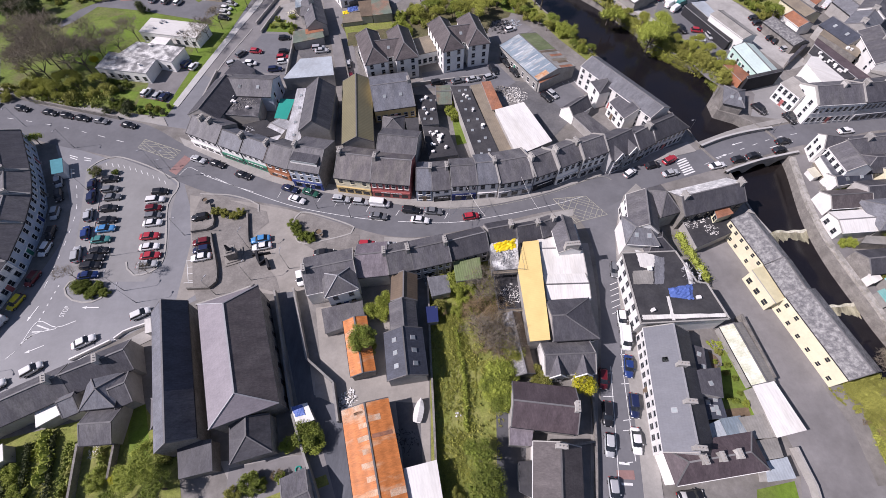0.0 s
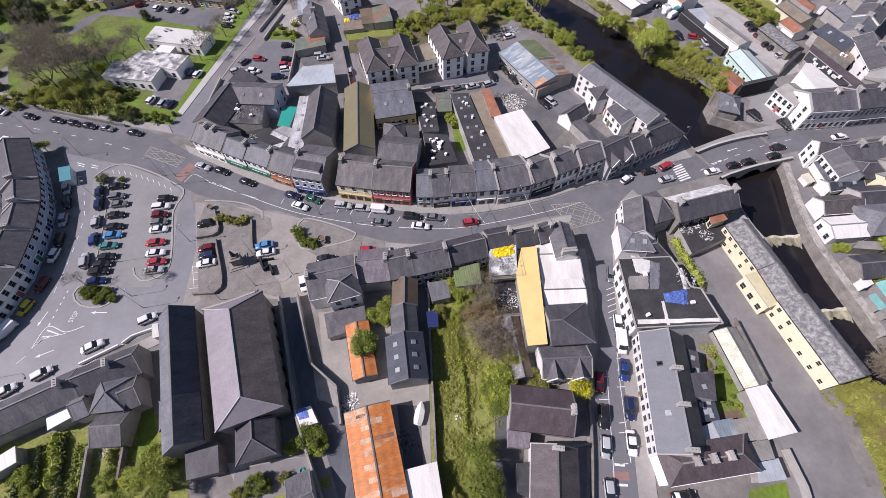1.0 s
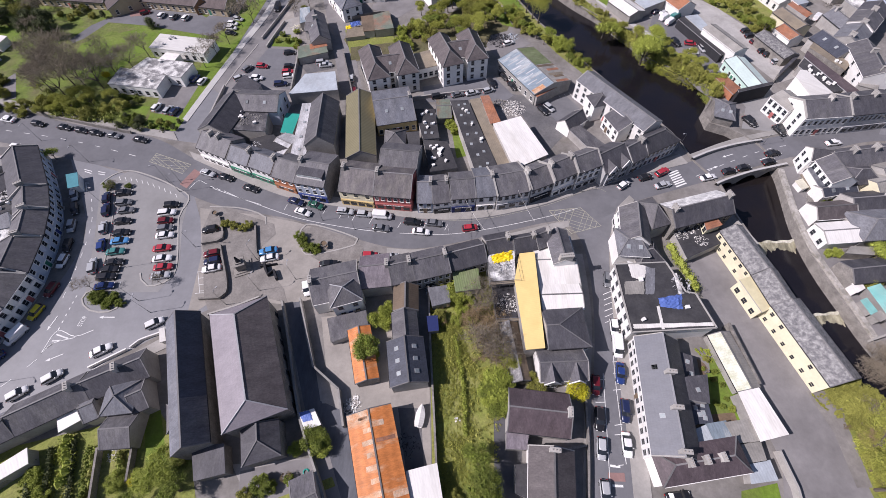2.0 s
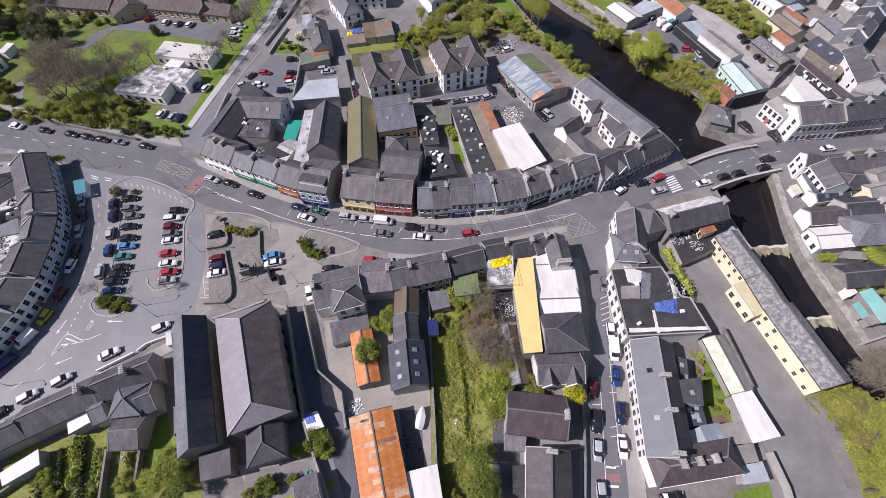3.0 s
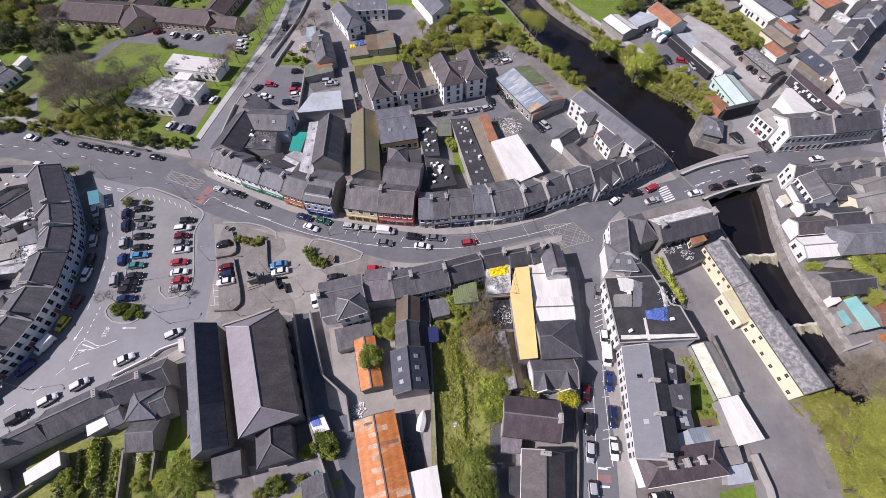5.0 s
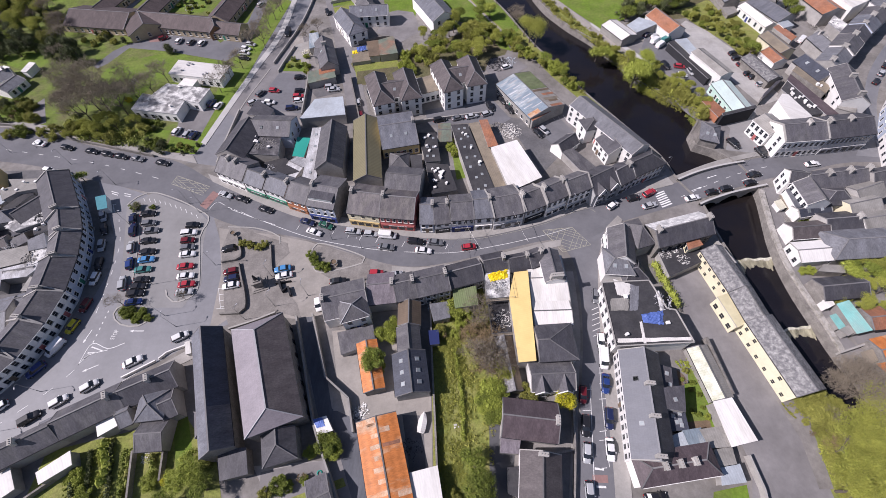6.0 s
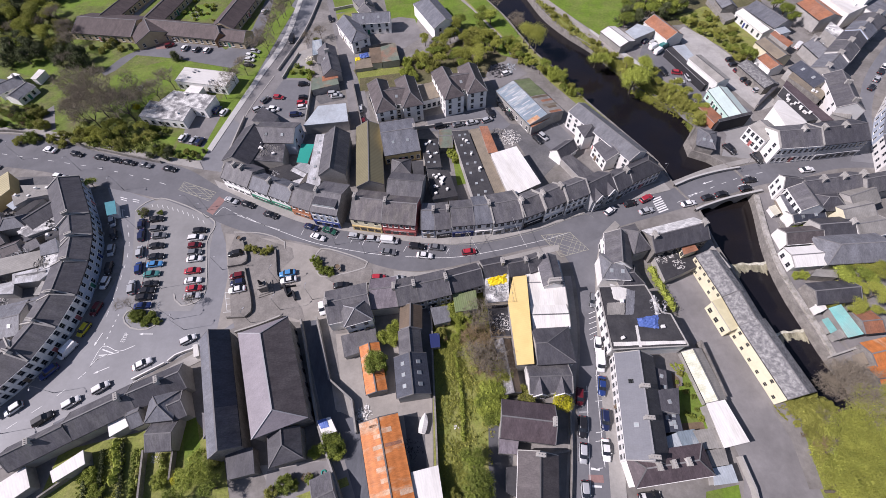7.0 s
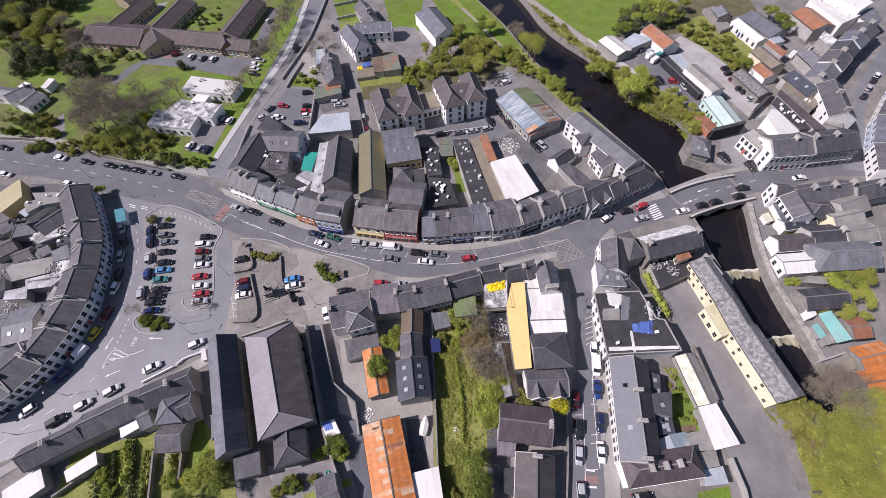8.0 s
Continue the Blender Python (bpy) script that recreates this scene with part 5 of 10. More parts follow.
road(((-174.0, 113.9), (-138.4, 109.9), (-114.4, 101.8), (-86.4, 95.0), (-70.4, 85.6), (-55.8, 78.0), (-40.4, 71.0), (-24.6, 67.4), (-6.9, 63.7), (7.1, 63.2), (18.7, 65.3), (28.9, 68.3), (37.8, 71.8), (45.1, 75.0), (55.9, 77.6), (69.0, 81.5), (83.0, 87.1), (98.7, 91.3), (111.8, 92.6), (126.5, 93.4), (147.3, 92.6)),
     ((-164.8, 99.2), (-130.2, 93.7), (-106.9, 86.5), (-87.3, 81.1), (-72.3, 74.6), (-60.7, 69.3), (-48.0, 66.0), (-37.5, 63.5), (-23.7, 58.4), (-13.8, 55.0), (-4.3, 54.5), (10.0, 57.5), (28.1, 62.0), (36.1, 61.5), (42.9, 63.7), (49.4, 67.5), (61.1, 71.3), (73.9, 75.2), (89.3, 80.3), (97.0, 82.6), (108.2, 84.6), (118.3, 87.6), (127.5, 88.5), (144.3, 87.4)), material='asphalt_main')
road(((-110.9, 12.9), (-100.4, 23.2), (-93.7, 36.0), (-90.1, 50.6), (-91.9, 63.5), (-107.4, 87.7)),
     ((-105.9, 4.9), (-90.6, 14.8), (-74.5, 25.0), (-56.9, 37.0), (-52.5, 43.3), (-66.6, 72.2)), z=0.012)
road(((30.7, 63.1), (34.3, 55.6), (34.4, 45.3), (32.8, 33.0), (30.4, 22.1), (27.9, 10.0), (24.6, -6.3)),
     ((46.5, 66.7), (41.5, 57.3), (38.9, 45.2), (37.5, 35.9), (35.6, 22.0), (34.5, 10.0), (32.3, -6.3)), z=0.016, material='asphalt_main')
road(((-81.3, 93.9), (-78.7, 115.3), (-73.9, 138.3), (-68.8, 167.5), (-68.4, 205.1), (-68.1, 226.8)),
     ((-71.8, 92.1), (-71.0, 117.4), (-65.6, 140.7), (-58.5, 171.2), (-56.1, 204.5), (-55.1, 226.0)), z=0.008)
road(((-54.8, 204.4), (-45.0, 167.2), (-38.3, 140.4), (-31.9, 113.2)),
     ((-48.5, 204.0), (-39.1, 166.9), (-31.2, 140.1), (-24.8, 112.9)), z=0.024, material='yard')
road(((127.1, 91.2), (137.5, 103.7), (145.4, 120.5), (159.8, 139.4), (193.7, 172.6)),
     ((136.9, 89.7), (141.1, 103.6), (148.1, 117.4), (160.3, 132.6), (190.0, 158.4)), z=0.022)

# pavements
pavement(((-73.1, 88.8), (-56.6, 81.3), (-41.0, 74.1), (-24.9, 70.2), (-7.0, 66.6), (7.2, 65.9), (18.9, 68.5), (29.3, 71.6), (38.3, 75.2), (45.7, 78.0), (56.7, 80.9), (67.2, 84.5)),
     ((-70.8, 85.6), (-55.7, 77.7), (-40.4, 70.8), (-24.6, 67.2), (-6.9, 63.5), (7.1, 63.0), (18.7, 65.1), (28.9, 68.1), (36.7, 71.2), (42.2, 73.2), (55.8, 77.4), (68.5, 81.0)))
pavement(((-174.3, 114.5), (-138.7, 110.5), (-114.6, 102.3), (-86.6, 95.5), (-77.9, 93.3)),
     ((-176.2, 117.5), (-140.1, 113.4), (-115.8, 105.1), (-87.6, 98.4), (-80.3, 96.9)))
pavement(((41.4, 56.9), (38.9, 45.2), (37.5, 35.9), (35.6, 22.0), (34.5, 10.0), (32.3, -6.3)),
     ((44.1, 56.9), (41.7, 45.2), (40.6, 35.8), (38.8, 22.0), (37.7, 10.0), (35.5, -6.3)))
pavement(((33.7, 52.1), (33.3, 42.1), (32.2, 33.0), (29.8, 22.1), (27.4, 10.0), (24.2, -6.3)),
     ((32.0, 52.1), (31.4, 42.1), (30.5, 33.0), (28.4, 22.1), (26.1, 10.0), (22.6, -6.3)))
pavement(((-105.2, 3.8), (-90.0, 13.7), (-74.1, 23.9), (-57.7, 34.8)),
     ((-104.0, 1.9), (-89.1, 11.8), (-73.4, 22.2), (-56.8, 31.8)))
pavement(((71.0, 82.3), (83.2, 87.8), (99.0, 92.0), (112.1, 93.3), (126.8, 94.2)),
     ((69.7, 84.2), (83.1, 89.7), (98.7, 93.7), (112.0, 95.1), (126.8, 95.9)))
pavement(((-13.8, 54.6), (-4.3, 54.1), (10.0, 56.7), (28.0, 61.3), (32.1, 62.1)),
     ((-13.6, 52.3), (-4.2, 52.2), (9.9, 54.6), (27.7, 59.0), (31.8, 60.1)))
pavement(((49.4, 69.9), (45.3, 66.0), (43.2, 61.7), (41.6, 57.1)),
     ((50.4, 68.3), (47.3, 64.7), (45.4, 60.9), (44.1, 57.1)))

# squares, yards and lawns
ground_patch(((-93.8, 76.8), (-87.5, 81.6), (-72.4, 75.1), (-67.6, 70.7), (-66.8, 63.0), (-63.5, 50.1), (-66.3, 43.5), (-83.3, 43.7), (-88.0, 59.6)), material='car_park', z=0.0268)
ground_patch(((-63.8, 68.0), (-47.9, 65.4), (-37.4, 62.9), (-23.6, 57.7), (-20.1, 54.4), (-20.9, 46.1), (-31.6, 40.6), (-35.9, 39.9), (-52.1, 41.7), (-57.6, 37.0), (-59.1, 53.6)), material='plaza', z=0.0276)
ground_patch(((57.6, 49.6), (67.7, 54.3), (72.0, 36.9), (74.8, 17.9), (76.7, 9.8), (75.8, -6.4), (57.1, -6.3), (61.9, 6.6), (60.7, 16.2), (60.3, 29.8)), material='yard', z=0.0284)
ground_patch(((-24.9, 18.7), (-26.8, 25.0), (-21.4, 20.6), (-19.9, 16.6)), material='paving', z=0.0342, label='pale concrete ramp beside the lane')
ground_patch(((-36.3, 40.2), (-32.3, 40.6), (-26.9, 25.2), (-20.2, 18.0), (-11.4, -6.3), (-18.0, -6.2), (-23.6, 8.1), (-28.1, 18.1)), material='lane', z=0.0292)
ground_patch(((-27.3, 36.7), (-12.8, 38.0), (-3.1, 22.4), (-2.6, 5.8), (-8.5, 5.8), (-19.5, 17.4), (-24.3, 23.9)), material='plaza', z=0.03)
ground_patch(((-3.4, 45.0), (9.9, 49.0), (13.8, 33.2), (11.4, 19.7), (8.2, -6.3), (-2.2, -6.3)), material='rough_grass', z=0.0308)
ground_patch(((9.7, 18.4), (13.6, 22.2), (14.5, 10.1), (11.9, -6.3), (8.2, -6.3)), material='asphalt_dark', z=0.0316)
ground_patch(((75.3, 8.7), (77.8, 15.5), (83.9, 17.9), (103.2, 16.5), (88.9, -8.2), (75.8, -6.4)), material='rough_grass', z=0.0324)
ground_patch(((72.2, 19.4), (77.1, 19.0), (77.0, 11.1), (76.2, 2.5), (73.4, 2.5), (73.9, 11.5)), material='earth', z=0.0328, label='pale gravel verge beside the yard')
ground_patch(((-84.5, 10.6), (-56.6, 17.1), (-47.5, 8.2), (-41.3, -6.2), (-84.7, -6.2)), material='rough_grass', z=0.0332)
ground_patch(((-39.8, 7.5), (-22.4, 8.6), (-19.9, 3.7), (-34.6, 0.6)), material='paving', z=0.034)
ground_patch(((-179.0, 115.2), (-140.1, 113.4), (-107.3, 104.0), (-85.3, 97.6), (-81.0, 119.8), (-74.1, 158.5), (-65.7, 205.0), (-65.6, 238.4), (-266.0, 251.2)), material='park', z=0.0348)
ground_patch(((-165.9, 91.6), (-123.9, 91.8), (-112.7, 80.8), (-105.4, 67.8), (-102.3, 58.0), (-101.7, 46.4), (-106.5, 34.6), (-120.0, 20.7)), material='yard_dark', z=0.0345)
ground_patch(((-59.5, 16.7), (-56.5, 17.4), (-51.8, 7.3), (-55.2, 5.8)), material='grass', z=0.0356)
ground_patch(((-68.6, 166.2), (-53.3, 161.5), (-47.0, 113.7), (-67.4, 111.4), (-75.1, 117.5), (-70.2, 141.6)), material='yard', z=0.0372)
ground_patch(((37.6, 200.3), (51.1, 166.9), (61.9, 147.8), (65.7, 146.9), (54.1, 170.9), (40.6, 203.1)), material='rough_grass', z=0.0376)
ground_patch(((74.4, 165.8), (97.7, 181.9), (118.2, 199.8), (138.9, 214.2), (137.6, 184.3), (126.4, 180.4), (98.7, 168.8)), material='scrub', z=0.0392)
ground_patch(((41.9, 199.0), (64.2, 161.4), (72.8, 169.2), (83.2, 182.6), (94.2, 206.2), (124.2, 226.3), (44.3, 231.4)), material='grass', z=0.038)
ground_patch(((-1.2, 201.4), (15.1, 199.5), (31.5, 164.5), (36.9, 151.0), (32.5, 148.2), (22.2, 160.1), (3.7, 173.3), (-6.6, 206.8)), material='grass', z=0.0388)
ground_patch(((-61.1, 161.4), (-56.4, 162.8), (-50.5, 144.4), (-57.4, 142.5)), material='plaza', z=0.0394)
ground_patch(((-59.5, 149.1), (-54.3, 148.2), (-53.3, 141.0), (-58.4, 140.5)), material='rough_grass', z=0.0395)
ground_patch(((-46.7, 183.7), (-38.8, 186.1), (-36.1, 175.2), (-44.0, 174.8)), material='rough_grass', z=0.0397)
ground_patch(((-34.8, 149.2), (-19.3, 149.7), (-14.3, 139.4), (-31.5, 135.0)), material='rough_grass', z=0.0416)
ground_patch(((-3.8, 201.6), (4.2, 211.5), (22.9, 170.3), (27.6, 156.0), (23.1, 156.2), (11.1, 175.1)), material='rough_grass', z=0.0393)
ground_patch(((7.0, 192.2), (9.2, 194.0), (27.7, 156.7), (25.5, 155.3)), material='plaza', z=0.0399, label='worn riverside footpath')
ground_patch(((-52.1, 204.2), (-38.5, 203.5), (-36.6, 184.1), (-46.9, 185.6)), material='grass', z=0.0396)
ground_patch(((-27.8, 202.9), (-9.2, 207.0), (-11.0, 174.0), (-23.7, 181.2)), material='grass', z=0.0404)
ground_patch(((-34.7, 143.8), (-5.8, 153.6), (18.0, 168.4), (26.2, 152.2), (20.6, 138.1), (-1.2, 135.5), (-28.9, 130.6)), material='scrub', z=0.0412)
ground_patch(((55.1, 26.1), (60.3, 27.8), (61.0, 18.7), (57.9, 14.2), (52.6, 13.3)), material='grass', z=0.042)
ground_patch(((52.7, 2.2), (59.6, 3.4), (58.2, -6.3), (49.4, -6.3)), material='grass', z=0.0428)
ground_patch(((99.6, 167.9), (104.1, 160.4), (113.9, 146.7), (114.5, 126.3), (111.8, 110.0), (99.4, 107.6), (97.9, 128.5), (89.5, 153.3)), material='earth', z=0.0436)
ground_patch(((71.7, 154.1), (86.8, 151.5), (95.8, 125.4), (96.5, 104.9), (89.1, 99.8), (81.7, 112.4), (74.0, 136.0)), material='yard', z=0.0444)
ground_patch(((97.0, 175.2), (114.5, 181.0), (118.1, 152.0), (113.5, 145.6), (103.3, 161.2)), material='rough_grass', z=0.0452)
ground_patch(((15.3, 113.7), (28.5, 110.4), (37.7, 113.5), (43.5, 106.6), (38.4, 95.6), (30.3, 86.1), (24.7, 101.7), (16.2, 109.6)), material='yard_dark', z=0.0456)
ground_patch(((-6.0, 116.1), (17.0, 122.0), (23.0, 111.1), (18.4, 107.3), (14.2, 109.7), (-4.7, 108.6)), material='asphalt_main', z=0.0458)
ground_patch(((30.5, 111.2), (43.2, 116.6), (45.7, 107.9), (37.7, 100.0), (33.4, 102.8)), material='yard', z=0.046)
pavement(((38.0, 199.3), (52.3, 174.4), (61.1, 157.6), (69.4, 143.8)),
     ((40.2, 202.2), (54.6, 176.9), (63.4, 159.9), (70.9, 146.6)), material='plaza', label='pale gravel riverside path')
ground_patch(((76.4, 148.8), (83.7, 135.7), (93.1, 115.3), (94.4, 111.3), (106.3, 114.9), (103.0, 120.4), (94.6, 133.7), (89.7, 156.8), (81.0, 159.0)), material='asphalt_main', z=0.053)
ground_patch(((93.3, 162.0), (99.1, 167.3), (105.0, 159.7), (111.7, 144.0), (113.3, 133.0), (116.8, 118.5), (108.1, 114.8), (104.6, 124.5), (97.6, 143.0)), material='gravel', z=0.0535)
ground_patch(((60.7, 167.6), (75.9, 142.9), (81.6, 128.3), (82.7, 122.5), (81.7, 121.4), (80.3, 126.9), (74.4, 141.0), (60.1, 164.6)), material='pale_path', z=0.054, label='pale gravel riverside footpath')
ground_patch(((92.7, 108.8), (105.8, 113.6), (100.3, 103.6), (99.4, 92.6), (88.6, 94.5), (93.5, 103.8)), material='car_park', z=0.0545)
ground_patch(((100.3, 174.9), (112.5, 182.4), (122.0, 171.9), (125.0, 155.2), (125.6, 146.7), (116.5, 146.3), (112.0, 144.8), (105.5, 161.1)), material='rough_grass', z=0.055)
ground_patch(((66.3, 197.8), (93.9, 196.2), (85.7, 177.6), (73.7, 168.5), (66.1, 165.1), (61.3, 171.0)), material='grass', z=0.0552)
ground_patch(((-113.8, 164.9), (-110.8, 166.5), (-93.2, 163.5), (-88.8, 159.3), (-81.4, 173.9), (-80.9, 196.7), (-77.1, 198.8), (-76.3, 181.6), (-77.0, 155.3), (-83.4, 147.0), (-108.9, 154.5), (-125.1, 157.3), (-129.6, 147.2), (-132.5, 144.1), (-134.6, 146.1), (-130.9, 155.4), (-126.3, 160.5)), material='asphalt_main', z=0.036)
ground_patch(((-127.2, 127.0), (-129.3, 143.9), (-116.2, 150.9), (-109.5, 153.2), (-102.1, 148.4), (-103.3, 139.7), (-107.3, 132.2), (-109.2, 126.4), (-111.5, 122.2)), material='grass', z=0.0362)
ground_patch(((-102.9, 149.1), (-108.6, 153.5), (-83.4, 147.0), (-81.3, 144.0)), material='grass', z=0.0364)
ground_patch(((-189.0, 195.7), (-176.4, 213.5), (-158.0, 212.5), (-154.8, 196.2), (-168.6, 196.9), (-172.1, 186.3)), material='grass', z=0.0366)
ground_patch(((-174.5, 150.7), (-174.3, 157.2), (-157.9, 155.2), (-152.3, 146.5), (-162.1, 144.4)), material='grass', z=0.0368)
ground_patch(((-160.2, 116.9), (-159.5, 122.6), (-153.8, 119.4), (-153.8, 114.0)), material='grass', z=0.037)
ground_patch(((-104.3, 106.0), (-103.9, 109.8), (-91.6, 108.8), (-91.5, 103.2)), material='grass', z=0.0372)
ground_patch(((-90.2, 99.5), (-90.5, 105.6), (-80.1, 104.1), (-80.8, 97.5)), material='grass', z=0.0374)
ground_patch(((-118.8, 183.7), (-119.6, 193.1), (-104.8, 195.8), (-101.9, 189.1), (-103.3, 182.5)), material='grass', z=0.0376)
ground_patch(((-141.3, 186.9), (-136.3, 205.6), (-131.9, 207.2), (-136.1, 185.8)), material='paving', z=0.0378, label='pale paved courtyard')
ground_patch(((-89.9, 109.4), (-91.9, 121.5), (-81.8, 119.8), (-75.1, 119.6), (-76.0, 109.0), (-79.7, 102.9), (-90.7, 106.3)), material='yard', z=0.038)
ground_patch(((-67.9, 191.7), (-65.8, 189.4), (-70.5, 155.0), (-75.1, 119.6), (-79.9, 97.5), (-81.6, 97.5), (-79.5, 118.3), (-81.3, 121.2), (-82.0, 134.3), (-80.8, 145.3), (-78.7, 153.6), (-75.0, 175.5)), material='grass', z=0.0467)
ground_patch(((-66.5, 119.3), (-60.9, 138.9), (-50.6, 137.7), (-48.9, 116.0)), material='asphalt_main', z=0.0552)
ground_patch(((-59.9, 140.0), (-59.9, 145.1), (-52.3, 145.1), (-51.1, 139.3)), material='grass', z=0.0556)
ground_patch(((-60.1, 146.1), (-59.0, 156.2), (-53.3, 159.2), (-51.2, 147.4)), material='paving', z=0.0554, label='pale gravel garden terrace')
ground_patch(((-30.9, 130.9), (-31.7, 138.6), (-16.8, 141.1), (-14.6, 136.4), (-25.2, 132.2)), material='scrub', z=0.0556)
ground_patch(((-26.7, 163.8), (-21.2, 180.9), (-12.0, 178.5), (-8.3, 164.8), (-16.6, 156.2)), material='yard', z=0.0558)
ground_patch(((-22.8, 189.4), (-13.6, 191.0), (-12.1, 182.5), (-22.2, 179.0)), material='grass', z=0.056)
ground_patch(((-51.2, 204.2), (-42.0, 203.7), (-38.8, 188.1), (-46.7, 184.3)), material='grass', z=0.0562)
ground_patch(((-48.9, 130.1), (-40.1, 133.5), (-36.3, 126.7), (-44.6, 124.1)), material='yard_dark', z=0.0555)
ground_patch(((-5.5, 201.7), (2.9, 201.2), (13.0, 184.4), (23.8, 161.5), (26.9, 149.2), (23.0, 151.0), (11.4, 173.4), (3.8, 181.7)), material='grass', z=0.0561)
ground_patch(((6.5, 201.0), (16.0, 200.5), (25.2, 180.7), (35.6, 153.9), (33.4, 152.3), (24.1, 165.2), (14.2, 185.4)), material='grass', z=0.0563)
ground_patch(((38.5, 199.3), (41.4, 199.1), (59.8, 161.7), (69.1, 147.1), (66.8, 145.9), (58.6, 155.5), (50.8, 171.5), (42.8, 186.0)), material='rough_grass', z=0.0565)
ground_patch(((69.0, 146.6), (76.5, 140.6), (89.8, 118.1), (87.6, 111.6), (74.9, 127.0), (70.5, 136.2)), material='rough_grass', z=0.0567)
ground_patch(((16.1, 138.3), (18.4, 144.6), (25.8, 147.6), (32.0, 139.2), (26.6, 134.8), (19.5, 130.5)), material='yard', z=0.0564)
ground_patch(((30.9, 105.7), (39.5, 110.5), (44.3, 101.7), (35.9, 97.2), (33.8, 100.8)), material='asphalt_main', z=0.0566)
ground_patch(((93.5, 78.7), (98.0, 79.5), (97.4, 72.0), (92.2, 60.8), (91.7, 52.0), (94.5, 46.4), (91.1, 45.5), (89.9, 52.0), (90.3, 61.6)), material='yard', z=0.0571)
ground_patch(((90.7, 58.1), (92.4, 52.2), (95.5, 46.0), (94.6, 33.0), (96.4, 30.1), (91.8, 29.6), (90.7, 42.2)), material='yard', z=0.0573)
ground_patch(((95.8, 35.3), (105.3, 35.8), (104.0, 33.5), (96.1, 31.5)), material='yard', z=0.0575)
ground_patch(((-37.9, 6.4), (-29.7, 7.9), (-21.8, 8.9), (-18.5, 1.3), (-18.5, -0.7), (-36.9, -0.7)), material='yard', z=0.0351, label='worn grey paved churchyard')
ground_patch(((-30.9, 1.8), (-20.8, 5.3), (-20.0, 3.8), (-28.0, 0.9)), material='rough_grass', z=0.0353)
ground_patch(((-9.3, 17.2), (-4.8, 17.0), (-4.0, 6.7), (-7.3, 6.0)), material='yard_dark', z=0.0355)
ground_patch(((52.7, 26.3), (54.0, 25.0), (56.5, 15.8), (56.4, 13.7), (50.7, 13.7), (51.9, 19.8)), material='soil', z=0.043)
ground_patch(((58.7, 155.8), (62.9, 148.4), (69.2, 138.0), (69.8, 128.8), (76.5, 121.9), (85.2, 114.2), (88.3, 115.7), (80.3, 125.7), (74.8, 131.7), (73.3, 141.7), (65.0, 152.0)), material='rough_grass', z=0.0578)
ground_patch(((32.3, 164.5), (37.0, 150.8), (43.3, 139.7), (46.2, 131.6), (50.4, 123.1), (56.8, 112.3), (54.4, 111.5), (46.6, 122.0), (40.0, 133.0), (34.0, 146.0), (28.0, 160.0)), material='rough_grass', z=0.058)
ground_patch(((-60.5, 68.9), (-43.2, 62.5), (-42.0, 59.3), (-44.9, 55.6), (-43.8, 51.4), (-37.1, 43.9), (-35.5, 40.1), (-41.3, 41.8), (-52.4, 37.2), (-55.1, 42.0), (-61.2, 60.9)), material='flagstone', z=0.061, label='worn grey-brown flagstone paving of the square')
ground_patch(((-36.5, 60.8), (-32.4, 61.3), (-22.6, 57.4), (-19.7, 55.2), (-19.2, 51.6), (-25.6, 49.9), (-29.9, 51.2), (-33.2, 53.3)), material='flagstone', z=0.0612, label='worn grey-brown flagstone paving of the square')
ground_patch(((-120.7, 165.0), (-117.5, 169.1), (-111.9, 166.4), (-112.9, 161.5), (-118.2, 160.9)), material='red_tarmac', z=0.0569, label='pinkish paved forecourt')

# north side of the main street, from west to east
house(-61.5, 87.1, -25.1, 10.2, 8.0, 4.8, 7.1, wall='render', face='white', roof='slate', front=(5, 2), shop='white', chim=(0.3, 0.6))
house(-53.7, 82.6, -24.3, 6.8, 6.5, 4.8, 6.9, wall='render', face='white', roof='slate_blue', front=(3, 2), shop='green', chim=(0.98,))
house(-46.9, 79.9, -24.1, 7.2, 6.8, 4.8, 6.9, wall='render', face='white', roof='slate_blue', front=(4, 2), shop='green', chim=(0.99,))
house(-40.1, 77.4, -21.6, 6.6, 8.5, 4.8, 7.3, wall='brick', roof='slate', front=(3, 2), shop='orange')
house(-32.5, 75.2, -12.7, 8.1, 11.0, 6.5, 8.8, wall='stone', face='pale_blue', roof='slate', front=(4, 3), shop='blue', chim=(0.02,), dormer=1)
house(-21.0, 72.9, -10.2, 8.9, 10.3, 5.5, 8.5, wall='render', face='cream', roof='slate_old', front=(3, 2), shop='yellow', chim=(0.02,))
house(-12.0, 71.3, -7.0, 9.6, 9.8, 5.5, 8.5, wall='red', roof='slate_old', front=(6, 2), shop='red', chim=(0.02,))
house(-4.3, 69.6, -1.2, 3.9, 8.9, 4.4, 7.0, wall='pale_blue', roof='slate_blue', front=(2, 2), chim=(0.98,))
house(-0.6, 69.7, 6.5, 4.4, 9.0, 4.4, 7.0, wall='render', face='white', roof='slate', front=(2, 2), shop='black', chim=(0.98,))
house(5.0, 69.7, 4.1, 6.2, 8.5, 5.6, 7.7, wall='render', face='white', roof='slate', front=(4, 2), shop='navy')
house(10.6, 70.6, 5.5, 5.0, 9.4, 5.6, 7.7, wall='render', face='white', roof='slate_blue', front=(2, 2), shop='white', chim=(0.98,))
house(16.9, 71.5, 11.9, 8.6, 9.9, 5.6, 7.7, wall='render', face='white', roof='slate', party=1, front=(5, 2), shop='grey')
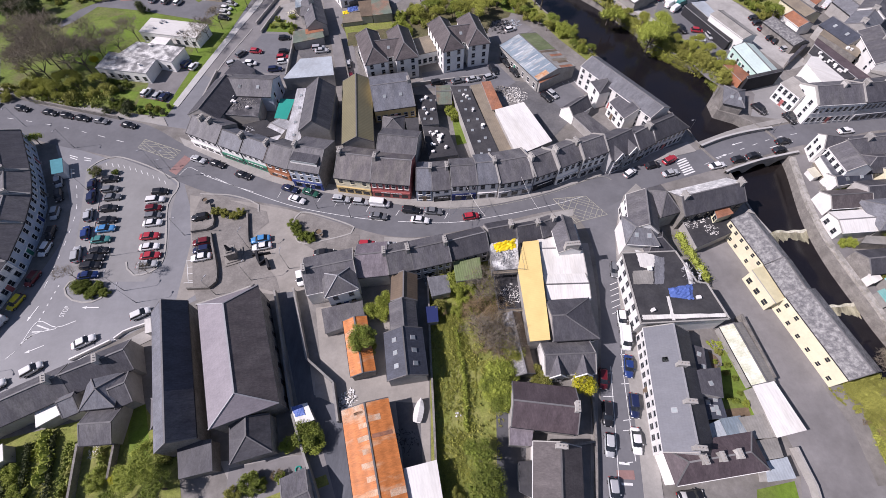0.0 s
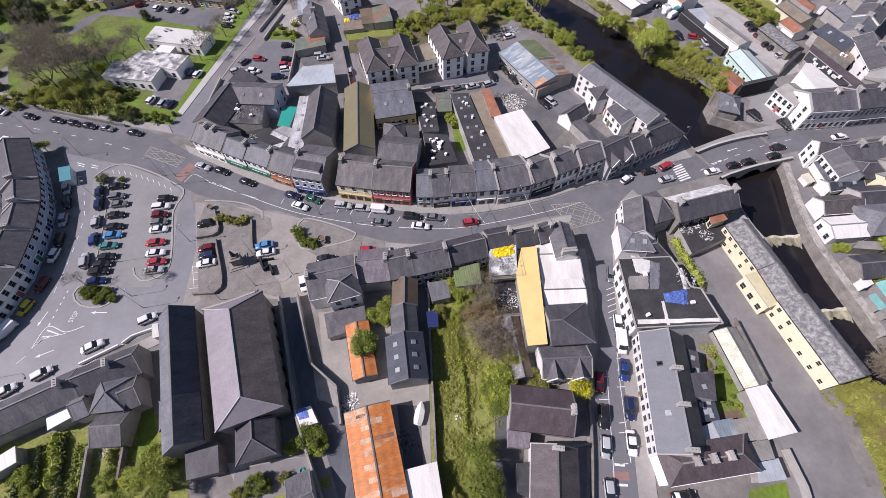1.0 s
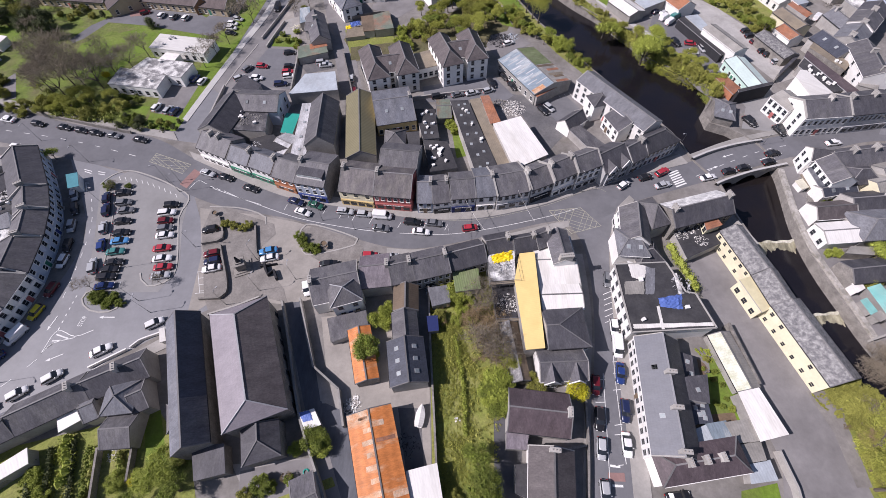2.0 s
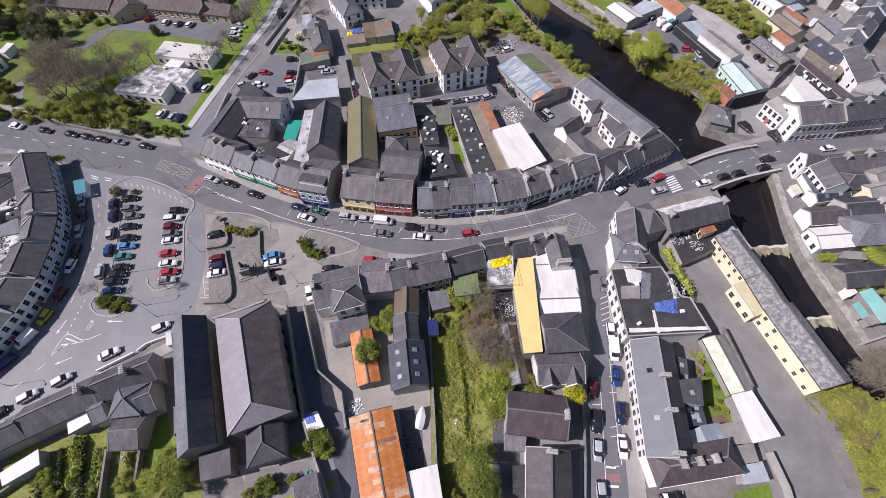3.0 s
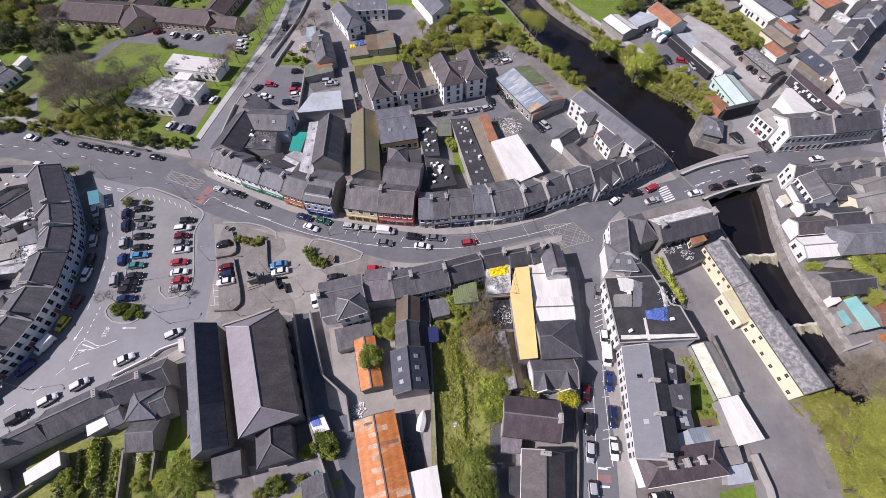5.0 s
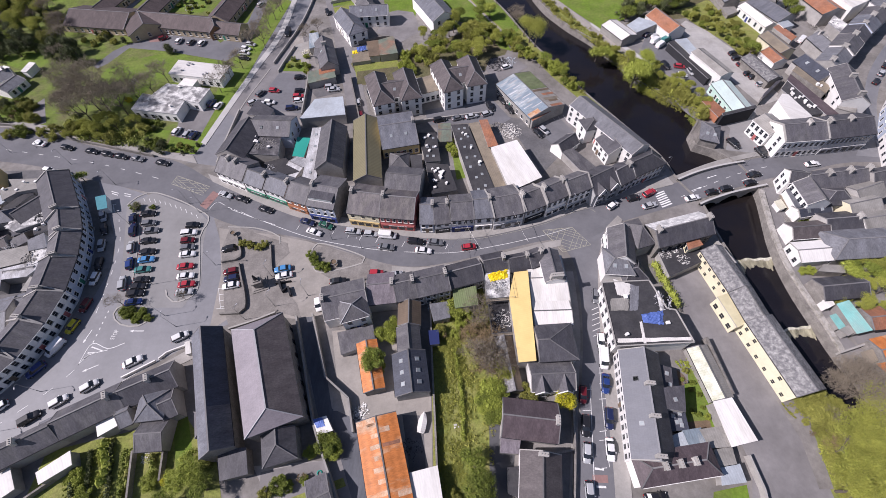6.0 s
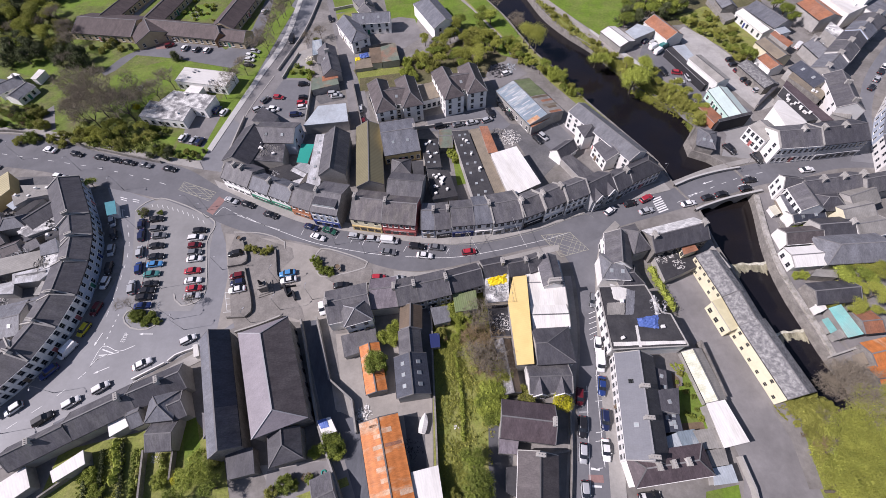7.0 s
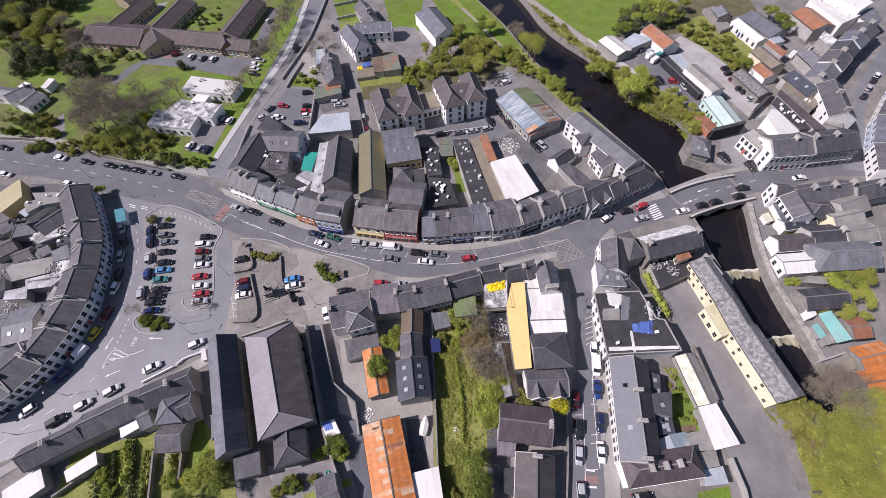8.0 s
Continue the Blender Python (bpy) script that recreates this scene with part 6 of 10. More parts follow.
house(24.0, 72.6, 23.6, 6.6, 7.7, 5.5, 8.1, wall='grey', roof='slate', party=1, front=(4, 2), shop='black', chim=(0.02,))
house(30.1, 74.5, 25.8, 7.1, 7.1, 6.4, 8.8, wall='render', face='white', roof='slate', party=1, front=(4, 2), shop='white', chim=(0.02, 0.98))
house(36.8, 76.5, 23.8, 7.3, 6.5, 6.7, 9.1, wall='render', face='white', roof='slate', party=1, front=(4, 3), shop='grey', right=(2, 2))
house(44.2, 78.8, 28.5, 8.8, 8.0, 5.2, 8.2, wall='grey', roof='slate_dark', front=(3, 2), gablets=2)
house(50.9, 81.0, 30.3, 5.3, 6.7, 5.2, 7.9, wall='grey', roof='slate_dark', front=(3, 2), chim=(0.98,))
house(58.6, 84.8, 26.4, 11.0, 5.9, 5.5, 8.3, wall='grey', roof='slate_dark', front=(7, 2), hip=(0, 4), right=(2, 2))

# buildings behind the north side
house(-62.9, 98.2, -103.5, 15.0, 9.0, 5.2, 7.8, wall='render', roof='slate_dark')
house(-54.2, 104.2, -4.0, 13.2, 9.2, 5.2, 7.3, wall='pale_blue', roof='slate', right=(2, 2), sky=3)
flat_block(((-62.0, 102.7), (-51.1, 100.9), (-50.1, 91.5), (-61.6, 92.8)), 4.8, roof='felt_burnt', units=5)
flat_block(((-54.4, 89.8), (-48.6, 91.9), (-42.8, 86.1), (-51.6, 84.5)), 3.2, roof='felt')
flat_block(((-65.6, 112.9), (-63.6, 119.9), (-57.1, 114.7), (-57.6, 111.1)), 2.88, roof='slate_dark')
flat_block(((-46.4, 101.0), (-42.3, 100.6), (-43.0, 92.5), (-46.5, 93.1)), 2.8, roof='teal')
flat_block(((-41.9, 104.3), (-38.8, 104.5), (-37.2, 81.3), (-41.6, 83.0)), 3.6, roof='stained_sheet', sky=4)
house(-44.4, 88.7, -31.9, 5.5, 7.2, 2.6, 3.5, wall='white', roof='stained_sheet')
house(-33.7, 93.3, -87.9, 17.7, 7.7, 5.9, 8.9, wall='render', roof='slate')
house(-23.3, 94.5, -84.0, 26.2, 7.9, 4.1, 6.2, wall='render', roof='khaki')
house(-14.3, 102.3, 11.0, 11.5, 15.1, 4.1, 6.6, wall='yellow', roof='slate_blue', front=(6, 1), sky=2, chim=(0.98,))
house(-13.3, 90.8, 0.9, 5.8, 6.0, 2.2, 3.9, wall='render', roof='slate', hip=(3, 3))
flat_block(((-10.0, 92.3), (-6.5, 92.5), (-6.0, 85.5), (-9.0, 85.4)), 2.56, roof='felt')
house(-11.0, 80.1, -8.5, 10.2, 9.0, 5.5, 7.6, wall='render', roof='slate')
flat_block(((-5.1, 88.3), (1.6, 87.4), (4.1, 77.7), (-3.1, 76.5)), 3.36, roof='felt', units=13)
flat_block(((-7.9, 102.0), (-2.0, 101.8), (-0.7, 89.9), (-5.2, 89.5)), 2.8, roof='felt', sky=6, units=5)
house(0.7, 102.8, 1.6, 4.5, 8.0, 2.2, 3.3, wall='block', roof='green_sheet')
flat_block(((2.8, 104.5), (8.1, 104.6), (14.8, 77.9), (9.1, 74.8)), 3.6, roof='felt', sky=14, units=6)
flat_block(((8.7, 105.1), (11.7, 105.9), (18.6, 78.0), (14.8, 78.1)), 3.36, roof='tan_sheet')
flat_block(((11.9, 106.3), (14.6, 106.5), (17.2, 94.9), (14.1, 94.3)), 3.68, roof='rust')
flat_block(((14.8, 92.7), (22.9, 95.7), (28.5, 80.7), (19.1, 75.7)), 4.8, roof='white_sheet')
house(38.3, 96.2, 38.6, 7.7, 4.6, 2.6, 4.7, wall='white', roof='slate_dark')
flat_block(((36.6, 92.5), (40.2, 93.7), (46.3, 84.9), (42.0, 82.7)), 2.8, roof='slate')
house(51.4, 100.4, -57.5, 26.8, 7.0, 6.3, 8.0, wall='white', roof='slate_grey', front=(10, 3))
house(46.8, 101.8, -73.9, 4.9, 6.0, 5.5, 7.2, wall='white', roof='slate_dark', front=(1, 2), hip=(2, 2))
house(51.9, 93.9, -69.9, 7.4, 7.2, 4.4, 6.5, wall='white', roof='slate_dark', front=(3, 2))
flat_block(((-52.3, 159.4), (-48.9, 160.3), (-46.9, 151.5), (-50.6, 149.6)), 2.8, roof='blue_sheet')
house(-43.2, 144.7, -74.0, 17.1, 6.4, 3.6, 5.8, wall='render', roof='slate', chim=(0.35,), sky=1)
house(-44.8, 145.3, -13.4, 5.1, 4.5, 3.6, 5.2, wall='render', roof='slate')
flat_block(((-48.9, 135.4), (-47.6, 128.8), (-38.3, 132.0), (-40.0, 137.5)), 2.6, roof='green_sheet')
flat_block(((-44.9, 136.4), (-44.3, 133.6), (-38.9, 135.5), (-40.0, 137.8)), 2.66, roof='rust')
flat_block(((-46.6, 108.6), (-43.1, 118.1), (-33.9, 119.2), (-32.0, 110.2)), 4.0, roof='pale_sheet')
house(-36.1, 163.1, -61.1, 16.3, 7.5, 4.8, 7.0, wall='white', roof='slate_blue', hip=(0, 3), front=(3, 2), right=(2, 2))
house(-29.2, 171.3, 2.9, 15.4, 7.0, 4.8, 7.0, wall='white', roof='slate_blue', front=(5, 2), hip=(0, 0), sky=2)
house(-31.1, 177.0, -58.1, 7.3, 6.5, 4.4, 6.4, wall='white', roof='slate')
house(-3.1, 173.9, -64.7, 20.9, 10, 4.8, 7.4, wall='white', roof='slate_blue', right=(2, 2), back=(4, 2), hip=(3, 0))
house(-34.2, 185.6, -62.0, 11.7, 6.0, 4.2, 6.2, wall='render', roof='slate', chim=(0.9,))
flat_block(((-29.0, 153.4), (-24.5, 154.3), (-23.4, 144.5), (-27.1, 144.0)), 2.6, roof='brown_sheet')
flat_block(((-24.4, 153.9), (-19.0, 156.5), (-16.6, 145.5), (-23.1, 144.2)), 2.8, roof='green_sheet')
flat_block(((-33.6, 142.1), (-33.4, 148.0), (-27.6, 149.1), (-26.9, 143.4)), 1.4, roof='tan_sheet', wall='block')
house(-20.9, 118.8, 106.3, 15.4, 6.6, 7.0, 9.8, wall='white', roof='slate_brown', hip=(3.3, 2), left=(2, 3), back=(4, 3), front=(4, 3))
house(-11.7, 120.7, 104.0, 14.7, 6.6, 7.0, 9.8, wall='white', roof='slate_brown', hip=(3.3, 2), left=(2, 3), front=(4, 3))
house(-16.0, 119.5, 11.0, 8.4, 9.0, 6.6, 9.0, wall='white', roof='slate_brown', front=(1, 3), sky=1)
house(1.6, 124.2, 108.2, 15.3, 6.6, 7.4, 10.2, wall='white', roof='slate_brown', hip=(3.3, 2), left=(2, 3), back=(5, 3))
house(10.2, 126.5, 102.5, 14.3, 6.6, 7.4, 10.2, wall='white', roof='slate_brown', hip=(3.3, 2), left=(2, 3), front=(4, 3))
house(5.8, 125.8, 12.6, 8.9, 9.0, 7.0, 9.4, wall='white', roof='slate_brown', front=(1, 3), sky=1)
flat_block(((-9.3, 127.6), (-2.6, 130.2), (-0.5, 121.9), (-7.6, 119.4)), 4.0, roof='tan_sheet', wall='white', win=(2, 4, 1))
house(29.7, 118.7, -61.7, 20.4, 13.6, 3.8, 5.4, wall='block', roof='blue_sheet', roof2='stone_sheet', front=(7, 1),
      patches=((1, 0, 0.5, 0, 1, 'green_moss'), (-1, 0.9, 0.99, 0.05, 0.6, 'rust_pale'))
      + tuple((1, 0.515 + i * 0.06, 0.57 + i * 0.06, 0.12 * (i % 2), 0.95 - 0.15 * (i % 3), ('brown_sheet', 'stone_sheet', 'rust', 'stone_sheet', 'tan_sheet')[i % 5]) for i in range(8))
      + tuple((-1, 0.08 + i * 0.068, 0.098 + i * 0.068, 0.12 + 0.3 * (i % 2), 0.5 + 0.3 * (i % 2) + 0.08 * (i % 3), 'stained_sheet') for i in range(12)))
flat_block(((27.2, 109.7), (32.8, 113.6), (35.6, 110.2), (29.2, 105.9)), 3.4, roof='rust', wall='block', sky=2)

# low institution with brown roofs, and flat-roofed clinic
house(-141.1, 175.1, -9.0, 27.4, 15.1, 3.0, 5.6, front=(9, 1), wall='buff', roof='brown_tile')
house(-108.5, 170.5, -11.2, 33.9, 10.3, 3.0, 5.6, front=(13, 1), wall='buff', roof='brown_tile')
house(-121.3, 168.6, -57.8, 10.6, 14.1, 3.0, 5.8, right=(3, 1), wall='buff', roof='brown_tile')
house(-122.3, 187.9, 77.7, 25.7, 10, 3.0, 5.4, back=(8, 1), front=(8, 1), wall='buff', roof='brown_tile')
house(-142.6, 190.4, 74.3, 25.0, 9, 3.0, 5.2, front=(8, 1), wall='buff', roof='brown_tile')
house(-89.6, 184.3, 79.5, 29.2, 10, 3.0, 5.4, front=(8, 1), back=(8, 1), wall='buff', roof='brown_tile')
house(-84.6, 164.4, -12.5, 10.7, 8, 3.0, 5.2, front=(3, 1), right=(2, 1), wall='buff', roof='brown_tile')
house(-91.0, 165.1, -64.8, 6.3, 6, 3.0, 5.4, wall='brown_wood', roof='brown_tile', right=(2, 1), label='brown timber gabled porch with a brown tiled roof')
house(-146.8, 209.8, 63.5, 18.2, 9, 3.0, 5.2, wall='buff', roof='brown_tile')
flat_block(((-99.4, 134.8), (-98.3, 142.9), (-77.9, 138.6), (-79.7, 130.7)), 3.6, roof='white_sheet', wall='white', vents=7, win=(3, 7, 1))
flat_block(((-94.0, 128.7), (-92.9, 132.3), (-88.0, 131.3), (-88.7, 127.5)), 3.2, roof='white_sheet', wall='white')
flat_block(((-105.5, 115.6), (-104.7, 123.8), (-88.5, 119.6), (-89.2, 112.6)), 3.6, roof='lead', wall='white', units=2, win=(3, 6, 1))
flat_block(((-101.0, 123.1), (-97.8, 129.0), (-81.6, 125.6), (-83.3, 118.1)), 3.6, roof='lead', wall='white', units=1, win=(3, 5, 1))

# curved terrace on the west side of the car park
house(-110.8, 77.1, 124.5, 17.7, 8.4, 5.2, 7.3, wall='pale_blue', roof='slate_dark', front=(6, 2), chim=(0.02,), party=1)
house(-103.6, 66.6, 119.0, 9.1, 7.7, 5.2, 7.3, wall='pale_blue', roof='slate', front=(4, 2), chim=(0.02,), party=1)
house(-100.4, 59.2, 107.5, 9.3, 7.6, 5.2, 7.3, wall='pale_blue', roof='slate', front=(4, 2), chim=(0.02,), party=1)
house(-99.1, 50.3, 98.5, 10.5, 9.0, 5.2, 7.3, wall='pale_blue', roof='slate_dark', front=(4, 2), chim=(0.02,), party=1)
house(-98.7, 42.1, 84.6, 8.9, 8.9, 5.2, 7.3, wall='white', roof='slate', front=(4, 2), chim=(0.02,), party=1)
house(-99.7, 34.3, 74.1, 8.9, 7.9, 5.2, 7.3, wall='white', roof='slate', front=(4, 2), chim=(0.02,), party=1)
house(-103.5, 28.7, 57.2, 8.0, 10.4, 5.2, 7.3, wall='white', roof='slate_dark', front=(4, 2), chim=(0.02,), party=1)
house(-108.2, 23.4, 48.7, 8.5, 11.4, 5.2, 7.3, wall='white', roof='slate', front=(4, 2), chim=(0.02,), party=1)

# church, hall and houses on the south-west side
# hall: west slope pale and east navy, sun and shade put into colour
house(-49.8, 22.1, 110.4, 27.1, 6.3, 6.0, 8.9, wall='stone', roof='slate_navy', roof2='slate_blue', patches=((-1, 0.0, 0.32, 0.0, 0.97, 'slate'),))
# church: sunlit west slope and shaded east slope coloured as two slates
house(-38.5, 25.2, -69.2, 24.0, 11.2, 7.0, 10.1, wall='stone', roof='slate_pink_sunlit', roof2='slate_brown', back=(7, 1), hip=(3.4, 3.0), ridge_tiles=1, label='long stone church with a mauve-grey slate roof', category='church')
house(-86.2, 11.6, 29.3, 12.3, 5.0, 4.1, 6.6, wall='render', roof='slate', chim=(0.5,))
house(-75.4, 18.1, 28.2, 12.9, 6.1, 4.1, 6.6, wall='render', roof='slate', chim=(0.9,))
house(-64.6, 23.5, 25.4, 10.9, 6.0, 4.1, 6.6, wall='render', roof='slate_dark', chim=(0.6,))
house(-62.3, 18.8, 5.7, 5.6, 5.6, 4.4, 6.1, wall='render', roof='slate_blue', hip=(3, 3))
house(-61.0, 13.3, 3.2, 5.6, 6.0, 3.0, 4.7, wall='render', roof='slate')
house(-81.9, 14.7, 29.4, 5.6, 5.0, 3.7, 4.9, wall='white', roof='slate_grey', sky=4)
house(-59.3, 19.4, 25.9, 3.0, 6.0, 3.7, 5.4, wall='render', roof='slate_dark')
house(-68.2, 17.4, 26.0, 2.7, 5.0, 3.3, 4.7, wall='render', roof='slate_grey')
flat_block(((-93.8, 2.8), (-88.2, 7.3), (-85.3, 3.6), (-91.0, -1.1)), 2.8, roof='white_sheet')
flat_block(((-82.2, 6.5), (-77.3, 10.3), (-75.8, 7.8), (-80.6, 4.5)), 2.8, roof='white_sheet')
flat_block(((-73.8, 15.8), (-69.6, 17.8), (-68.3, 15.7), (-72.2, 13.1)), 3.2, roof='white_sheet')
house(-33.5, 10.8, -74.7, 6.2, 6.4, 4.4, 6.2, wall='stone', roof='slate_dark', hip=(0, 3), label='lower stone chancel of the church with a dark slate roof', category='church')
flat_block(((-46.1, 10.1), (-40.6, 10.5), (-39.1, 5.9), (-44.1, 4.8)), 3.6, roof='slate_dark', wall='stone')
house(-50.1, 15.4, 19.0, 3.2, 5.0, 4.6, 6.2, wall='stone', roof='slate', hip=(3, 0))
flat_block(((-27.9, 15.9), (-25.3, 16.6), (-23.6, 13.9), (-26.4, 13.1)), 2.4, roof='white_sheet', wall='block')
house(-24.2, 1.9, 23.2, 4.3, 7.0, 3.0, 4.4, wall='render', roof='slate')

# south side of the main street
house(-15.2, 45.7, 5.8, 6.7, 8.0, 4.8, 7.1, wall='render', roof='slate_mauve', back=(4, 2), chim=(0.98,))
house(-9.5, 45.9, 12.9, 5.2, 7.0, 5.2, 7.6, wall='render', roof='slate', back=(3, 2), chim=(0.98,))
house(-3.0, 47.3, 13.7, 8.2, 6.9, 5.2, 7.6, wall='render', roof='slate', back=(5, 2), front=(5, 2), chim=(0.98,))
house(5.2, 49.6, 15.6, 8.6, 6.2, 4.8, 7.2, wall='render', roof='slate_dark', front=(4, 2))
house(12.8, 52.1, 11.6, 6.1, 6.0, 4.8, 7.2, wall='render', roof='slate_dark', chim=(0.9,))
house(18.9, 52.5, 11.0, 5.7, 4.7, 4.8, 7.2, wall='render', roof='slate_dark', chim=(0.9,))
house(23.1, 53.5, 20.6, 4.1, 4.7, 5.2, 7.4, wall='render', roof='slate', chim=(0.9,))
house(26.8, 50.6, -85.0, 8.8, 4.7, 5.9, 7.3, wall='white', roof='slate', bigchim=1)
flat_block(((15.7, 42.2), (17.4, 48.9), (20.8, 49.3), (20.1, 27.2), (16.3, 26.9)), 5.6, roof='yellow_sheet', wall='render')
house(25.6, 47.8, 1.1, 9.3, 13.0, 4.1, 4.9, wall='white', roof='white_sheet')
house(25.5, 39.1, 1.1, 9.1, 6.0, 4.1, 4.9, wall='white', roof='white_sheet')
flat_block(((22.0, 49.0), (25.3, 49.1), (25.4, 46.3), (21.7, 46.0)), 4.0, roof='white_sheet')
house(25.0, 31.4, 2.9, 8.6, 8.1, 5.0, 7.1, wall='render', roof='slate_dark', hip=(0, 6), front=(6, 2))
house(23.4, 24.2, 1.7, 9.6, 6.0, 3.7, 5.6, wall='white', roof='slate', front=(2, 1), gablets=2)
flat_block(((10.4, 50.0), (16.4, 51.4), (15.8, 42.8), (10.4, 42.5)), 5.2, roof='lead', wall='block')
flat_block(((10.9, 43.2), (16.2, 43.7), (15.6, 34.0), (11.3, 33.6)), 2.88, roof='felt', wall='block')
house(14.5, 27.5, -83.0, 12.6, 3.4, 2.6, 3.6, wall='stone', roof='slate_moss', roof2='brown_sheet')
house(-23.8, 42.8, 13.2, 10.6, 8.6, 5.2, 7.6, wall='white', roof='slate', chim=(0.01,))
house(-21.2, 39.8, 16.3, 6.4, 5.4, 6.4, 8.4, wall='white', roof='slate', hip=(3.2, 3.2), front=(2, 2), ridge_tiles=1)
flat_block(((-25.2, 35.4), (-17.2, 37.3), (-16.2, 32.8), (-23.7, 30.2)), 2.08, roof='slate')
house(-16.7, 27.4, -76.2, 11.7, 4.3, 2.8, 3.6, wall='stone', roof='rust_big')
house(-7.4, 25.2, -82.1, 9.4, 7.1, 4.1, 6.2, wall='render', roof='slate_navy', sky=6)
house(-8.1, 32.8, -83.4, 6.4, 4.9, 4.1, 5.8, wall='render', roof='slate')
house(-8.2, 39.2, -88.5, 6.1, 5.0, 4.1, 5.8, wall='render', roof='brown_sheet')
house(-10.0, -0.4, -75.2, 34.3, 8.0, 3.8, 4.7, wall='stone', roof='rust_big', patches=tuple((-1, 0.035 + i * 0.061, 0.06 + i * 0.061, 0.5 + 0.12 * (i % 2), 0.97, 'rust_pale') for i in range(15)) + ((1, 0.07, 0.1, 0.45, 0.97, 'rust_pale'), (1, 0.16, 0.18, 0.1, 0.9, 'rust'), (1, 0.42, 0.45, 0.0, 0.6, 'rust_pale'), (-1, 0.0, 0.05, 0.0, 0.9, 'rust_pale')))
flat_block(((-6.9, 5.7), (-1.6, 6.9), (-0.5, 0.5), (-5.9, -0.0)), 3.2, roof='white_sheet')
house(17.6, 15.2, -7.0, 11.5, 7.4, 4.1, 6.6, wall='render', roof='slate_purple', chim=(0.98,))
flat_block(((11.5, 12.1), (15.3, 11.6), (14.6, 9.1), (11.2, 9.3)), 3.2, roof='slate_mauve')
house(18.0, 1.3, -97.5, 15.9, 7.6, 4.1, 6.6, wall='white', roof='slate_brown', chim=(0.02,))
flat_block(((12.5, 6.5), (14.9, 6.7), (14.3, 1.4), (12.2, 2.4)), 2.4, roof='felt')
flat_block(((2.3, 45.6), (7.9, 46.4), (8.1, 41.5), (2.8, 40.8)), 3.6, roof='green_moss', wall='render')
flat_block(((-3.4, 42.2), (0.9, 42.8), (1.4, 38.8), (-2.4, 37.9)), 2.56, roof='slate_grey')
flat_block(((-3.7, 35.5), (-1.4, 35.7), (-1.2, 32.5), (-3.3, 32.3)), 2.08, roof='navy', label='small outbuilding with a flat dark blue roof')

# east street
house(45.5, 56.6, -99.9, 10.1, 6.2, 5.5, 8.1, wall='white', roof='slate', front=(5, 2), shop='white')
house(43.8, 51.9, -5.1, 6.8, 7.0, 5.2, 6.6, wall='white', roof='slate_grey', hip=(2, 2), sky=2)
house(50.8, 60.4, 16.9, 4.6, 8.0, 5.2, 8.2, wall='render', roof='slate', hip=(3, 3))
house(47.1, 49.8, 11.8, 5.9, 5.2, 3.7, 5.4, wall='render', roof='slate_dark', hip=(2, 2))
flat_block(((55.9, 55.8), (66.3, 59.2), (68.1, 53.8), (56.7, 48.9)), 2.8, roof='felt')
# sunlit west slope coloured pale, shaded east slope coloured dark on one roof
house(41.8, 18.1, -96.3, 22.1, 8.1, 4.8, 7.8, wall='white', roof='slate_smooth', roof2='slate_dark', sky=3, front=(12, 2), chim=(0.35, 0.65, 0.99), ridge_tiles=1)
flat_block(((46.3, 21.0), (50.7, 21.5), (49.4, 16.4), (45.6, 17.2)), 4.8, roof='slate_dark', sky=1)
flat_block(((47.3, 26.4), (49.7, 25.5), (48.8, 20.8), (47.1, 21.2)), 3.6, roof='slate_dark', sky=2)
flat_block(((46.7, 16.9), (50.2, 16.7), (50.0, 13.4), (46.4, 13.0)), 2.8, roof='slate_navy', sky=5)
house(44.8, 6.7, 7.5, 15.7, 5.4, 4.4, 5.9, wall='white', roof='slate_purple', hip=(2.5, 2.5), chim=(0.3, 0.5, 0.7))
flat_block(((56.7, 18.4), (60.8, 19.2), (62.8, 11.1), (57.4, 10.0)), 3.2, roof='white_sheet')
flat_block(((49.0, 13.0), (52.7, 13.5), (53.1, 10.2), (49.6, 9.6)), 2.4, roof='blue_sheet')
flat_block(((46.2, 11.9), (48.8, 12.8), (49.4, 9.5), (46.1, 9.1)), 2.4, roof='pale_sheet')
flat_block(((52.5, 13.2), (56.8, 13.7), (57.3, 10.1), (53.4, 9.8)), 2.56, roof='stone_sheet')
flat_block(((54.2, 9.4), (57.7, 9.8), (57.5, 6.9), (54.2, 6.4)), 2.4, roof='stone_sheet')
flat_block(((54.3, 6.3), (58.1, 6.8), (58.2, 3.8), (53.6, 3.3)), 2.4, roof='pale_sheet')
flat_block(((62.7, 58.2), (65.8, 59.3), (66.4, 56.7), (62.4, 55.3)), 4.8, roof='rust', wall='cream', win=(3, 2, 2))
house(61.6, 61.1, 14.8, 16.1, 7.0, 5.6, 8.0, wall='stone', roof='slate_dark', roof2='slate_lichen', front=(6, 2), chim=(0.03, 0.98), right=(2, 2))
house(69.5, 49.7, -76.8, 12.0, 5.6, 5.0, 6.6, roof='slate_moss', front=(6, 2), wall='cream', small=1, sparse=1)
house(71.9, 40.1, -81.2, 7.6, 5.8, 4.6, 6.6, roof='slate_moss', front=(2, 2), wall='cream', small=1, sparse=1)
flat_block(((65.7, 42.3), (68.7, 43.2), (69.5, 35.7), (67.4, 34.8)), 3.9, roof='cream_roof', wall='cream', win=(3, 3, 1))
house(74.3, 28.0, -76.4, 17.2, 6.4, 5.2, 6.9, roof='slate_moss', front=(6, 2), wall='cream', small=1, sparse=1)
garden_wall(((70.6, 57.8), (72.8, 51.2)), height=4.8, width=0.5, material='kerb', label='pale coping wall beside the river')
